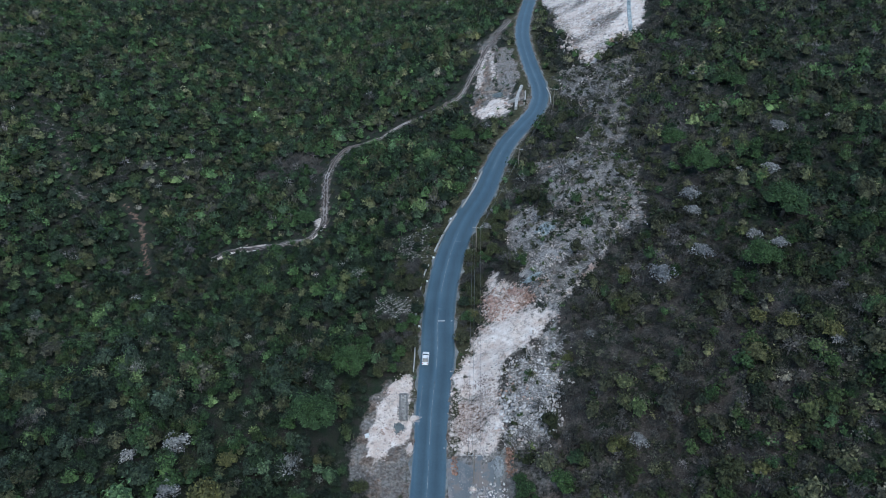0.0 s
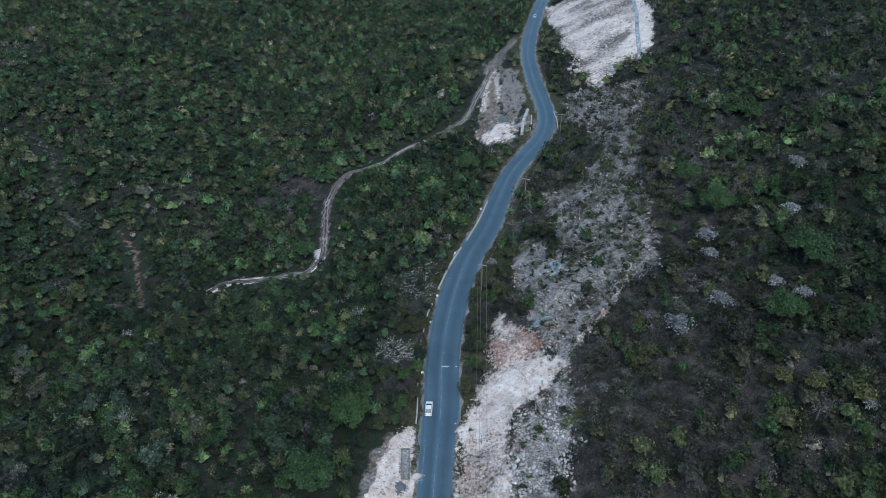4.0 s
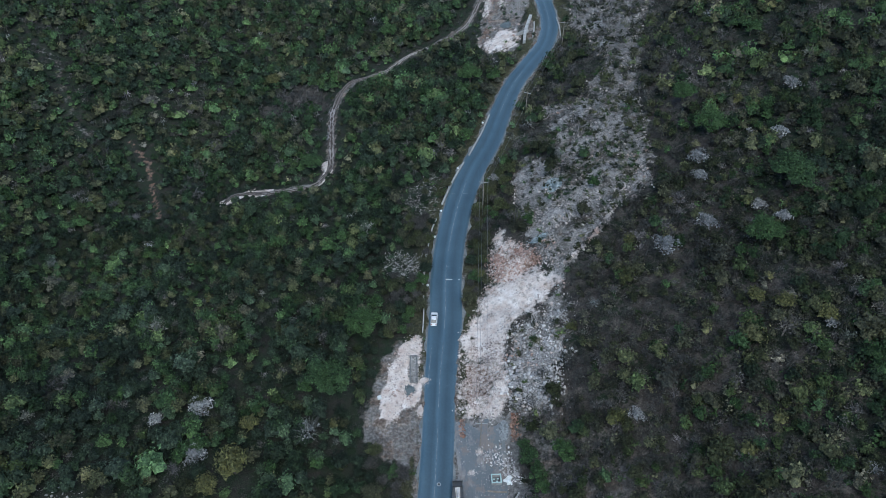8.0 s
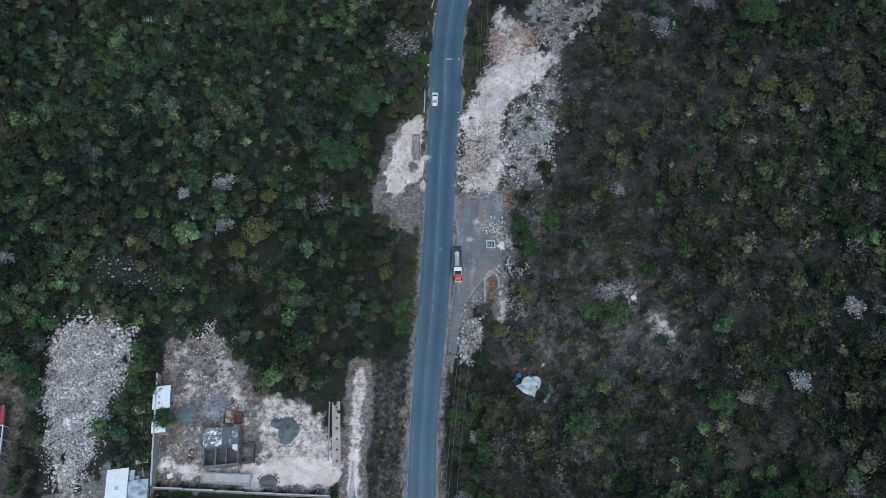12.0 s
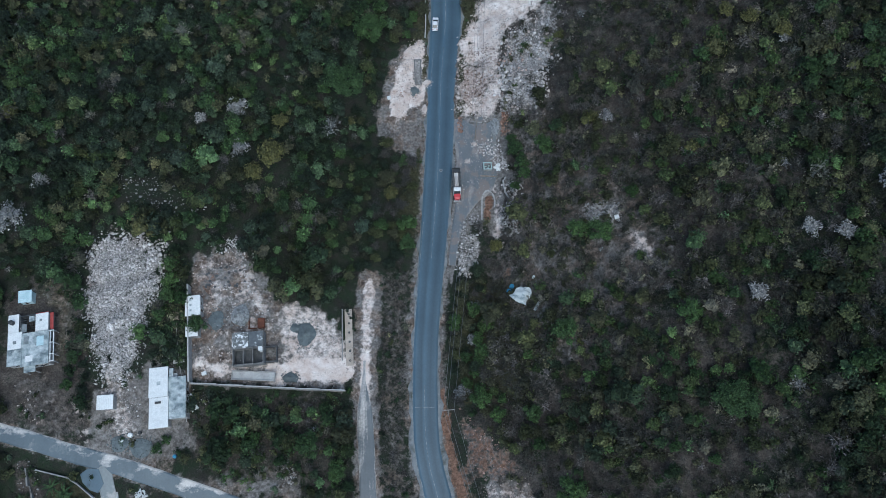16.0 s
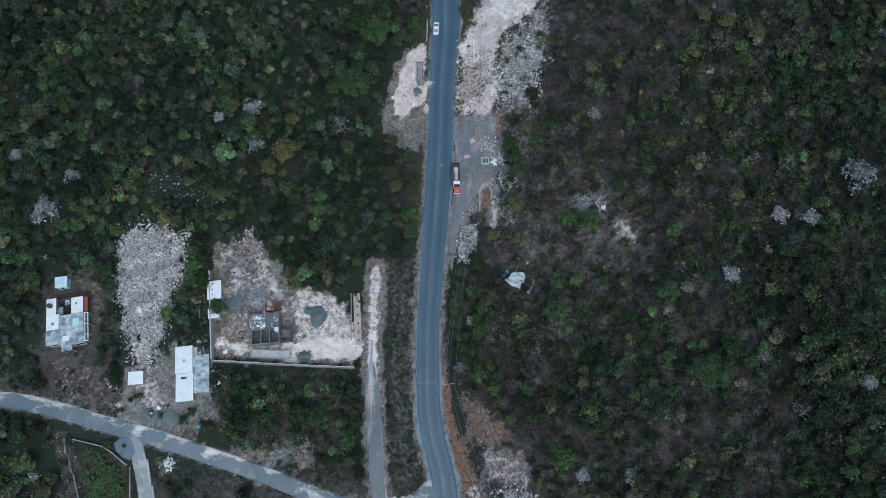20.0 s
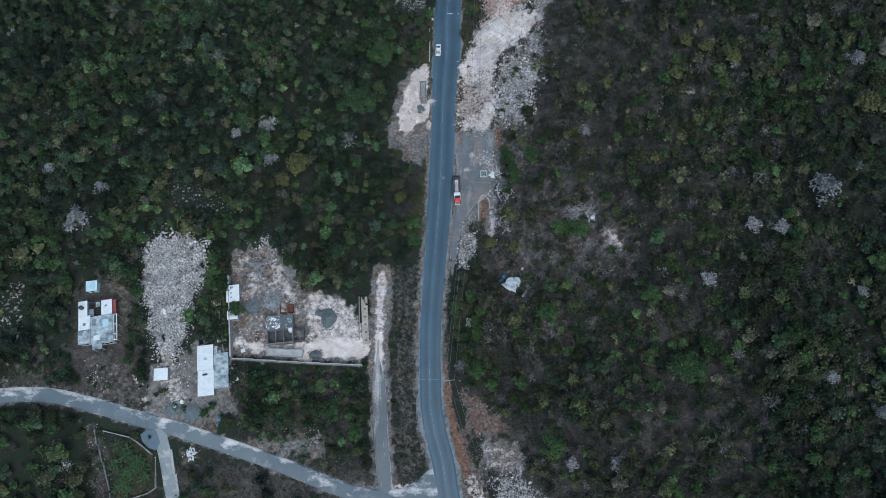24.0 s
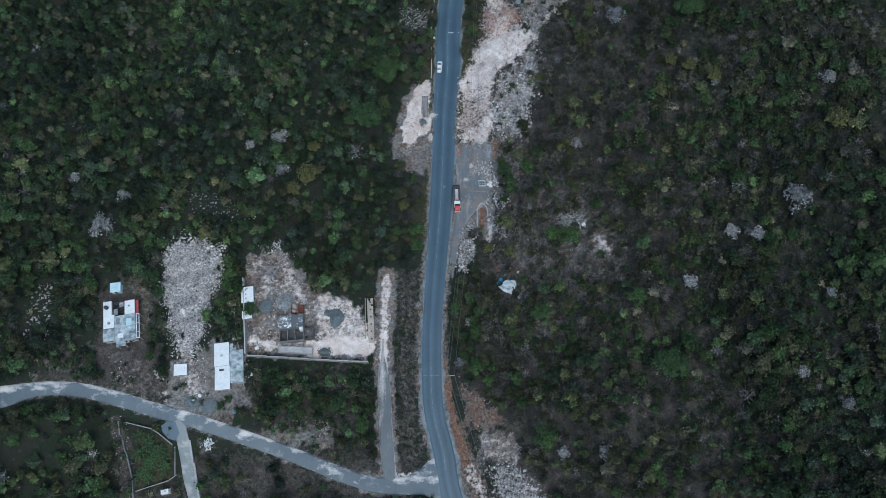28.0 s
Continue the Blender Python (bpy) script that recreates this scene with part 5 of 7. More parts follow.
def hues(x, y, rng):
    """What grows where: greener on the left bank, drier and greyer up the right slope; far trees are greyed as if by
    haze.
    """
    d = x - np.interp(y, ROAD_LINE[:, 1], ROAD_LINE[:, 0])
    dry = 0.07 + ss(d, -10, 20) * 0.42 + 0.17 * waves(x, y, 45, 31) + 0.12 * waves(x, y, 18, 32) + rng.normal(0, 0.17, x.shape) * (1 + 0.15 * ss(d, -5, 15))
    dry = dry + 0.20 * ss(d, 8, 20) * (1 - ss(d, 48, 80)) * (1 - ss(y, 60, 100)) - (0.06 + 0.14 * ss(y, 20, 80)) * ss(d, 48, 88) + 0.16 * ss(-y, 62, 74) * ss(-x, 18, 26) - 0.20 * ss(-y, 15, 45) * ss(d, 22, 50)
    # the 0.13 term greys distant trees, putting air haze into their colour
    h = np.clip(0.22 + 0.92 * dry + 0.13 * ss(y, 85, 170), 0.0, 0.78 - 0.03 * ss(d, 10, 40))
    h = h - 0.13 * np.exp(-((x + 85) / 30) ** 2 - ((y - 22) / 26) ** 2)
    pick = rng.uniform(0, 1, x.shape)
    h = np.where(pick > 0.984, rng.uniform(0.91, 0.96, x.shape), h)
    h = np.where((pick > 0.955) & (pick < 0.975), rng.uniform(0.83, 0.89, x.shape), h)
    h = np.where((pick > 0.03) & (pick < 0.06 + 0.09 * ss(-waves(x, y, 26, 36), -0.4, 0.6)), rng.uniform(0.66, 0.78, x.shape), h)
    h = np.where((pick > 0.20) & (pick < 0.32), rng.uniform(0.47, 0.58, x.shape), h)
    h = np.where(outside(x, y, OLIVE_GROVE) < 2 * waves(x, y, 8, 37), rng.choice([0.3, 0.42, 0.50, 0.54, 0.58, 0.70], x.shape) + rng.uniform(-0.02, 0.02, x.shape), h)
    h = np.where(outside(x, y, DRY_HOLLOW) < 0, rng.uniform(0.64, 0.76, x.shape), h)
    return np.where((pick > 0.90) & (pick <= 0.945 - 0.03 * ss(d, 5, 20)), rng.uniform(0.36, 0.45, x.shape), h)


def grow(name, x, y, radius, hue, leafy, twiggy, label, category, seed, stem=0.85, kind="stuff"):
    """Plants of many sizes on the ground, joined; hue is what each one looks like."""
    rng = np.random.RandomState(seed)
    z = land(x, y)
    slope = ss(x - np.interp(y, ROAD_LINE[:, 1], ROAD_LINE[:, 0]), 5, 25)
    bare = (hue > 0.615) & (hue < 0.83) | (hue > 0.91)
    verts, faces, marks, pale, at = [], [], [], [], 0
    for want, shapes in ((False, leafy), (True, twiggy)):
        kind_of = rng.randint(0, len(shapes), len(x))
        for k, (v, f) in enumerate(shapes):
            mine = np.where((bare == want) & (kind_of == k))[0]
            if not len(mine):
                continue
            a, r = rng.uniform(0, 6.283, len(mine)), radius[mine]
            tall = r * rng.uniform(0.85, 1.25, len(mine))
            p = np.empty((len(mine), len(v), 3), np.float32)
            c, s = np.cos(a)[:, None], np.sin(a)[:, None]
            p[..., 0] = (v[:, 0] * c - v[:, 1] * s) * r[:, None] + x[mine, None]
            p[..., 1] = (v[:, 0] * s + v[:, 1] * c) * r[:, None] + y[mine, None]
            p[..., 2] = v[:, 2] * tall[:, None] + (z[mine] + stem * tall)[:, None]
            verts.append(p.reshape(-1, 3))
            faces.append((np.arange(len(mine))[:, None, None] * len(v) + f + at).reshape(-1, 3))
            marks.append(np.repeat(hue[mine], len(f)))
            pale.append(np.repeat(np.clip(np.exp(rng.normal(-0.12, 0.48, len(mine)) - 0.20 * slope[mine]), 0.42, 2.4) - 1, len(f)))
            at += len(mine) * len(v)
    me = raw_mesh(name, np.concatenate(verts), np.concatenate(faces))
    me.polygons.foreach_set("use_smooth", np.ones(len(me.polygons), bool))
    me.attributes.new("hue", "FLOAT", "FACE").data.foreach_set("value", np.concatenate(marks).astype(np.float32))
    me.attributes.new("paleness", "FLOAT", "FACE").data.foreach_set("value", np.concatenate(pale).astype(np.float32))
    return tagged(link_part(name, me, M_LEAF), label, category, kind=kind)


def low_by_track(x, y):
    """Growth stays low along the dirt track and the gullies."""
    d = np.minimum.reduce([beside(x, y, TRACK), beside(x, y, GULLY) + 1, beside(x, y, FAR_LEFT), beside(x, y, GULLY_FAR) + 2])
    return 0.42 + 0.58 * ss(d, 2, 11)


def woods():
    rng = np.random.RandomState(12)
    x, y = tree_spots(-182, 145, -116, 128, 2.75, 21)
    seen = (x > -152) | (y > 20)
    x, y = x[seen], y[seen]
    inner = (beside(x, y, ROAD) < 15) & (y > -95) & (y < 112)
    xs, ys = x[~inner], y[~inner]
    big = ss(waves(xs, ys, 30, 33) + rng.normal(0, 0.5, xs.shape), -1, 1.2)
    grow("woodland", xs, ys, (1.18 + 1.15 * big * rng.uniform(0.4, 1.15, xs.shape) + 0.9 * (rng.uniform(0, 1, xs.shape) > 0.93)) * low_by_track(xs, ys) * np.where(beside(xs, ys, ROAD) * np.sign(xs - np.interp(ys, ROAD_LINE[:, 1], ROAD_LINE[:, 0])) < 0, 1.12, 1.08), hues(xs, ys, rng), LEAFY, TWIGGY, "dense dry woodland of mixed green and grey trees", "woodland", 1)
    xf, yf = tree_spots(-330, 240, 128, 485, 3.55, 22)
    k = (np.abs(xf) < 34 + 0.68 * (yf + 80)) & (yf < np.minimum(525 + 0.5 * xf, 430 - (xf - 42)))
    xf, yf = xf[k], yf[k]
    grow("woodland_far", xf, yf, np.clip(np.minimum(rng.uniform(2.0, 3.3, xf.shape) * low_by_track(xf, yf), beside(xf, yf, ROAD) - 4.2), 0.9, 5), hues(xf, yf, rng), LEAFY_FAR, TWIGGY_FAR, "distant wooded hillside of mixed green trees", "woodland", 2, stem=0.5)
    # low scrub in the openings and under the trees
    bx, by = [], []
    for poly, n in ((PILE, 26), (MIX, 1700), ([(32.5, 150.4), (42.6, 146.8), (61.6, 131.7), (59.1, 101.9), (56, 88), (34, 92), (30, 120)], 800), (MIX_FAR, 800), (VERGE, 380), (TRASH_FAR, 90), (HOMES, 190), (HEAP_SIDE, 260), (DRAIN_SIDE, 60), (TANK_YARD, 50), (CLEAR_E, 30), (WEST_BARE, 120), (FAR_LEFT, 60), (BANK_FAR, 70), (CLEAR_C, 40), (CLEAR_D, 40), ([(3, -26), (16, -24), (26, -36), (16, -58), (0, -56)], 420), ([(-66, -54), (-28, -54), (-27, -78), (-60, -72)], 500)):
        p = in_poly(rng, poly, n)
        bx.append(p[:, 0]), by.append(p[:, 1])
    p = in_poly(rng, [(-150, -110), (130, -110), (130, 130), (-150, 130)], 6600)
    q = in_poly(rng, [(4, -105), (105, -105), (120, 60), (75, 95), (34, 70), (26, 20), (14, -12), (2, -60)], 6400)
    bx, by = np.concatenate(bx + [p[:, 0], q[:, 0]]), np.concatenate(by + [p[:, 1], q[:, 1]])
    hard = [STONE_SOUTH, PALE_LEFT, DIRT_LEFT, RUBBLE, YARD, PULLOFF, PALE_SOUTH, ORANGE, RED_SOUTH, CLEAR_B]
    ok = (beside(bx, by, ROAD) > 5.2) & (beside(bx, by, OLD_ROAD) > 3.4) & (beside(bx, by, LANE) > 2.6) & (beside(bx, by, SIDE) > 2.2) & (beside(bx, by, TRACK) > 1.6)
    ok &= (outside(bx, by, PILE) > 0.2) | (np.arange(len(bx)) < 26)
    for poly in hard:
        ok &= outside(bx, by, poly) > 0.2
    ok &= (outside(bx, by, [(-107, -50), (-107, -34), (-92, -34), (-92, -50)]) > 0) & (outside(bx, by, [(-73, -62.5), (-73, -48), (-62.5, -48), (-62.5, -62.5)]) > 0) & (outside(bx, by, [(-84, -58.5), (-84, -53.5), (-78, -53.5), (-78, -58.5)]) > 0)
    bx, by = bx[ok], by[ok]
    lush = outside(bx, by, HEAP_SIDE) < 0
    brown = (outside(bx, by, VERGE) < 1) | (outside(bx, by, HOME_BARE) < 0)
    slope = (bx > np.interp(by, ROAD_LINE[:, 1], ROAD_LINE[:, 0]) + 12) & (outside(bx, by, MIX) > 0)
    grow("scrub", bx, by, rng.uniform(0.5, 1.3, bx.shape) + 0.45 * slope, np.clip(np.where(rng.uniform(0, 1, bx.shape) < 0.6 + 0.32 * brown - 0.6 * lush, rng.uniform(0.64 - 0.08 * slope, 0.79 - 0.04 * slope, bx.shape), hues(bx, by, rng)), 0, 0.9), BUSH, TUFT, "low green and dry scrub between the trees", "scrub", 3, stem=0.25)
    return x[inner], y[inner]


EDGE_TREES = woods()


def tree_thing(name, seed, hue, bare, label, clumps=480, lobes=0, airy=False):
    """One tree, a metre in crown radius, with trunk, limbs and crown of its own."""
    rng = np.random.RandomState(seed)
    root = empty(name, pose(0, 0, 0), label, "tree")
    bm = bmesh.new()
    rod(bm, (0, 0, -0.15), (0.03, 0.02, 0.5), 0.085, 0.06, 7)
    part("trunk", bm, M_BARK, root)
    for n in range(4):
        a = n * 1.57 + rng.uniform(-0.5, 0.5)
        bm = bmesh.new()
        rod(bm, (0.03, 0.02, 0.34 + 0.04 * n), (0.5 * math.cos(a), 0.5 * math.sin(a), 0.68 + rng.uniform(0, 0.3)), 0.045, 0.015, 5)
        part("limb", bm, M_BARK, root)
    v, f = twig_shape(seed, 340, 760, 0.010, 0.05) if bare else crown_shape(seed, clumps, lobes or 7 + seed % 4, 3.1 / math.sqrt(clumps), core=0 if airy else 0.8, spread=0.78 if clumps > 600 else 0.62)
    me = raw_mesh("crown", v + (0, 0, 0.74), f)
    me.polygons.foreach_set("use_smooth", np.ones(len(f), bool))
    me.attributes.new("hue", "FLOAT", "FACE").data.foreach_set("value", np.full(len(f), hue, np.float32))
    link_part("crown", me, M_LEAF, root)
    return root


TREES = {
    "pale": [tree_thing("pale_tree", 601 + n, 0.955 + 0.02 * n, False, "pale grey tree with a thin airy crown among the scrub", 760, 12, True) for n in range(3)],
    "green": [tree_thing("green_tree", 611 + n, 0.40 + 0.022 * n, False, "bright green broadleaf tree with a dense rounded crown", 1000, 11) for n in range(3)],
    "broad": [tree_thing("broad_tree", 671 + n, 0.395 + 0.03 * n, False, "large bright green tree with a broad domed crown", 3000, 24) for n in range(2)],
    "dark": [tree_thing("dark_tree", 621 + n, 0.06 + 0.07 * n, False, "dark green bushy tree at the edge of the woods") for n in range(3)],
    "olive": [tree_thing("olive_tree", 631 + n, 0.50 + 0.06 * n, False, "dull olive-green tree at the edge of the woods") for n in range(2)],
    "dry": [tree_thing("dry_tree", 641 + n, 0.70 + 0.05 * n, True, "dry grey-brown tree with thin bare twigs") for n in range(2)],
    "yellow": [tree_thing("yellow_tree", 651, 0.88, False, "tree with yellow-green leaves on the hillside")],
}


def plant(kind, x, y, r, rng, used):
    proto = TREES[kind][rng.randint(len(TREES[kind]))]
    m = pose(x, y, height(x, y), 0, 0, rng.uniform(0, 360)) @ Matrix.Diagonal((r, r, r * rng.uniform(0.9, 1.15), 1))
    if proto.name not in used:
        used.add(proto.name)
        proto.matrix_basis = m
        tagged(proto, group=kind + " trees")
    else:
        ob = copy_thing(proto, m @ Matrix.Diagonal((*[1 / v for v in proto.scale], 1)))
        tagged(ob, group=kind + " trees")


rng, used = np.random.RandomState(55), set()
for key, some in NAMED.items():
    for x, y, r in some:
        plant("broad" if key == "green" and r > 4.0 else key.split("_")[0], x, y, r, rng, used)
edge = np.stack(EDGE_TREES, 1)
for (x, y), h in zip(edge[rng.permutation(len(edge))][:230], hues(edge[:230, 0], edge[:230, 1], rng)):
    plant("dark" if h < 0.25 else "green" if h < 0.42 and rng.uniform() < 0.5 else "olive" if h < 0.62 else "dry" if h < 0.83 else "yellow" if h < 0.91 else "pale", x, y, rng.uniform(1.3, 2.3), rng, used)
for key, protos in TREES.items():
    for proto in protos:
        if proto.name not in used:
            plant(key, -60.0 + 3 * len(used), 64.0, 1.8, rng, used)


# ---- road markings ----
def on_road(t, across, y):
    """A place across metres to the right of the road's middle at y."""
    x = float(np.interp(y, ROAD_LINE[:, 1], ROAD_LINE[:, 0]))
    return x + across


def road_turn(y):
    """Degrees that the road leans to the left of north at y."""
    dx = float(np.interp(y + 2, ROAD_LINE[:, 1], ROAD_LINE[:, 0]) - np.interp(y - 2, ROAD_LINE[:, 1], ROAD_LINE[:, 0]))
    return math.degrees(math.atan2(-dx, 4))


def painted(name, pts, half, label, material=None):
    """A worn painted line on the asphalt."""
    p = np.array(pts, float)
    t = np.gradient(p, axis=0)
    t /= np.linalg.norm(t, axis=1)[:, None]
    side = np.stack([t[:, 1], -t[:, 0]], 1) * half
    v = np.concatenate([np.c_[p - side, np.zeros(len(p))], np.c_[p + side, np.zeros(len(p))]])
    mid = np.interp(v[:, 1], ROAD_LINE[:, 1], ROAD_LINE[:, 0])
    v[:, 2] = road_height(v[:, 1]) + 0.139 - 0.036 * np.clip(np.abs(v[:, 0] - mid) / 3.75, 0, 1)
    n = len(p)
    k = np.arange(n - 1)
    me = raw_mesh(name, v, np.stack([k, k + n, k + n + 1, k + 1], 1))
    return tagged(link_part(name, me, material or M_PAINT), label, "road marking", kind="structure")


for n, (y0, y1) in enumerate(((-84, -52), (-20, 20), (24, 44), (48, 72), (78, 112), (150, 180), (215, 300))):
    for across in (-0.15,):
        ys = np.linspace(y0, y1, 14)
        painted("centre_line", [(on_road(0, across, y), y) for y in ys], 0.06, "faded white centre line on the asphalt")
for y0, y1 in ((-75, -10), (30, 62), (70, 130), (195, 320)):
    ys = np.linspace(y0, y1, 26)
    painted("edge_line", [(on_road(0, -2.95, y), y) for y in ys], 0.06, "worn white edge line on the asphalt")
painted("cross_line", [(x, 66.3) for x in (-2.4, -1, 0.4, 1.7)], 0.2, "short white line across one lane", M_PAINT_NEW)
painted("cross_line", [(x, -57.2) for x in (-10.8, -9.5, -7.8, -6.2)], 0.07, "thin worn white line across the road")
painted("cross_line", [(x, 104.5) for x in (-1.0, 1.5, 4, 6.6)], 0.08, "thin worn line across the road")


# ---- more materials ----
def plain(name, col, rough=0.5, metal=0.0, spec=0.5, worn=0.25, scale=3.0):
    dark = tuple(c * (1 - worn) for c in col)
    return surface(name, dark, col, scale * 0.3, scale * 4, rough, 0.08, metal, spec=spec)


M_CARWHITE = plain("white_car_paint", (0.78, 0.79, 0.80), 0.3, worn=0.05)
M_GLASS = plain("dark_car_glass", (0.03, 0.035, 0.04), 0.08, spec=0.8, worn=0.1)
M_TYRE = plain("rubber", (0.03, 0.03, 0.03), 0.85, worn=0.2)
M_RIM = plain("steel_rim", (0.5, 0.5, 0.5), 0.35, 0.9, worn=0.1)
M_LAMP = plain("lamp_glass", (0.7, 0.7, 0.68), 0.15, worn=0.05)
M_TAIL = plain("tail_lamp", (0.35, 0.02, 0.02), 0.2, worn=0.1)
M_REDPAINT = plain("red_truck_paint", (0.55, 0.04, 0.05), 0.35, worn=0.2)
M_STEEL = plain("dark_steel", (0.07, 0.075, 0.08), 0.6, 0.3, worn=0.35)
M_TIMBER = surface("weathered_timber", (0.20, 0.16, 0.12), (0.36, 0.31, 0.26), 1.0, 8, 0.9, 0.3)
M_BED = plain("grey_truck_bed", (0.13, 0.135, 0.14), 0.6, 0.2, worn=0.3)
M_POLE = surface("weathered_pole", (0.22, 0.19, 0.16), (0.36, 0.32, 0.28), 1.0, 9, 0.9, 0.3)
M_WIRE = plain("dull_wire", (0.22, 0.23, 0.235), 0.6, 0.3)
M_TARP = surface("pale_sheet", (0.45, 0.50, 0.50), (0.66, 0.70, 0.70), 0.7, 4, 0.6, 0.2, stain=(0.20, 0.25, 0.255), stain_at=(0.50, 0.62), stain_scale=0.7)
M_BLUE = plain("blue_plastic", (0.06, 0.30, 0.50), 0.5, worn=0.25)
M_MINT = plain("pale_green_paint", (0.50, 0.66, 0.64), 0.7, worn=0.15)
M_FLOOR = surface("grey_screed", (0.10, 0.105, 0.11), (0.20, 0.205, 0.21), 0.6, 5, 0.9, 0.2)
M_GREYGRAVEL = surface("pale_gravel", (0.17, 0.185, 0.195), (0.36, 0.375, 0.38), 2.2, 5, 0.95, 0.8, stain=(0.12, 0.125, 0.125), stain_at=(0.5, 0.62), stain_scale=1.6)
M_DIRTPALE = surface("concrete_path", (0.34, 0.34, 0.33), (0.50, 0.50, 0.49), 0.7, 5, 0.9, 0.2)


# ---- vehicles ----
def loft(bm, rings):
    """Joins rings of equal count into a closed skin."""
    made = [[bm.verts.new(p) for p in ring] for ring in rings]
    k = len(made[0])
    for a, b in zip(made[:-1], made[1:]):
        for n in range(k):
            bm.faces.new((a[n], a[(n + 1) % k], b[(n + 1) % k], b[n]))
    bm.faces.new(made[0][::-1])
    bm.faces.new(made[-1])
    bmesh.ops.recalc_face_normals(bm, faces=bm.faces)
    return bm


def ring(y, half, z0, z1, tuck=0.12):
    """A car's cross section at y, rounded at the shoulders."""
    return [(-half + tuck * 0.6, y, z0), (half - tuck * 0.6, y, z0), (half, y, z0 + (z1 - z0) * 0.45), (half - tuck * 0.4, y, z1 - 0.05), (half - tuck * 1.6, y, z1), (-half + tuck * 1.6, y, z1), (-half + tuck * 0.4, y, z1 - 0.05), (-half, y, z0 + (z1 - z0) * 0.45)]


def wheel(parent, x, y, r, wide, name="wheel"):
    bm = bmesh.new()
    rod(bm, (x - wide / 2, y, r), (x + wide / 2, y, r), r, r, 18)
    tyre = part(name, bm, M_TYRE, parent)
    bm = bmesh.new()
    out = 1 if x > 0 else -1
    rod(bm, (x + out * wide * 0.3, y, r), (x + out * (wide / 2 + 0.012), y, r), r * 0.62, r * 0.55, 14)
    part("rim", bm, M_RIM, tyre)


def car(m, label):
    root = empty("car", m, label, "car", "cars on the road")
    bm = loft(bmesh.new(), [ring(-2.18, 0.72, 0.34, 0.62), ring(-2.05, 0.83, 0.24, 0.78), ring(-1.2, 0.88, 0.2, 0.92), ring(0, 0.89, 0.2, 0.95), ring(1.1, 0.88, 0.2, 0.95), ring(1.95, 0.84, 0.24, 0.82), ring(2.2, 0.70, 0.34, 0.62)])
    body = part("body", bm, M_CARWHITE, root)
    bm = bmesh.new()
    rows = [(-1.75, 0.66, 0.93, 0.95), (-1.05, 0.62, 0.93, 1.40), (0.25, 0.62, 0.93, 1.44), (1.15, 0.68, 0.93, 0.96)]
    loft(bm, [[(-h - 0.08, y, z0), (h + 0.08, y, z0), (h, y, z1), (-h, y, z1)] for y, h, z0, z1 in rows])
    part("windows", bm, M_GLASS, root, "dark glass windows and windscreen")
    bm = boxes((-0.60, 0.60, -1.0, 0.22, 1.40, 1.47), bevel=0.035)
    part("roof", bm, M_CARWHITE, root)
    for x in (-0.72, 0.72):
        for y in (-1.32, 1.36):
            wheel(root, x, y, 0.31, 0.2)
        part("headlight", boxes((x * 0.82 - 0.16, x * 0.82 + 0.16, 2.02, 2.15, 0.62, 0.76)), M_LAMP, root)
        part("tail_light", boxes((x * 0.82 - 0.16, x * 0.82 + 0.16, -2.14, -2.03, 0.62, 0.78)), M_TAIL, root)
        part("mirror", boxes((x * 1.28 - 0.08, x * 1.28 + 0.08, 0.72, 0.84, 0.94, 1.08)), M_CARWHITE, root)
    part("bumper", boxes((-0.74, 0.74, 2.1, 2.27, 0.28, 0.5), bevel=0.04), M_CARWHITE, root)
    part("bumper", boxes((-0.74, 0.74, -2.27, -2.1, 0.28, 0.5), bevel=0.04), M_CARWHITE, root)
    return root


ROADTOP = 0.13
car(pose(on_road(0, -3.0, 51.3), 51.3, ROADTOP, 0, 0, road_turn(51.3)), "white saloon car driving on the asphalt road")
car(pose(on_road(0, -0.6, 362), 362, float(road_height(362)) + ROADTOP, 0, 0, road_turn(362)), "small white car far along the road")


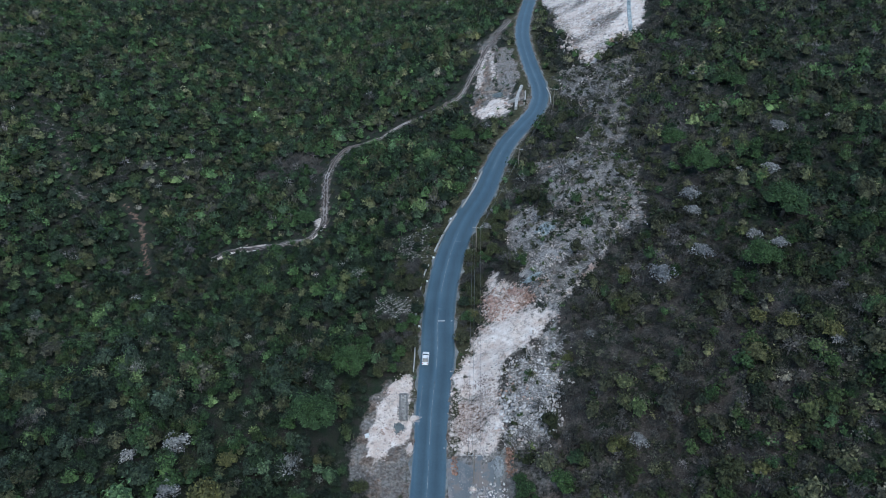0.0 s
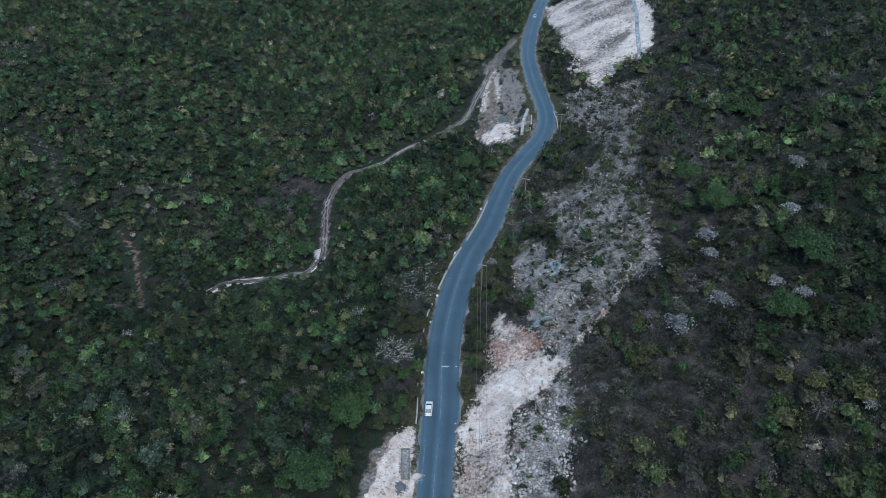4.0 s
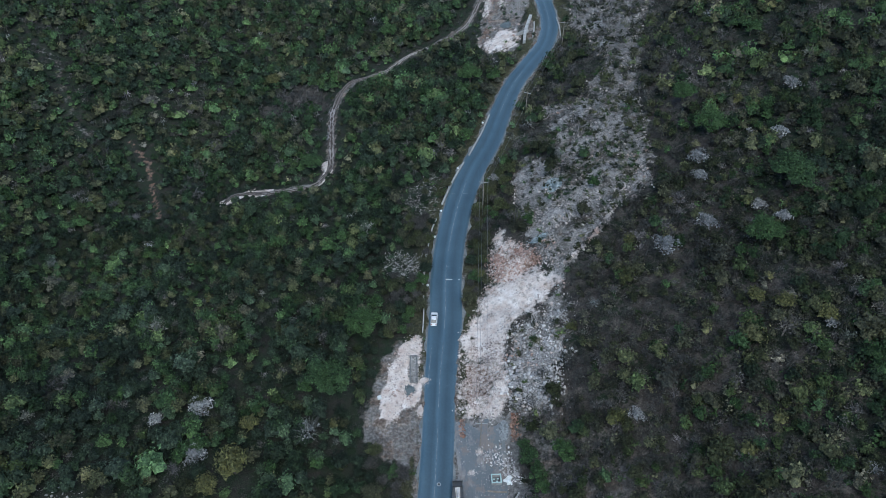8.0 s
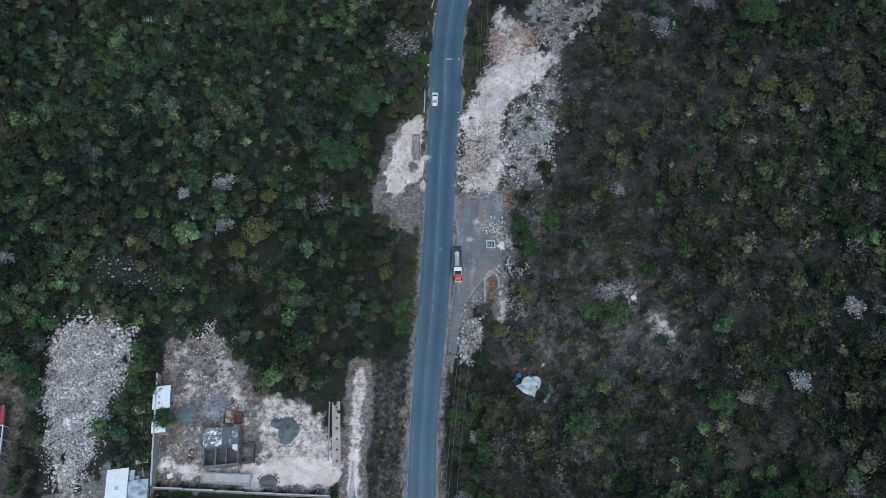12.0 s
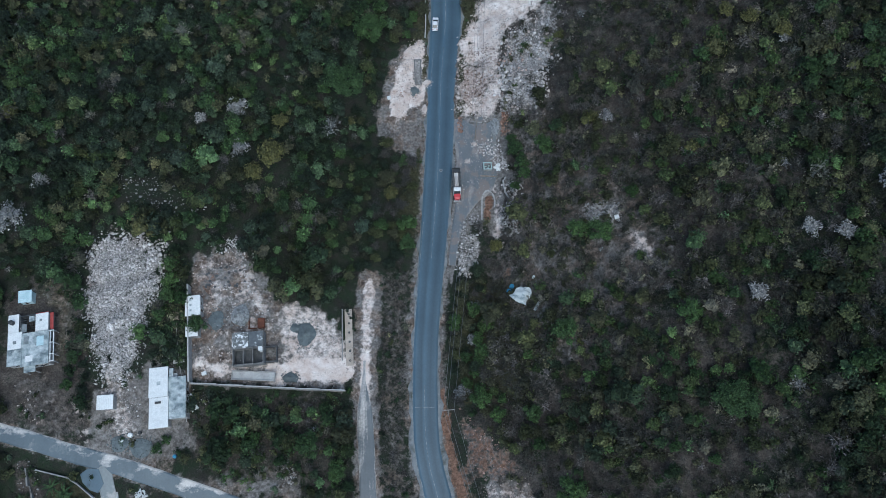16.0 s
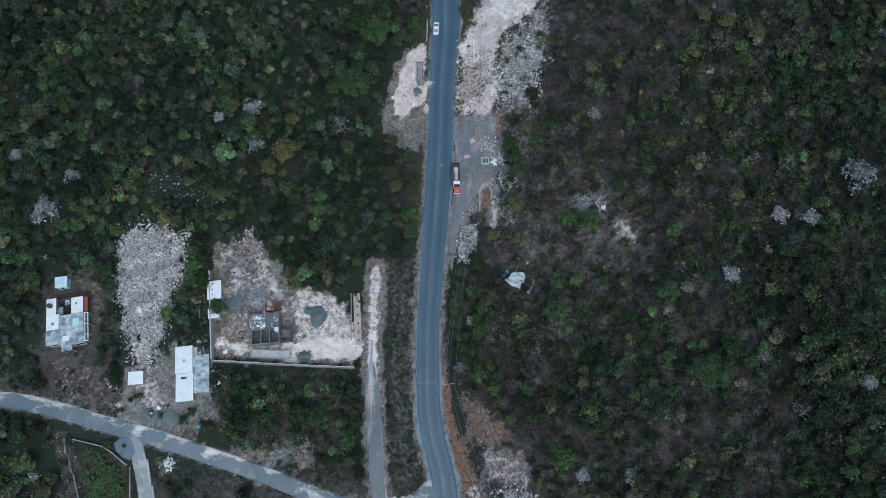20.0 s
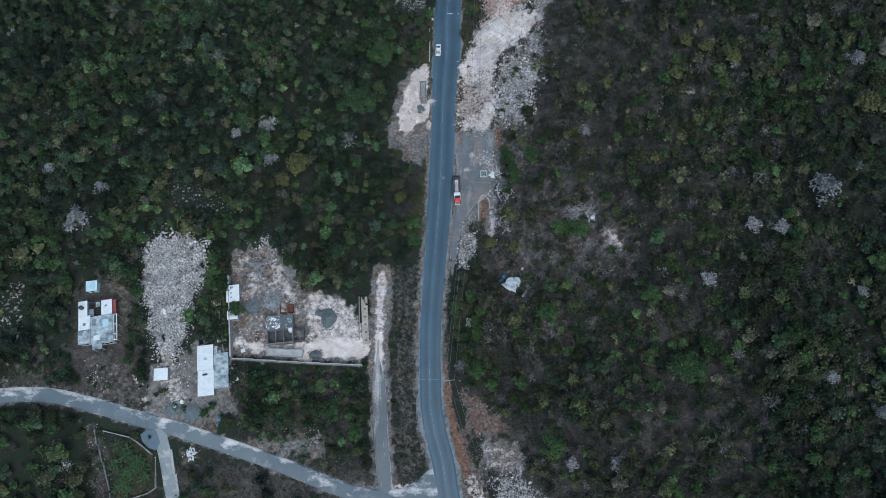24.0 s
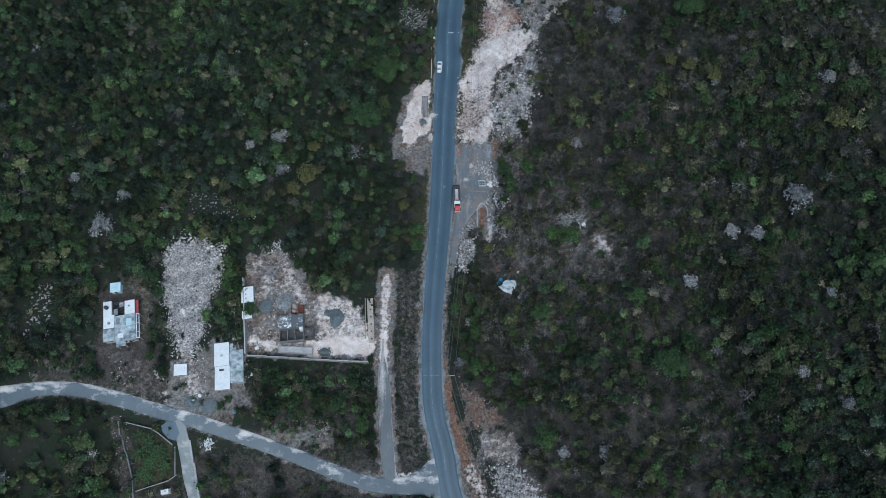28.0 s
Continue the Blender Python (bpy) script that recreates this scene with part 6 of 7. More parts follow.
def truck(m):
    root = empty("tipper_truck", m, "red-nosed tipper truck with a pale load parked beside the road", "truck")
    part("chassis", boxes((-0.42, 0.42, -4.0, 4.3, 0.62, 0.86), (-1.15, 1.15, -4.45, -4.25, 0.5, 0.85)), M_STEEL, root)
    bm = loft(bmesh.new(), [[(-0.85, -4.4, 0.8), (0.85, -4.4, 0.8), (0.78, -4.35, 1.55), (-0.78, -4.35, 1.55)], [(-0.98, -3.9, 0.75), (0.98, -3.9, 0.75), (0.9, -3.9, 1.75), (-0.9, -3.9, 1.75)],
                              [(-1.05, -3.0, 0.75), (1.05, -3.0, 0.75), (0.98, -3.0, 1.9), (-0.98, -3.0, 1.9)]])
    part("bonnet", bm, M_REDPAINT, root, "red bonnet")
    bm = loft(bmesh.new(), [[(-1.12, -3.0, 0.8), (1.12, -3.0, 0.8), (1.1, -3.0, 1.85), (-1.1, -3.0, 1.85)], [(-1.15, -2.6, 0.8), (1.15, -2.6, 0.8), (1.05, -2.6, 2.75), (-1.05, -2.6, 2.75)],
                              [(-1.15, -1.6, 0.8), (1.15, -1.6, 0.8), (1.08, -1.6, 2.8), (-1.08, -1.6, 2.8)]])
    cab = part("cab", bm, M_WHITE, root, "white cab")
    part("cab_roof", boxes((-1.02, 1.02, -2.52, -1.62, 2.8, 2.88), bevel=0.04), M_WHITE, cab, "white cab roof")
    bm = bmesh.new()
    loft(bm, [[(-0.98, -3.03, 1.88), (0.98, -3.03, 1.88), (0.98, -2.99, 1.88), (-0.98, -2.99, 1.88)], [(-0.92, -2.64, 2.72), (0.92, -2.64, 2.72), (0.92, -2.58, 2.72), (-0.92, -2.58, 2.72)]])
    part("windscreen", bm, M_GLASS, cab)
    for x in (-1.17, 1.17):
        part("side_window", boxes((x - 0.015, x + 0.015, -2.5, -1.8, 1.75, 2.45), bevel=0), M_GLASS, cab)
        part("mirror", boxes((x * 1.14 - 0.1, x * 1.14 + 0.1, -3.05, -2.95, 1.9, 2.4)), M_STEEL, cab)
        part("headlight", boxes((x * 0.62 - 0.16, x * 0.62 + 0.16, -4.46, -4.38, 0.95, 1.2)), M_LAMP, root)
        part("fuel_tank", boxes((x * 0.86 - 0.24, x * 0.86 + 0.24, -1.2, 0.0, 0.55, 1.0), bevel=0.1), M_RIM, root)
        wheel(root, x * 0.86, -3.6, 0.5, 0.3)
        for y in (1.9, 3.2):
            wheel(root, x * 0.82, y, 0.5, 0.5)
    bed = part("bed", boxes((-1.2, 1.2, -1.2, 4.2, 1.0, 1.15), (-1.25, -1.13, -1.2, 4.2, 1.15, 2.15), (1.13, 1.25, -1.2, 4.2, 1.15, 2.15), (-1.25, 1.25, -1.32, -1.2, 1.1, 2.5)), M_BED, root)
    part("tailgate", boxes((-1.3, 1.3, 4.2, 4.34, 1.0, 2.25)), M_STEEL, bed)
    part("tail_deck", boxes((-1.1, 1.1, 3.35, 4.15, 1.16, 1.9)), M_STEEL, bed, "dark steel deck at the tail")
    part("side_board", boxes((-1.12, -0.72, -1.15, 3.3, 1.16, 1.45), (0.72, 1.12, -1.15, 3.3, 1.16, 1.45)), M_BED, bed, "dark dusty side boards")
    part("bumper", boxes((-1.0, 1.0, -4.62, -4.47, 0.55, 0.85), bevel=0.04), M_WHITE, root, "white front bumper")
    for y in (-0.6, 0.6, 1.8, 3.0):
        part("rib", boxes((-1.31, -1.25, y - 0.06, y + 0.06, 1.05, 2.15), (1.25, 1.31, y - 0.06, y + 0.06, 1.05, 2.15)), M_STEEL, bed)
    bm = bmesh.new()
    bmesh.ops.create_grid(bm, x_segments=10, y_segments=22, size=1)
    for v in bm.verts:
        x, y = v.co.x, v.co.y
        v.co = (x * (0.52 + 0.12 * abs(y)), 1.1 + y * 2.2, 1.25 + 0.75 * max(0.0, 1 - abs(x) ** 1.3 * 1.2) * (0.85 + 0.15 * math.sin(y * 9)) * max(0.25, 1 - abs(y) ** 3) + random.uniform(-0.04, 0.04))
    part("load", bm, M_PILESTONE, root, "heaped pale stone load")
    bm = bmesh.new()
    rod(bm, (0.95, -1.45, 1.0), (0.95, -1.45, 3.1), 0.07, 0.07, 8)
    part("exhaust", bm, M_RIM, root)
    return root


truck(pose(-0.1, 0.0, height(-0.3, 0) + 0.10, 0, 0, 1.5) @ Matrix.Diagonal((0.86, 1, 1, 1)))


# ---- buildings ----
def at_spot(x, y, turn):
    return pose(x, y, height(x, y), 0, 0, turn)


def opening(parent, u0, u1, v, z0, z1, axis, name="window"):
    """A framed opening let into a wall: frame, sill and pane standing a little proud of it."""
    def span(a0, a1, d0, d1, b0, b1):
        return (a0, a1, v + d0, v + d1, b0, b1) if axis == "u" else (v + d0, v + d1, a0, a1, b0, b1)
    frame = part(name, boxes(span(u0, u1, -0.04, 0.04, z0, z0 + 0.08), span(u0, u1, -0.04, 0.04, z1 - 0.08, z1), span(u0, u0 + 0.08, -0.04, 0.04, z0 + 0.08, z1 - 0.08), span(u1 - 0.08, u1, -0.04, 0.04, z0 + 0.08, z1 - 0.08), bevel=0), M_DIRTPALE, parent)
    part("pane", boxes(span(u0 + 0.08, u1 - 0.08, -0.015, 0.015, z0 + 0.08, z1 - 0.08), bevel=0), M_GLASS, frame)
    if name == "window":
        part("sill", boxes(span(u0 - 0.08, u1 + 0.08, -0.1, 0.1, z0 - 0.07, z0), bevel=0.01), M_DIRTPALE, frame)


def shell(parent, u0, u1, v0, v1, high, thick=0.18, wall=None, skirt=-0.6):
    """Four block walls round a room, each one a part."""
    wall = wall or M_BLOCK
    for row in ((u0, u1, v0, v0 + thick), (u0, u1, v1 - thick, v1), (u0, u0 + thick, v0 + thick, v1 - thick), (u1 - thick, u1, v0 + thick, v1 - thick)):
        part("wall", boxes((*row, skirt, high)), wall, parent)


def roofed(parent, u0, u1, v0, v1, high, material, over=0.25, thick=0.16, label="", name="roof"):
    return part(name, boxes((u0 - over, u1 + over, v0 - over, v1 + over, high, high + thick), bevel=0.03), material, parent, label)


M_SLABGREY = surface("old_sheet", (0.13, 0.155, 0.165), (0.27, 0.30, 0.31), 0.9, 6, 0.8, 0.2)


def house_west():
    root = empty("unfinished_house", at_spot(-102.4, -49.3, 9.5), "unfinished concrete house with white and grey flat roofs", "house")
    shell(root, 0, 2.2, 8.5, 12.6, 3.0)
    roofed(root, 0, 2.2, 8.5, 12.6, 3.0, M_WHITE, 0.1, label="white painted roof slab")
    shell(root, 2.35, 5.9, 7.8, 12.3, 2.7, wall=M_DARK)
    part("floor", boxes((2.5, 5.75, 7.95, 12.15, -0.5, 0.1)), M_DARK, root, "dark floor of the roofless room")
    for n in range(7):
        bm = bmesh.new()
        rod(bm, (2.5, 8.3 + 0.55 * n, 2.6), (5.8, 8.2 + 0.58 * n, 2.62 + 0.05 * (n % 2)), 0.05, 0.05, 5)
        part("rafter", bm, M_STEEL, root)
    part("sheet", boxes((4.4, 5.6, 10.6, 11.9, 2.68, 2.72)), M_SLAB, root, "loose grey roof sheet")
    shell(root, 6.1, 8.8, 8.0, 12.0, 2.9)
    roofed(root, 6.1, 8.8, 8.0, 12.0, 2.9, M_WHITE, 0.1, label="white painted roof slab")
    part("awning", boxes((8.95, 9.75, 8.1, 12.1, 2.3, 2.38), bevel=0.02), M_RED, root, "dark red sheet awning")
    for v in (8.2, 12.0):
        part("post", boxes((9.6, 9.7, v - 0.05, v + 0.05, -0.5, 2.3)), M_STEEL, root)
    shell(root, 0.1, 3.0, 4.6, 8.2, 3.1)
    roofed(root, 0.1, 3.0, 4.6, 8.2, 3.1, M_WHITE, 0.15, label="white painted roof slab")
    shell(root, -0.2, 3.1, 0.9, 4.4, 2.6)
    roofed(root, -0.2, 3.1, 0.9, 4.4, 2.6, M_SLAB, 0.2, label="weathered grey roof slab")
    shell(root, 3.2, 8.9, 0.2, 7.6, 3.0)
    big = roofed(root, 3.2, 8.9, 0.2, 7.6, 3.0, M_SLAB, 0.2, label="large weathered grey roof slab")
    part("kerb", boxes((3.0, 9.1, 7.6, 7.8, 3.16, 3.32), (3.0, 3.2, 0.0, 7.6, 3.16, 3.30)), M_SLAB, big)
    part("canopy", boxes((3.4, 6.0, -1.3, 0.2, 2.5, 2.64), bevel=0.02), M_SLAB, root, "grey porch slab")
    for u in (3.5, 5.8):
        part("post", boxes((u, u + 0.2, -1.25, -1.05, -0.6, 2.5)), M_BLOCK, root)
    for u in (9.2, 9.95):
        part("beam", boxes((u, u + 0.18, 0.3, 7.7, 2.7, 2.9)), M_WHITE, root, "pale concrete beam")
    for v in (0.3, 2.0, 4.7, 7.5):
        part("beam", boxes((9.1, 10.15, v, v + 0.18, 2.9, 3.05)), M_WHITE, root, "pale concrete beam")
        part("post", boxes((9.95, 10.13, v, v + 0.2, -0.6, 2.7)), M_BLOCK, root)
    part("roof_patch", boxes((4.0, 5.6, 1.0, 2.4, 3.165, 3.19), bevel=0.005), M_WHITE, big, "pale cement patch")
    part("roof_patch", boxes((6.4, 8.0, 4.4, 6.6, 3.165, 3.19), bevel=0.005), M_TEAL, big, "bluish cement patch")
    part("roof_patch", boxes((3.5, 4.6, 5.2, 7.0, 3.165, 3.19), bevel=0.005), M_SLABGREY, big, "dark damp patch")
    part("hatch", boxes((1.2, 1.9, 5.6, 6.3, 3.26, 3.42), bevel=0.02), M_SLABGREY, root, "grey roof hatch")
    part("hatch", boxes((7.0, 7.5, 10.2, 10.7, 3.06, 3.2), bevel=0.02), M_SLABGREY, root, "grey roof hatch")
    part("door_leaf", boxes((2.7, 3.9, 8.2, 10.2, 2.70, 2.76), bevel=0.01), M_SLABGREY, root, "old grey sheet lying on the rafters")
    part("red_edge", boxes((6.0, 8.9, 12.02, 12.3, 2.7, 2.95), bevel=0.01), M_RED, root, "red painted roof edge")
    for u in (5.0, 7.4):
        opening(root, u, u + 1.2, 0.2, 1.0, 2.2, "u")
    opening(root, 1.0, 2.1, 0.9, 0.9, 2.1, "u")
    opening(root, 6.4, 7.3, 0.2, 0.0, 2.1, "u", "door")
    opening(root, 2.2, 3.2, 8.9, 1.0, 2.1, "v")
    opening(root, 5.0, 6.2, 8.9, 1.0, 2.1, "v")
    return root


def water_tank(x, y, z, r, h, material, label):
    root = empty("water_tank", pose(x, y, z), label, "tank")
    bm = bmesh.new()
    rod(bm, (0, 0, 0), (0, 0, h * 0.85), r, r, 18)
    rod(bm, (0, 0, h * 0.85), (0, 0, h), r, r * 0.45, 18)
    part("body", bm, material, root)
    bm = bmesh.new()
    rod(bm, (0, 0, h), (0, 0, h + 0.08), r * 0.35, r * 0.35, 14)
    part("lid", bm, M_STEEL, root)


def house_east():
    root = empty("white_roofed_house", at_spot(-70.0, -62.3, 6.3), "long house with a bright white roof and a lower grey slab", "house")
    shell(root, 0.3, 4.2, 0.2, 13.2, 3.1)
    roofed(root, 0.3, 4.2, 6.9, 13.3, 3.1, M_WHITE, 0.2, label="bright white painted roof")
    roofed(root, 0.5, 4.3, 0.1, 6.4, 3.0, M_WHITE, 0.25, label="bright white painted roof")
    part("vent", boxes((1.6, 2.9, 5.2, 5.7, 3.2, 3.45), bevel=0.04), M_STEEL, root, "dark roof vent")
    part("vent", boxes((1.9, 2.7, 9.4, 10.2, 3.25, 3.3), bevel=0.01), M_SLAB, root)
    shell(root, 4.45, 8.2, 1.7, 10.8, 2.7)
    low = roofed(root, 4.45, 8.2, 1.7, 10.8, 2.7, M_SLAB, 0.15, label="weathered grey roof slab")
    part("kerb", boxes((4.3, 8.35, 10.8, 10.95, 2.86, 3.0), (8.2, 8.35, 1.6, 10.8, 2.86, 3.0)), M_SLAB, low)
    roofed(root, 4.45, 5.3, 10.95, 13.0, 2.5, M_SLAB, 0.1, label="small grey roof slab")
    part("wall", boxes((4.45, 5.3, 12.8, 13.0, -0.6, 2.5)), M_BLOCK, root)
    for v in (2.6, 5.4, 8.2):
        opening(root, v, v + 1.1, 8.2, 1.0, 2.1, "v")
    opening(root, 6.9, 7.8, 8.2, 0, 2.05, "v", "door")
    for u in (1.2, 2.8):
        opening(root, u, u + 1.0, 0.2, 1.0, 2.1, "u")
    for v in (2.0, 5.0, 8.5, 11.0):
        opening(root, v, v + 1.1, 0.3, 1.0, 2.1, "v")
    return root


def small_shed(x, y, turn, w, d, h, roof, wall, label, name="shed"):
    root = empty(name, at_spot(x, y, turn), label, "shed")
    shell(root, 0, w, 0, d, h, 0.1, wall)
    bm = bmesh.new()
    box(bm, -0.2, w + 0.2, -0.2, d + 0.2, h + 0.08, h + 0.14, 0.01)
    for v in bm.verts:
        v.co.z += 0.25 * (v.co.y / d)
    top = part("roof", bm, roof, root)
    n = max(4, int(w / 0.35))
    for k in range(n):
        bm = bmesh.new()
        x0 = -0.15 + (w + 0.3) * (k + 0.5) / n
        rod(bm, (x0, -0.2, h + 0.12), (x0, d + 0.2, h + 0.12 + 0.25 * (d + 0.4) / d), 0.035, 0.035, 5)
        part("rib", bm, roof, top)
    opening(root, w * 0.3, w * 0.3 + 0.8, 0.0, 0.0, min(1.9, h - 0.1), "u", "door")
    return root


house_west()
house_east()
water_tank(-103.2, -38.6, height(-103, -44) + 3.15, 0.55, 1.1, M_STEEL, "black water tank on the white roof")
small_shed(-81.6, -58.0, 4, 3.3, 2.8, 2.2, M_WHITE, M_BLOCK, "small shed with a bright white sloping roof")
small_shed(-103.4, -33.3, 6, 2.7, 2.5, 2.0, M_TEAL, M_TEAL, "little teal sheet-metal hut on the bare yard", "hut")


# ---- the building yard ----
def wall_run(name, pts, high, thick, material, label, cap=True, sink=0.5):
    """A free-standing wall along corners, with a coping and a pier at each end of every run."""
    root = empty(name, pose(0, 0, 0), label, "wall")
    for (x0, y0), (x1, y1) in zip(pts[:-1], pts[1:]):
        n = max(1, int(math.hypot(x1 - x0, y1 - y0) / 5))
        for k in range(n):
            ax, ay = x0 + (x1 - x0) * k / n, y0 + (y1 - y0) * k / n
            bx, by = x0 + (x1 - x0) * (k + 1) / n, y0 + (y1 - y0) * (k + 1) / n
            long, a = math.hypot(bx - ax, by - ay), math.degrees(math.atan2(by - ay, bx - ax))
            z = height((ax + bx) / 2, (ay + by) / 2)
            m = pose(ax, ay, z, 0, 0, a)
            panel = part("panel", boxes((0.15, long - 0.003, -thick / 2, thick / 2, -sink, high)), material, root, at=m)
            part("pier", boxes((-0.15, 0.15, -thick / 2 - 0.05, thick / 2 + 0.05, -sink, high + 0.1)), material, root, at=m)
            if cap:
                part("coping", boxes((0.15, long - 0.15, -thick / 2 - 0.04, thick / 2 + 0.04, high, high + 0.07)), M_DIRTPALE, panel)
    return root


wall_run("yard_wall", [(-64.9, -28.9), (-62.2, -51.9)], 2.5, 0.25, M_BLOCK, "tall grey concrete block wall round the building yard")
wall_run("yard_wall", [(-62.0, -52.1), (-44.0, -52.8), (-27.0, -53.4)], 2.3, 0.2, M_BLOCK, "long grey concrete block wall round the building yard")
wall_run("low_wall", [(-28.7, -33.6), (-28.2, -46)], 0.9, 0.2, M_BLOCK, "low concrete wall beside the pale lane", False)
wall_run("garden_wall", [(-95.2, -70.6), (-88.0, -72.3), (-85.9, -73.5), (-81.7, -76.6)], 0.9, 0.25, M_BLOCK, "grey concrete wall round the banana garden", False)
wall_run("garden_wall", [(-81.0, -77.4), (-80.1, -84.9), (-82.2, -86.4), (-90.6, -89.1)], 0.6, 0.15, M_BLOCK, "low grey concrete wall round the banana garden", False)
wall_run("drive_wall", [(-76.9, -75.6), (-75.3, -81.7), (-72.8, -91.0)], 0.6, 0.45, M_DIRTPALE, "pale stone kerb wall along the driveway")
wall_run("trench_wall", [(-97.4, -70.4), (-96.4, -74), (-94.7, -78.6), (-91.7, -86.2), (-90.6, -92)], 0.8, 0.35, M_OLDBLOCK, "dark grey concrete drain wall beside the garden", False)


M_SLABDARK = surface("stained_slab", (0.075, 0.085, 0.095), (0.15, 0.165, 0.175), 0.6, 5, 0.9, 0.2, stain=(0.42, 0.45, 0.46), stain_at=(0.56, 0.62), stain_scale=1.1)


def ruin():
    root = empty("unfinished_building", at_spot(-53.0, -48.0, 5), "unfinished concrete block building with half a roof slab", "building")
    for row in ((0, 7.2, 0, 0.2, 2.0), (0, 0.2, 0.2, 7.6, 2.3), (7.0, 7.2, 0.2, 7.6, 2.3), (0.2, 7.0, 7.4, 7.6, 2.3), (0.2, 7.0, 3.8, 4.0, 2.3), (2.3, 2.5, 0.2, 3.8, 1.9), (3.6, 3.8, 4.0, 7.4, 2.2), (4.4, 4.6, 0.2, 3.8, 1.5)):
        part("wall", boxes((*row[:4], -0.6, row[4])), M_OLDBLOCK, root)
    part("floor", boxes((0.2, 7.0, 0.2, 3.8, -0.5, 0.12)), M_DARK, root, "dark screed floor")
    part("floor", boxes((0.2, 7.0, 4.0, 7.4, -0.5, 0.12)), M_DARK, root)
    part("roof", boxes((-0.1, 3.7, 3.9, 7.7, 2.32, 2.46)), surface("patched_slab", (0.10, 0.11, 0.115), (0.2, 0.21, 0.21), 0.6, 5, 0.9, 0.2, stain=(0.68, 0.70, 0.70), stain_at=(0.52, 0.56), stain_scale=1.5), root, "dark roof slab with white patches")
    part("beam", boxes((3.9, 7.1, 6.9, 7.1, 2.3, 2.45), (3.9, 7.1, 4.9, 5.1, 2.3, 2.45)), M_OLDBLOCK, root)
    part("slab", boxes((3.8, 7.1, 4.0, 7.6, 2.46, 2.56), bevel=0.01), M_SLABDARK, root, "dark stained roof slab")
    part("block_stack", boxes((6.0, 7.0, 3.0, 3.9, 0.12, 2.5)), M_WHITE, root, "white painted block stack")
    part("wall", boxes((7.2, 10.0, 0.4, 0.6, -0.6, 0.8), (7.2, 10.0, 4.0, 4.2, -0.6, 0.7), (9.8, 10.0, 0.6, 4.0, -0.6, 0.6)), M_DARK, root)
    for u, v in ((0.1, 0.1), (7.1, 0.1), (0.1, 3.9), (7.1, 3.9), (0.1, 7.5), (7.1, 7.5)):
        part("column", boxes((u - 0.16, u + 0.16, v - 0.16, v + 0.16, -0.6, 2.75)), M_OLDBLOCK, root)
    return root


ruin()
annex = empty("white_annex", at_spot(-64.0, -41.5, 6.6), "narrow outbuilding with a white roof against the yard wall", "outbuilding")
shell(annex, 0.1, 3.4, 5.0, 9.6, 2.4, 0.15)
roofed(annex, 0.1, 3.4, 5.0, 9.6, 2.4, M_WHITE, 0.15, label="white roof")
shell(annex, 0.1, 2.8, 0.0, 2.3, 2.2, 0.15)
roofed(annex, 0.1, 2.8, 0.0, 2.3, 2.2, M_WHITE, 0.1, label="white roof")
for v in (5.9, 7.2, 8.5):
    part("roof_light", boxes((1.0, 1.5, v, v + 0.5, 2.56, 2.62), bevel=0.01), M_SLAB, annex)
opening(annex, 5.8, 6.7, 3.4, 0.0, 1.95, "v", "door")
opening(annex, 7.4, 8.4, 3.4, 0.9, 1.9, "v")

wall_run("kerb_wall", [(12.7, 1.9), (12.1, 0.9), (12.4, -2.2), (13.5, -4.7)], 0.35, 0.3, M_DIRTPALE, "low pale curved wall at the edge of the lay-by", False)
foot = empty("footing", at_spot(-53.6, -50.9, -2.6), "long pale concrete strip footing in the yard", "foundation")
part("slab", boxes((0, 10.2, 0.0, 2.2, -0.4, 0.16)), M_DIRTPALE, foot)
part("kerb", boxes((0, 10.2, 1.95, 2.2, 0.165, 0.42), (0, 10.2, 0, 0.25, 0.165, 0.42), (0, 0.25, 0.25, 1.95, 0.165, 0.42), (9.95, 10.2, 0.25, 1.95, 0.165, 0.42)), M_BLOCK, foot)
rust = empty("rusty_container", at_spot(-48.3, -38.6, 3), "rusty red-brown metal bin in the yard", "container")
part("body", boxes((0, 1.5, 0, 2.3, 0, 1.1)), M_RUST, rust)
part("rim", boxes((-0.06, 1.56, -0.06, 0.06, 1.1, 1.2), (-0.06, 1.56, 2.24, 2.36, 1.1, 1.2), (-0.06, 0.06, 0.06, 2.24, 1.1, 1.2), (1.44, 1.56, 0.06, 2.24, 1.1, 1.2)), M_RUST, rust)
bay = empty("brick_bay", at_spot(-50.6, -38.8, 3), "low rusty brick bay in the yard", "bay")
part("wall", boxes((0, 0.2, 0, 2.0, -0.2, 0.6), (0.2, 1.8, 0, 0.2, -0.2, 0.5)), M_RUST, bay)


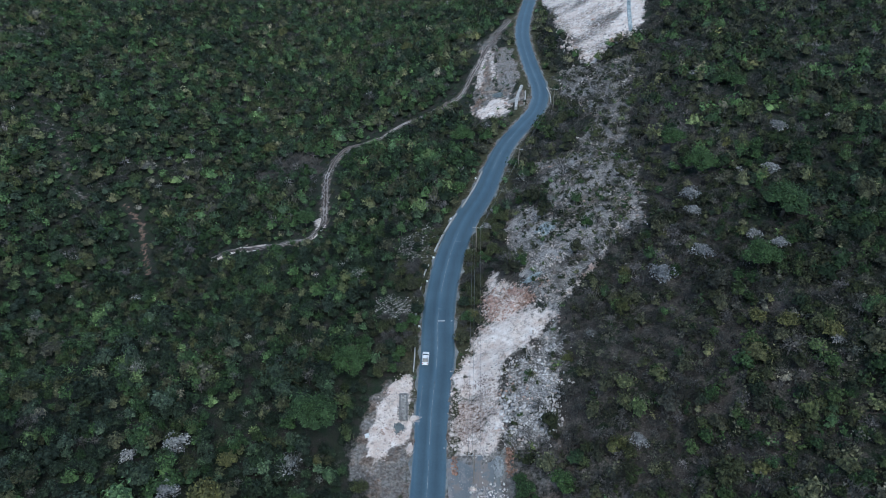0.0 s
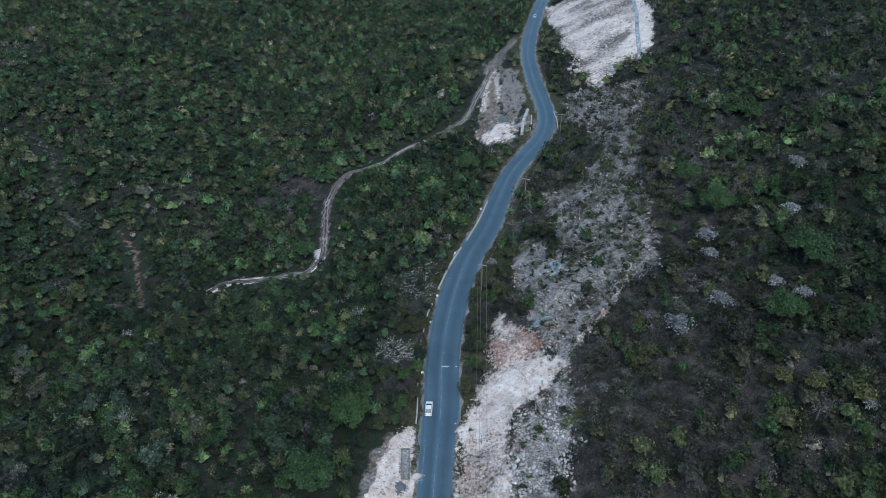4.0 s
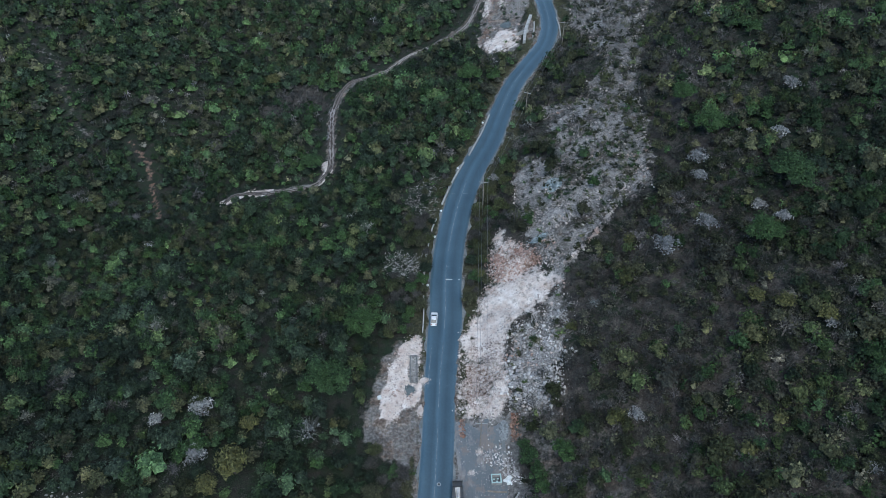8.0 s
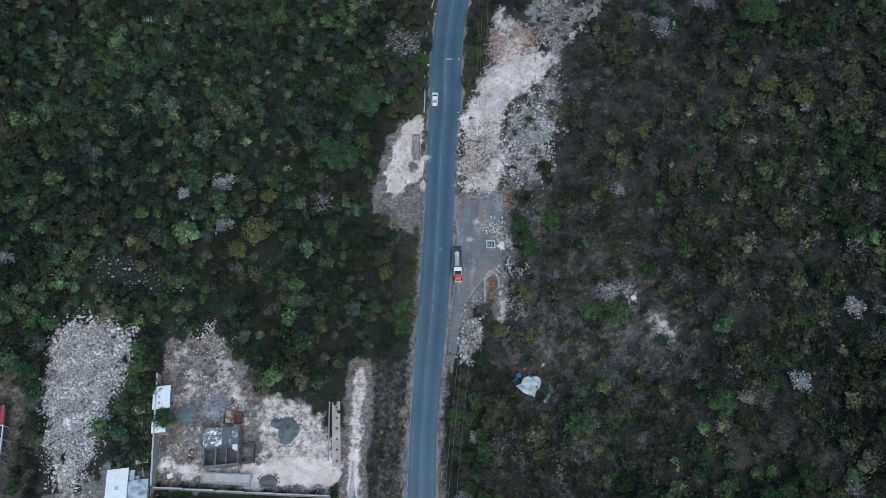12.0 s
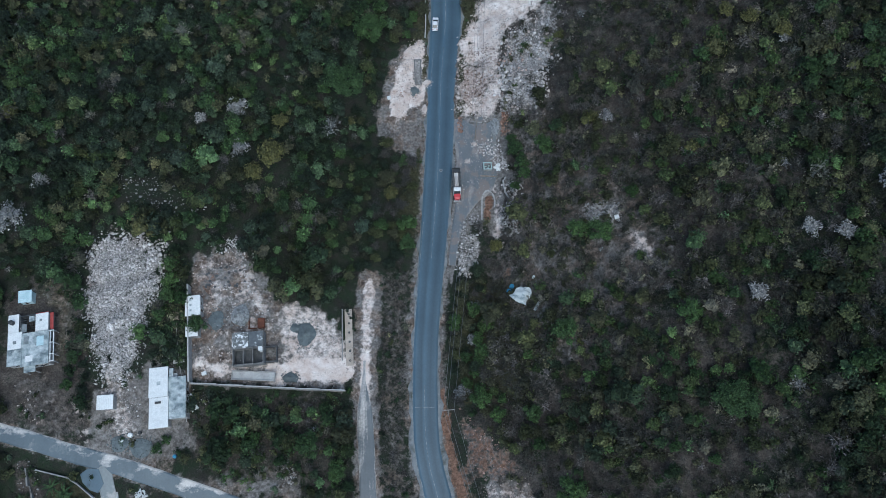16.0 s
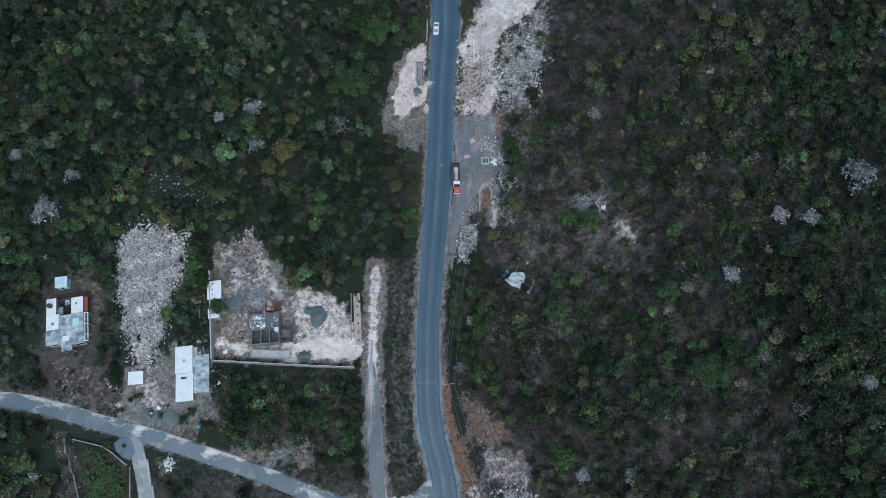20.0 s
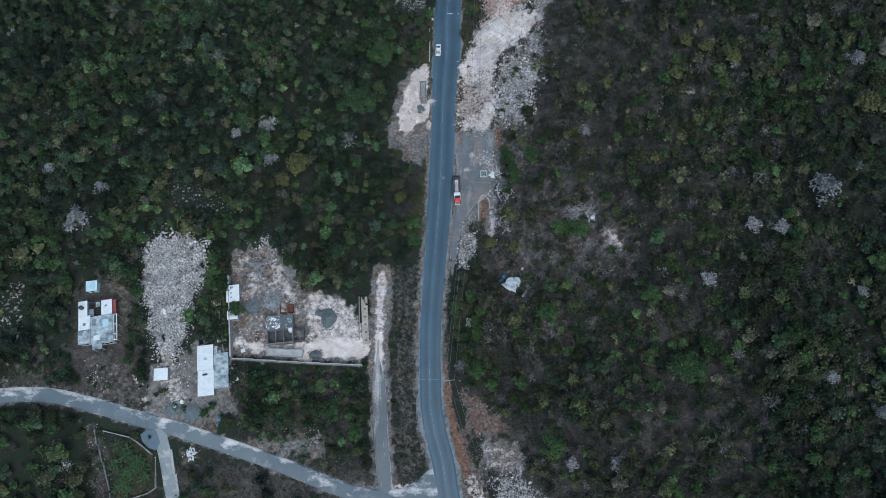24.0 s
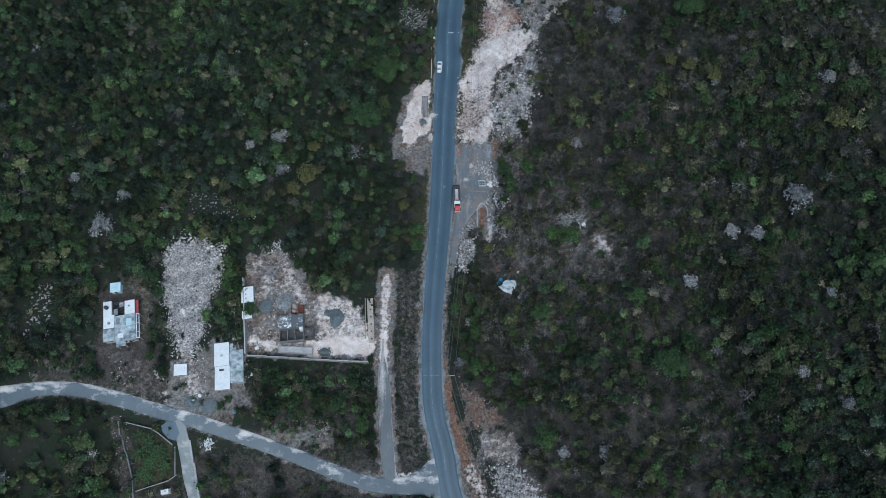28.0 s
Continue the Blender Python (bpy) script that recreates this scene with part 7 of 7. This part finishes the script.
def heap(x, y, rx, ry, h, material, label, seed):
    """A loose round heap of gravel with an uneven foot."""
    rng = np.random.RandomState(seed)
    rings, k = 11, 34
    verts, wob = [], 1 + 0.07 * np.sin(np.arange(k) * 6.283 / k * 3 + seed) + 0.04 * np.sin(np.arange(k) * 6.283 / k * 5 + 2 * seed) + rng.normal(0, 0.02, k)
    for n in range(rings):
        u = n / (rings - 1)
        for j in range(k):
            a = 6.283 * j / k
            px, py = x + rx * u * wob[j] * math.cos(a), y + ry * u * wob[j] * math.sin(a)
            verts.append((px, py, h * (1 - u) ** 1.15 * (1 + rng.normal(0, 0.10)) - 0.06 * (n == rings - 1) - (0.2 if n == rings - 1 else 0)))
    verts = np.array(verts)
    verts[:, 2] += land(verts[:, 0], verts[:, 1])
    idx = np.arange(rings * k).reshape(rings, k)
    f = np.stack([idx[:-1], np.roll(idx[:-1], -1, 1), np.roll(idx[1:], -1, 1), idx[1:]], -1).reshape(-1, 4)
    count = 90  # loose bits strewn over and round the foot
    a, d = rng.uniform(0, 6.283, count), rng.uniform(0.55, 1.35, count)
    px, py = x + rx * d * np.cos(a), y + ry * d * np.sin(a)
    lift = h * np.clip(1 - d, 0, 1) ** 1.15 + land(px, py)
    shape, quad = PEBBLES[seed % len(PEBBLES)]
    bits = turned(rng, shape, count) * rng.uniform(0.06, 0.2, (count, 1, 1)) * min(1.0, rx / 2 + 0.3) + np.stack([px, py, lift + 0.03], 1)[:, None]
    f = np.vstack([f, (np.arange(count)[:, None, None] * 8 + quad + len(verts)).reshape(-1, 4)])
    verts = np.vstack([verts, bits.reshape(-1, 3)])
    me = raw_mesh("spoil_mound", verts, f)
    return tagged(link_part("spoil_mound", me, material), label, "mound", "mounds of gravel")


heap(-37.2, -39.6, 2.4, 3.1, 1.4, M_BLUEGRAVEL, "dark grey gravel heap on the pale yard", 1)
heap(-39.6, -38.2, 1.6, 1.1, 0.8, M_BLUEGRAVEL, "small dark grey gravel heap on the pale yard", 2)
heap(-40.2, -50.2, 2.0, 1.3, 1.0, M_BLUEGRAVEL, "oval grey gravel heap near the yard wall", 3)
heap(-52.8, -35.4, 2.3, 2.9, 1.2, M_GREYGRAVEL, "pale blue-grey gravel heap in the brown yard", 4)
heap(-58.2, -36.8, 1.9, 2.6, 0.35, M_BLUEGRAVEL, "low blue-grey gravel heap beside the tree", 5)
heap(-72.3, -66.1, 2.7, 2.3, 0.5, M_BLUEGRAVEL, "blue-grey sand heap by the side road", 6)
heap(-77.0, -65.2, 2.2, 1.9, 0.5, M_BLUEGRAVEL, "blue-grey gravel heap by the side road", 7)
heap(-11.6, 29.4, 2.1, 1.8, 0.8, M_BLUEGRAVEL, "dark wet sand heap on the tipped stone", 8)
heap(10.4, 17.0, 1.25, 2.9, 0.4, M_GREYGRAVEL, "pale blue-grey crushed stone beside the lay-by", 9)
heap(29.6, 95.2, 3.0, 3.4, 0.8, M_SLAB, "blue-grey crushed stone heap on the slope", 10)
heap(23.6, 72.6, 2.6, 1.8, 0.7, M_SLAB, "blue-grey crushed stone heap on the slope", 11)
heap(62.5, 206.0, 4.0, 4.5, 0.9, M_GREYROCK, "grey crushed stone heap below the quarry", 12)
heap(60.2, 183.0, 4.2, 4.2, 0.9, M_GREYROCK, "grey crushed stone heap below the quarry", 13)
heap(25.6, 224.5, 2.6, 3.4, 0.5, M_BLUEGRAVEL, "blue-grey gravel tipped on the bank", 18)
heap(-7.8, 32.0, 1.4, 1.1, 0.3, M_STONE, "pale spill of crushed stone at the road edge", 16)
heap(-8.5, 23.7, 0.9, 1.8, 0.3, M_STONE, "pale spill of crushed stone at the road edge", 17)
heap(4.9, 12.6, 0.9, 0.6, 0.5, M_STONE, "small white stone heap by the pole", 14)
heap(3.0, 7.3, 0.8, 0.6, 0.4, M_STONE, "small pale heap in the lay-by", 15)


def drum(x, y, r, h, material, label, name="drum"):
    root = empty(name, at_spot(x, y, 0), label, "drum", "plastic drums")
    bm = bmesh.new()
    rod(bm, (0, 0, 0), (0, 0, h), r, r, 16)
    part("body", bm, material, root)
    bm = bmesh.new()
    rod(bm, (0, 0, h), (0, 0, h + 0.05), r * 0.86, r * 0.8, 16)
    part("lid", bm, material, root)
    for z in (h * 0.33, h * 0.66):
        bm = bmesh.new()
        rod(bm, (0, 0, z - 0.03), (0, 0, z + 0.03), r * 1.04, r * 1.04, 16)
        part("hoop", bm, material, root)


drum(12.9, -28.6, 0.55, 1.1, M_BLUE, "blue plastic water drum beside the shelter")
drum(12.2, -29.8, 0.6, 1.1, M_BLUE, "blue plastic water drum beside the shelter")
drum(-74.6, -63.4, 0.5, 0.9, M_WHITE, "white plastic drum by the house")
drum(-72.6, -62.9, 0.35, 0.8, M_STEEL, "black drum by the house wall")
drum(-76.5, -64.6, 0.35, 0.7, M_WHITE, "white plastic drum by the house")
drum(-64.6, -68.0, 0.4, 0.8, M_BLUE, "blue plastic drum on the grass")


def shelter():
    root = empty("shelter", at_spot(14.9, -31.6, -32), "shelter roofed with a pale sagging sheet in the clearing", "shelter")
    bm = bmesh.new()
    bmesh.ops.create_grid(bm, x_segments=10, y_segments=10, size=1)
    for v in bm.verts:
        x, y = v.co.x, v.co.y
        v.co = (x * (1.9 - 0.3 * y + 0.22 * math.sin(4 * y)) + 0.2 * y, y * (2.05 + 0.3 * math.sin(2.6 * x + 1)) + 0.2 * math.sin(3 * x), 2.2 + 0.4 * (1 - x * x) - 0.2 * y + 0.16 * math.sin(5 * x + 3 * y) + 0.1 * math.sin(7 * y - 2 * x))
    bmesh.ops.solidify(bm, geom=bm.faces[:], thickness=0.03)
    part("sheet", bm, M_TARP, root, "pale grey sagging sheet")
    for x, y in ((-1.9, -1.9), (1.9, -1.9), (-1.4, 1.9), (1.6, 1.9)):
        bm = bmesh.new()
        rod(bm, (x, y, -0.3), (x, y, 2.2), 0.06, 0.05, 6)
        part("post", bm, M_TIMBER, root)
    plank = empty("plank", at_spot(18.6, -34.4, -32), "pale board lying beside the shelter", "plank")
    part("board", boxes((-0.5, 0.5, -1.4, 1.4, 0.05, 0.15)), M_TARP, plank)


shelter()

pit = empty("block_tank", at_spot(8.2, 5.6, 2) @ Matrix.Diagonal((0.74, 0.74, 0.9, 1)), "small square concrete tank with pale painted rims", "tank")
for row in ((-1.5, 1.5, -1.45, -1.1), (-1.5, 1.5, 1.1, 1.45), (-1.5, -1.15, -1.1, 1.1), (1.15, 1.5, -1.1, 1.1)):
    side = part("wall", boxes((*row, -0.3, 1.2)), M_BLOCK, pit)
    part("rim", boxes((row[0], row[1], row[2], row[3], 1.2, 1.27)), M_MINT, side, "pale green painted rim")
part("floor", boxes((-1.15, 1.15, -1.1, 1.1, -0.2, 0.25)), M_FLOOR, pit)
for u, v in ((-0.6, 0.3), (0.2, -0.4), (0.5, 0.4)):
    part("block", boxes((u - 0.3, u + 0.3, v - 0.15, v + 0.15, 0.25, 0.5)), M_MINT, pit)
sheet = empty("plastic_sheet", at_spot(10.8, 5.2, 20), "crumpled white plastic sheet beside the tank", "sheet")
bm = bmesh.new()
bmesh.ops.create_grid(bm, x_segments=9, y_segments=9, size=1)
for v in bm.verts:
    x, y = v.co.x, v.co.y
    v.co = (x * (0.75 + 0.3 * math.sin(3 * y)), y * (1.0 + 0.25 * math.sin(2 * x)), 0.35 + 0.22 * math.sin(4 * x + 1) * math.cos(5 * y))
bmesh.ops.solidify(bm, geom=bm.faces[:], thickness=0.02)
part("sheet", bm, M_WHITE, sheet)
trestle = empty("timber_beam", at_spot(8.4, 2.9, -4), "weathered timber beam lying in the lay-by", "beam")
part("beam", boxes((-2.2, 2.2, -0.15, 0.15, 0, 0.3)), M_TIMBER, trestle)

# the kerbed island in the lay-by
isle = empty("kerb_island", pose(0, 0, 0), "long rounded island edged with pale kerb stones", "kerb")
path = smooth_line([(6.3, -9.4), (6.4, -6), (6.6, -3.2), (7.3, -1.7), (8.2, -1.3), (9.3, -2.4), (9.8, -4.3), (9.6, -6.4)], 0.6)
kerb_mesh = bpy.data.meshes.new("kerb_stone")
bm = boxes((-0.29, 0.29, -0.19, 0.19, -0.1, 0.25), bevel=0.04)
bm.to_mesh(kerb_mesh)
bm.free()
for a, b in zip(path[:-1], path[1:]):
    link_part("kerb_stone", kerb_mesh, M_DIRTPALE, isle, at=pose(a[0], a[1], height(*a), 0, 0, math.degrees(math.atan2(b[1] - a[1], b[0] - a[0]))))


# ---- parapets along the road ----
def parapet(pts, high, thick, label):
    root = empty("parapet", pose(0, 0, 0), label, "parapet", "roadside parapets")
    p = smooth_line(pts, 4.0)
    for k, (a, b) in enumerate(zip(p[:-1], p[1:])):
        long = math.hypot(*(b - a))
        m = pose(a[0], a[1], height(*((a + b) / 2)), 0, 0, math.degrees(math.atan2(b[1] - a[1], b[0] - a[0])))
        part("panel", boxes((0.02, long - 0.02, -thick / 2, thick / 2, -0.6, high + 0.05 * (k % 3))), M_DIRTPALE, root, at=m)
    return root


parapet([(-8.5, 64.5), (-8.2, 70), (-7.7, 77.5)], 0.7, 0.5, "pale concrete parapet along the road bank")
parapet([(-7.3, 80), (-6.1, 88), (-4.9, 92)], 0.5, 0.3, "low pale parapet along the road bank")
parapet([(-3.2, 99), (0.1, 110.1), (4.2, 121)], 0.6, 0.45, "pale concrete parapet along the road bank")
parapet([(6.0, 125.0), (10.5, 137), (14.3, 149.7)], 0.6, 0.4, "pale concrete parapet along the road bank")
parapet([(-8.4, 47), (-8.2, 53), (-8.3, 60)], 0.5, 0.3, "low pale parapet above the spoil bank")
parapet([(36.4, 225.6), (33.0, 212.8), (31.6, 203)], 1.5, 1.2, "white concrete drain wall below the bend")
parapet([(29.2, 211.2), (31.2, 211.8), (34.2, 212.6)], 1.3, 0.6, "white concrete cross wall of the drain")
parapet([(37.5, 221), (36.8, 214), (35.6, 207.5)], 0.6, 0.5, "pale concrete apron edge beside the drain")
parapet([(47.5, 225), (48.0, 216), (47.4, 208.5)], 0.5, 0.35, "low pale kerb wall round the outside of the bend")
for y in (64, 72, 84, 96, 108, 118, 145):
    root = empty("marker_stone", pose(on_road(0, -5.0, y), y, float(land_plain(on_road(0, -5.0, y), y)), 0, 0, y * 7), "white painted marker stone at the road edge", "stone", "marker stones")
    part("stone", boxes((-0.35, 0.35, -0.3, 0.3, -0.1, 0.45), bevel=0.12), M_WHITE, root)
scatter_stones("trough_stones", np.array([(-10.4, 35.2)]) + np.random.RandomState(33).uniform((-1.1, -4.2), (1.1, 4.0), (260, 2)), sizes_for(np.random.RandomState(34), 260, 0.15, 0.6), M_GREYROCK, "pale rubble filling and burying the concrete trough", 34, sink=0.0, extra=lambda x, y: 0.45 + 0 * x)
box_wall = empty("block_trough", at_spot(-10.4, 35.2, 2), "long concrete trough filled with stones", "trough")
part("wall", boxes((-0.95, -0.7, -4.0, 4.0, -0.4, 0.9)), M_OLDBLOCK, box_wall)
part("wall", boxes((0.7, 0.95, -4.0, 4.0, -0.4, 0.9)), M_OLDBLOCK, box_wall)
part("wall", boxes((-0.7, 0.7, 3.75, 4.0, -0.4, 0.9)), M_OLDBLOCK, box_wall)
part("fill", boxes((-0.7, 0.7, -4.0, 3.75, -0.4, 0.55)), M_GREYROCK, box_wall)


# ---- poles and wires ----
POLES = [(7.5, -96, 30), (-3.0, -59, 4), (5.1, 14.2, -4), (9.6, 99, -12), (27.5, 150, -24), (47.5, 203, -14)]


def utility_pole(x, y, turn, high=9.5):
    root = empty("utility_pole", at_spot(x, y, turn), "weathered wooden utility pole with a crossarm beside the road", "pole", "utility poles")
    bm = bmesh.new()
    rod(bm, (0, 0, -0.5), (0, 0, high), 0.17, 0.11, 9)
    part("pole", bm, M_POLE, root)
    arm = part("crossarm", boxes((-1.35, 1.35, -0.06, 0.06, high - 0.72, high - 0.58)), M_DIRTPALE, root)
    for u in (-1.2, -0.4, 0.4, 1.2):
        bm = bmesh.new()
        rod(bm, (u, 0, high - 0.58), (u, 0, high - 0.36), 0.05, 0.035, 8)
        part("insulator", bm, M_LAMP, arm)
    for u in (-0.7, 0.7):
        bm = bmesh.new()
        rod(bm, (u, 0.09, high - 0.6), (0, 0.09, high - 1.3), 0.03, 0.03, 5)
        part("brace", bm, M_STEEL, arm)
    return Vector((x, y, height(x, y) + high - 0.36))


tops = [(utility_pole(x, y, a), a) for x, y, a in POLES]
for (p, a), (q, b) in zip(tops[:-1], tops[1:]):
    for u in (-1.2, -0.4, 1.2):
        s0 = p + Vector((u * math.cos(radians(a)), u * math.sin(radians(a)), 0))
        s1 = q + Vector((u * math.cos(radians(b)), u * math.sin(radians(b)), 0))
        bm = bmesh.new()
        pts = [s0.lerp(s1, k / 12) - Vector((0, 0, 1.1 * 4 * (k / 12) * (1 - k / 12))) for k in range(13)]
        across = (pts[-1] - pts[0]).cross(Vector((0, 0, 1))).normalized() * 0.03
        rings = [[bm.verts.new(c + across * u + Vector((0, 0, 0.03 * v))) for u, v in ((1, 0), (0, 1), (-1, 0), (0, -1))] for c in pts]
        for c, d in zip(rings[:-1], rings[1:]):
            for k in range(4):
                bm.faces.new((c[k], c[(k + 1) % 4], d[(k + 1) % 4], d[k]))
        tagged(part("wire", bm, M_WIRE), "dark sagging power line between the poles", "wire", "power lines")


# ---- the garden and small things ----
def banana(x, y, seed, r):
    rng = random.Random(seed)
    root = empty("banana_plant", at_spot(x, y, rng.uniform(0, 360)), "green banana plant with long drooping leaves", "plant", "banana plants")
    bm = bmesh.new()
    rod(bm, (0, 0, -0.2), (0, 0, 1.2), 0.12, 0.07, 7)
    part("stem", bm, M_BARK, root)
    for n in range(8):
        a = n * 0.785 + rng.uniform(-0.25, 0.25)
        bm = bmesh.new()
        rows = []
        for k in range(6):
            t = k / 5
            d, z, w = r * t, 1.2 + 0.75 * math.sin(2.3 * t) - 0.35 * t, 0.04 + 0.17 * math.sin(3.0 * min(1, t * 0.95 + 0.05))
            c = Vector((d * math.cos(a), d * math.sin(a), z))
            s = Vector((-math.sin(a), math.cos(a), 0)) * w
            rows.append([bm.verts.new(c - s - Vector((0, 0, 0.06))), bm.verts.new(c), bm.verts.new(c + s - Vector((0, 0, 0.06)))])
        for p, q in zip(rows[:-1], rows[1:]):
            for k in range(2):
                bm.faces.new((p[k], p[k + 1], q[k + 1], q[k]))
        me = bpy.data.meshes.new("leaf")
        bm.to_mesh(me)
        bm.free()
        me.attributes.new("hue", "FLOAT", "FACE").data.foreach_set("value", np.full(len(me.polygons), 0.41, np.float32))
        link_part("leaf", me, M_LEAF, root)


rng = np.random.RandomState(8)
for n, (x, y) in enumerate(in_poly(rng, [(-91, -74), (-84, -75.5), (-82.5, -80), (-82.5, -85), (-89, -87), (-91.5, -79)], 22)):
    banana(x, y, n, rng.uniform(1.6, 2.5))
box_tank = empty("white_tank", at_spot(-82.4, -89.2, 12), "small white box tank on a paved corner", "tank")
part("body", boxes((-1.1, 1.1, -0.6, 0.6, 0.1, 1.2), bevel=0.1), M_WHITE, box_tank)
part("base", boxes((-1.3, 1.3, -0.8, 0.8, -0.2, 0.1)), M_BLOCK, box_tank)
scatter_stones("white_stones", np.array([(-71.6, -76.6)]) + np.random.RandomState(3).normal(0, 0.75, (60, 2)), sizes_for(np.random.RandomState(4), 60, 0.3, 0.8), M_WHITE, "little heap of white stones by the driveway", 31)
frame_post = empty("pipe_run", pose(0, 0, 0), "thin pale water pipe on the ground by the yard wall", "pipe")
for a, b in (((-67.2, -37.2), (-66.3, -43)), ((-66.3, -43), (-65.4, -47.4)), ((-65.4, -47.4), (-63.6, -53.8)), ((-63.6, -53.8), (-62.6, -60.5))):
    bm = bmesh.new()
    rod(bm, (*a, height(*a) + 0.25), (*b, height(*b) + 0.25), 0.09, 0.09, 6)
    part("pipe", bm, M_DIRTPALE, frame_post)
base = empty("pump_base", at_spot(-67.6, -36.2, 6), "square weathered timber platform by the stone heap", "platform")
for k in range(6):
    part("plank", boxes((-0.9 + 0.3 * k, -0.63 + 0.3 * k, -0.9, 0.9, 0.5, 0.56), bevel=0.01), M_TIMBER, base)
for u in (-0.8, 0.8):
    for v in (-0.8, 0.8):
        part("leg", boxes((u - 0.08, u + 0.08, v - 0.08, v + 0.08, -0.3, 0.5)), M_TIMBER, base)
slab = empty("concrete_bridge", at_spot(-65.2, -46.8, 10), "short concrete slab between wall and pipe", "slab")
part("slab", boxes((-1.6, 0.9, -0.4, 0.4, 0.2, 0.4)), M_DIRTPALE, slab)
# the rough stone wall down the slope
line = smooth_line([(43.5, 76.2), (38.6, 68.8), (33.7, 64.4), (29.1, 61.2)], 0.35)
spots = np.repeat(line, 8, 0) + np.random.RandomState(6).normal(0, 0.42, (len(line) * 8, 2))
scatter_stones("dry_stone_wall", spots, sizes_for(np.random.RandomState(7), len(spots), 0.35, 0.9), M_STONE, "rough line of pale stones down the slope", 32, sink=0.15)
for n, (pts, mat, name, label) in enumerate((([(0.6, 16), (1.4, 15.6), (2.0, 18.5), (1.6, 21), (0.5, 20.5)], M_CLAY, "red_earth_clods", "red earth clods along the road edge"),
                                           ([(12, 20), (13.8, 19.5), (13.5, 14), (12.1, 14)], M_CLAY, "red_earth_clods", "red earth clods beside the crushed stone"))):
    sp = in_poly(np.random.RandomState(70 + n), pts, 70)
    scatter_stones(name, sp, sizes_for(np.random.RandomState(n), 70, 0.2, 0.8), mat, label, 40 + n)

cover = empty("manhole_cover", pose(-4.2, 4.7, 0.128), "pale round manhole cover in the road", "cover")
bm = bmesh.new()
rod(bm, (0, 0, -0.05), (0, 0, 0.02), 0.42, 0.42, 20)
ringed = part("ring", bm, M_DIRTPALE, cover)
bm = bmesh.new()
rod(bm, (0, 0, 0.0), (0, 0, 0.026), 0.27, 0.27, 20)
part("lid", bm, M_STEEL, ringed)


def flat_pad(name, pts, material, label, lift=0.14):
    """A paved corner with a thick edge."""
    bm = bmesh.new()
    top = [bm.verts.new((x, y, height(x, y) + lift)) for x, y in pts]
    low = [bm.verts.new((x, y, height(x, y) - 0.4)) for x, y in pts]
    bm.faces.new(top)
    for n in range(len(pts)):
        bm.faces.new((top[n], low[n], low[(n + 1) % len(pts)], top[(n + 1) % len(pts)]))
    bmesh.ops.recalc_face_normals(bm, faces=bm.faces)
    return tagged(part(name, bm, material), label, "pavement", kind="structure")


flat_pad("paved_corner", [(-85.3, -71.6), (-83.6, -70.4), (-81.2, -70.6), (-79.9, -73.6), (-81.0, -75.6), (-82.9, -75.0), (-84.6, -73.4)], M_ROAD, "dark grey paved corner at the driveway", 0.16)
plinth = empty("footing_strip", at_spot(-26.4, -47.2, 4), "long pale concrete footing strip with dark discs for shaded post holes", "foundation")
part("slab", boxes((-0.9, 0.9, 0, 14.0, -0.4, 0.14)), surface("beige_screed", (0.36, 0.31, 0.26), (0.52, 0.46, 0.40), 0.6, 5, 0.9, 0.2), plinth)
# no holes are cut: flat dark discs paint the shade inside them
for k in range(6):
    bm = bmesh.new()
    rod(bm, (0.1, 1.2 + 2.3 * k, 0.10), (0.1, 1.2 + 2.3 * k, 0.146), 0.28, 0.28, 12)
    part("post_hole_disc", bm, M_DARK, plinth, "dark disc standing for the shade in a post hole")
# low dark caps on the soil, coloured like the shaded inside of pits
holes = empty("pit_disc_row", pose(0, 0, 0), "rows of small dark discs standing for shaded foundation pits in the brown yard", "pit")
rng = np.random.RandomState(14)
for x, y in in_poly(rng, [(-63, -25), (-56, -21), (-50, -27), (-54, -30), (-62, -29)], 26):
    bm = bmesh.new()
    z = height(x, y)
    rod(bm, (x, y, z - 0.1), (x, y, z + 0.12), 0.36, 0.31, 9)
    part("pit", bm, M_DARK, holes)
for n, (x, y, turn, w, d, mat, label) in enumerate(((-59.6, -49.6, 20, 1.0, 0.8, M_WHITE, "small white box on the yard"), (-66.0, -50.2, 8, 1.1, 0.9, M_WHITE, "white box between the house and the wall"),
                                                     (-61.0, -57.6, 40, 1.6, 0.8, M_WHITE, "crumpled white sheet metal by the wall"), (-62.2, -54.6, 10, 0.7, 0.6, M_WHITE, "white plastic crate by the wall"), (-18.4, 27.4, 15, 0.9, 0.8, M_WHITE, "small white box at the edge of the spoil"),
                                                     (33.4, -22.6, 30, 0.8, 0.6, M_TARP, "pale box in the scrub"), (37.2, -15.2, 12, 1.0, 0.9, M_WHITE, "white sheet on the stone heap"), (18.0, -27.0, 60, 0.7, 0.5, M_TARP, "pale box near the shelter"))):
    crate = empty("crate", at_spot(x, y, turn), label, "box", "pale boxes")
    part("body", boxes((-w / 2, w / 2, -d / 2, d / 2, -0.05, 0.55), bevel=0.05), mat, crate)
    part("lid", boxes((-w / 2 - 0.04, w / 2 + 0.04, -d / 2 - 0.04, d / 2 + 0.04, 0.55, 0.62), bevel=0.02), mat, crate)
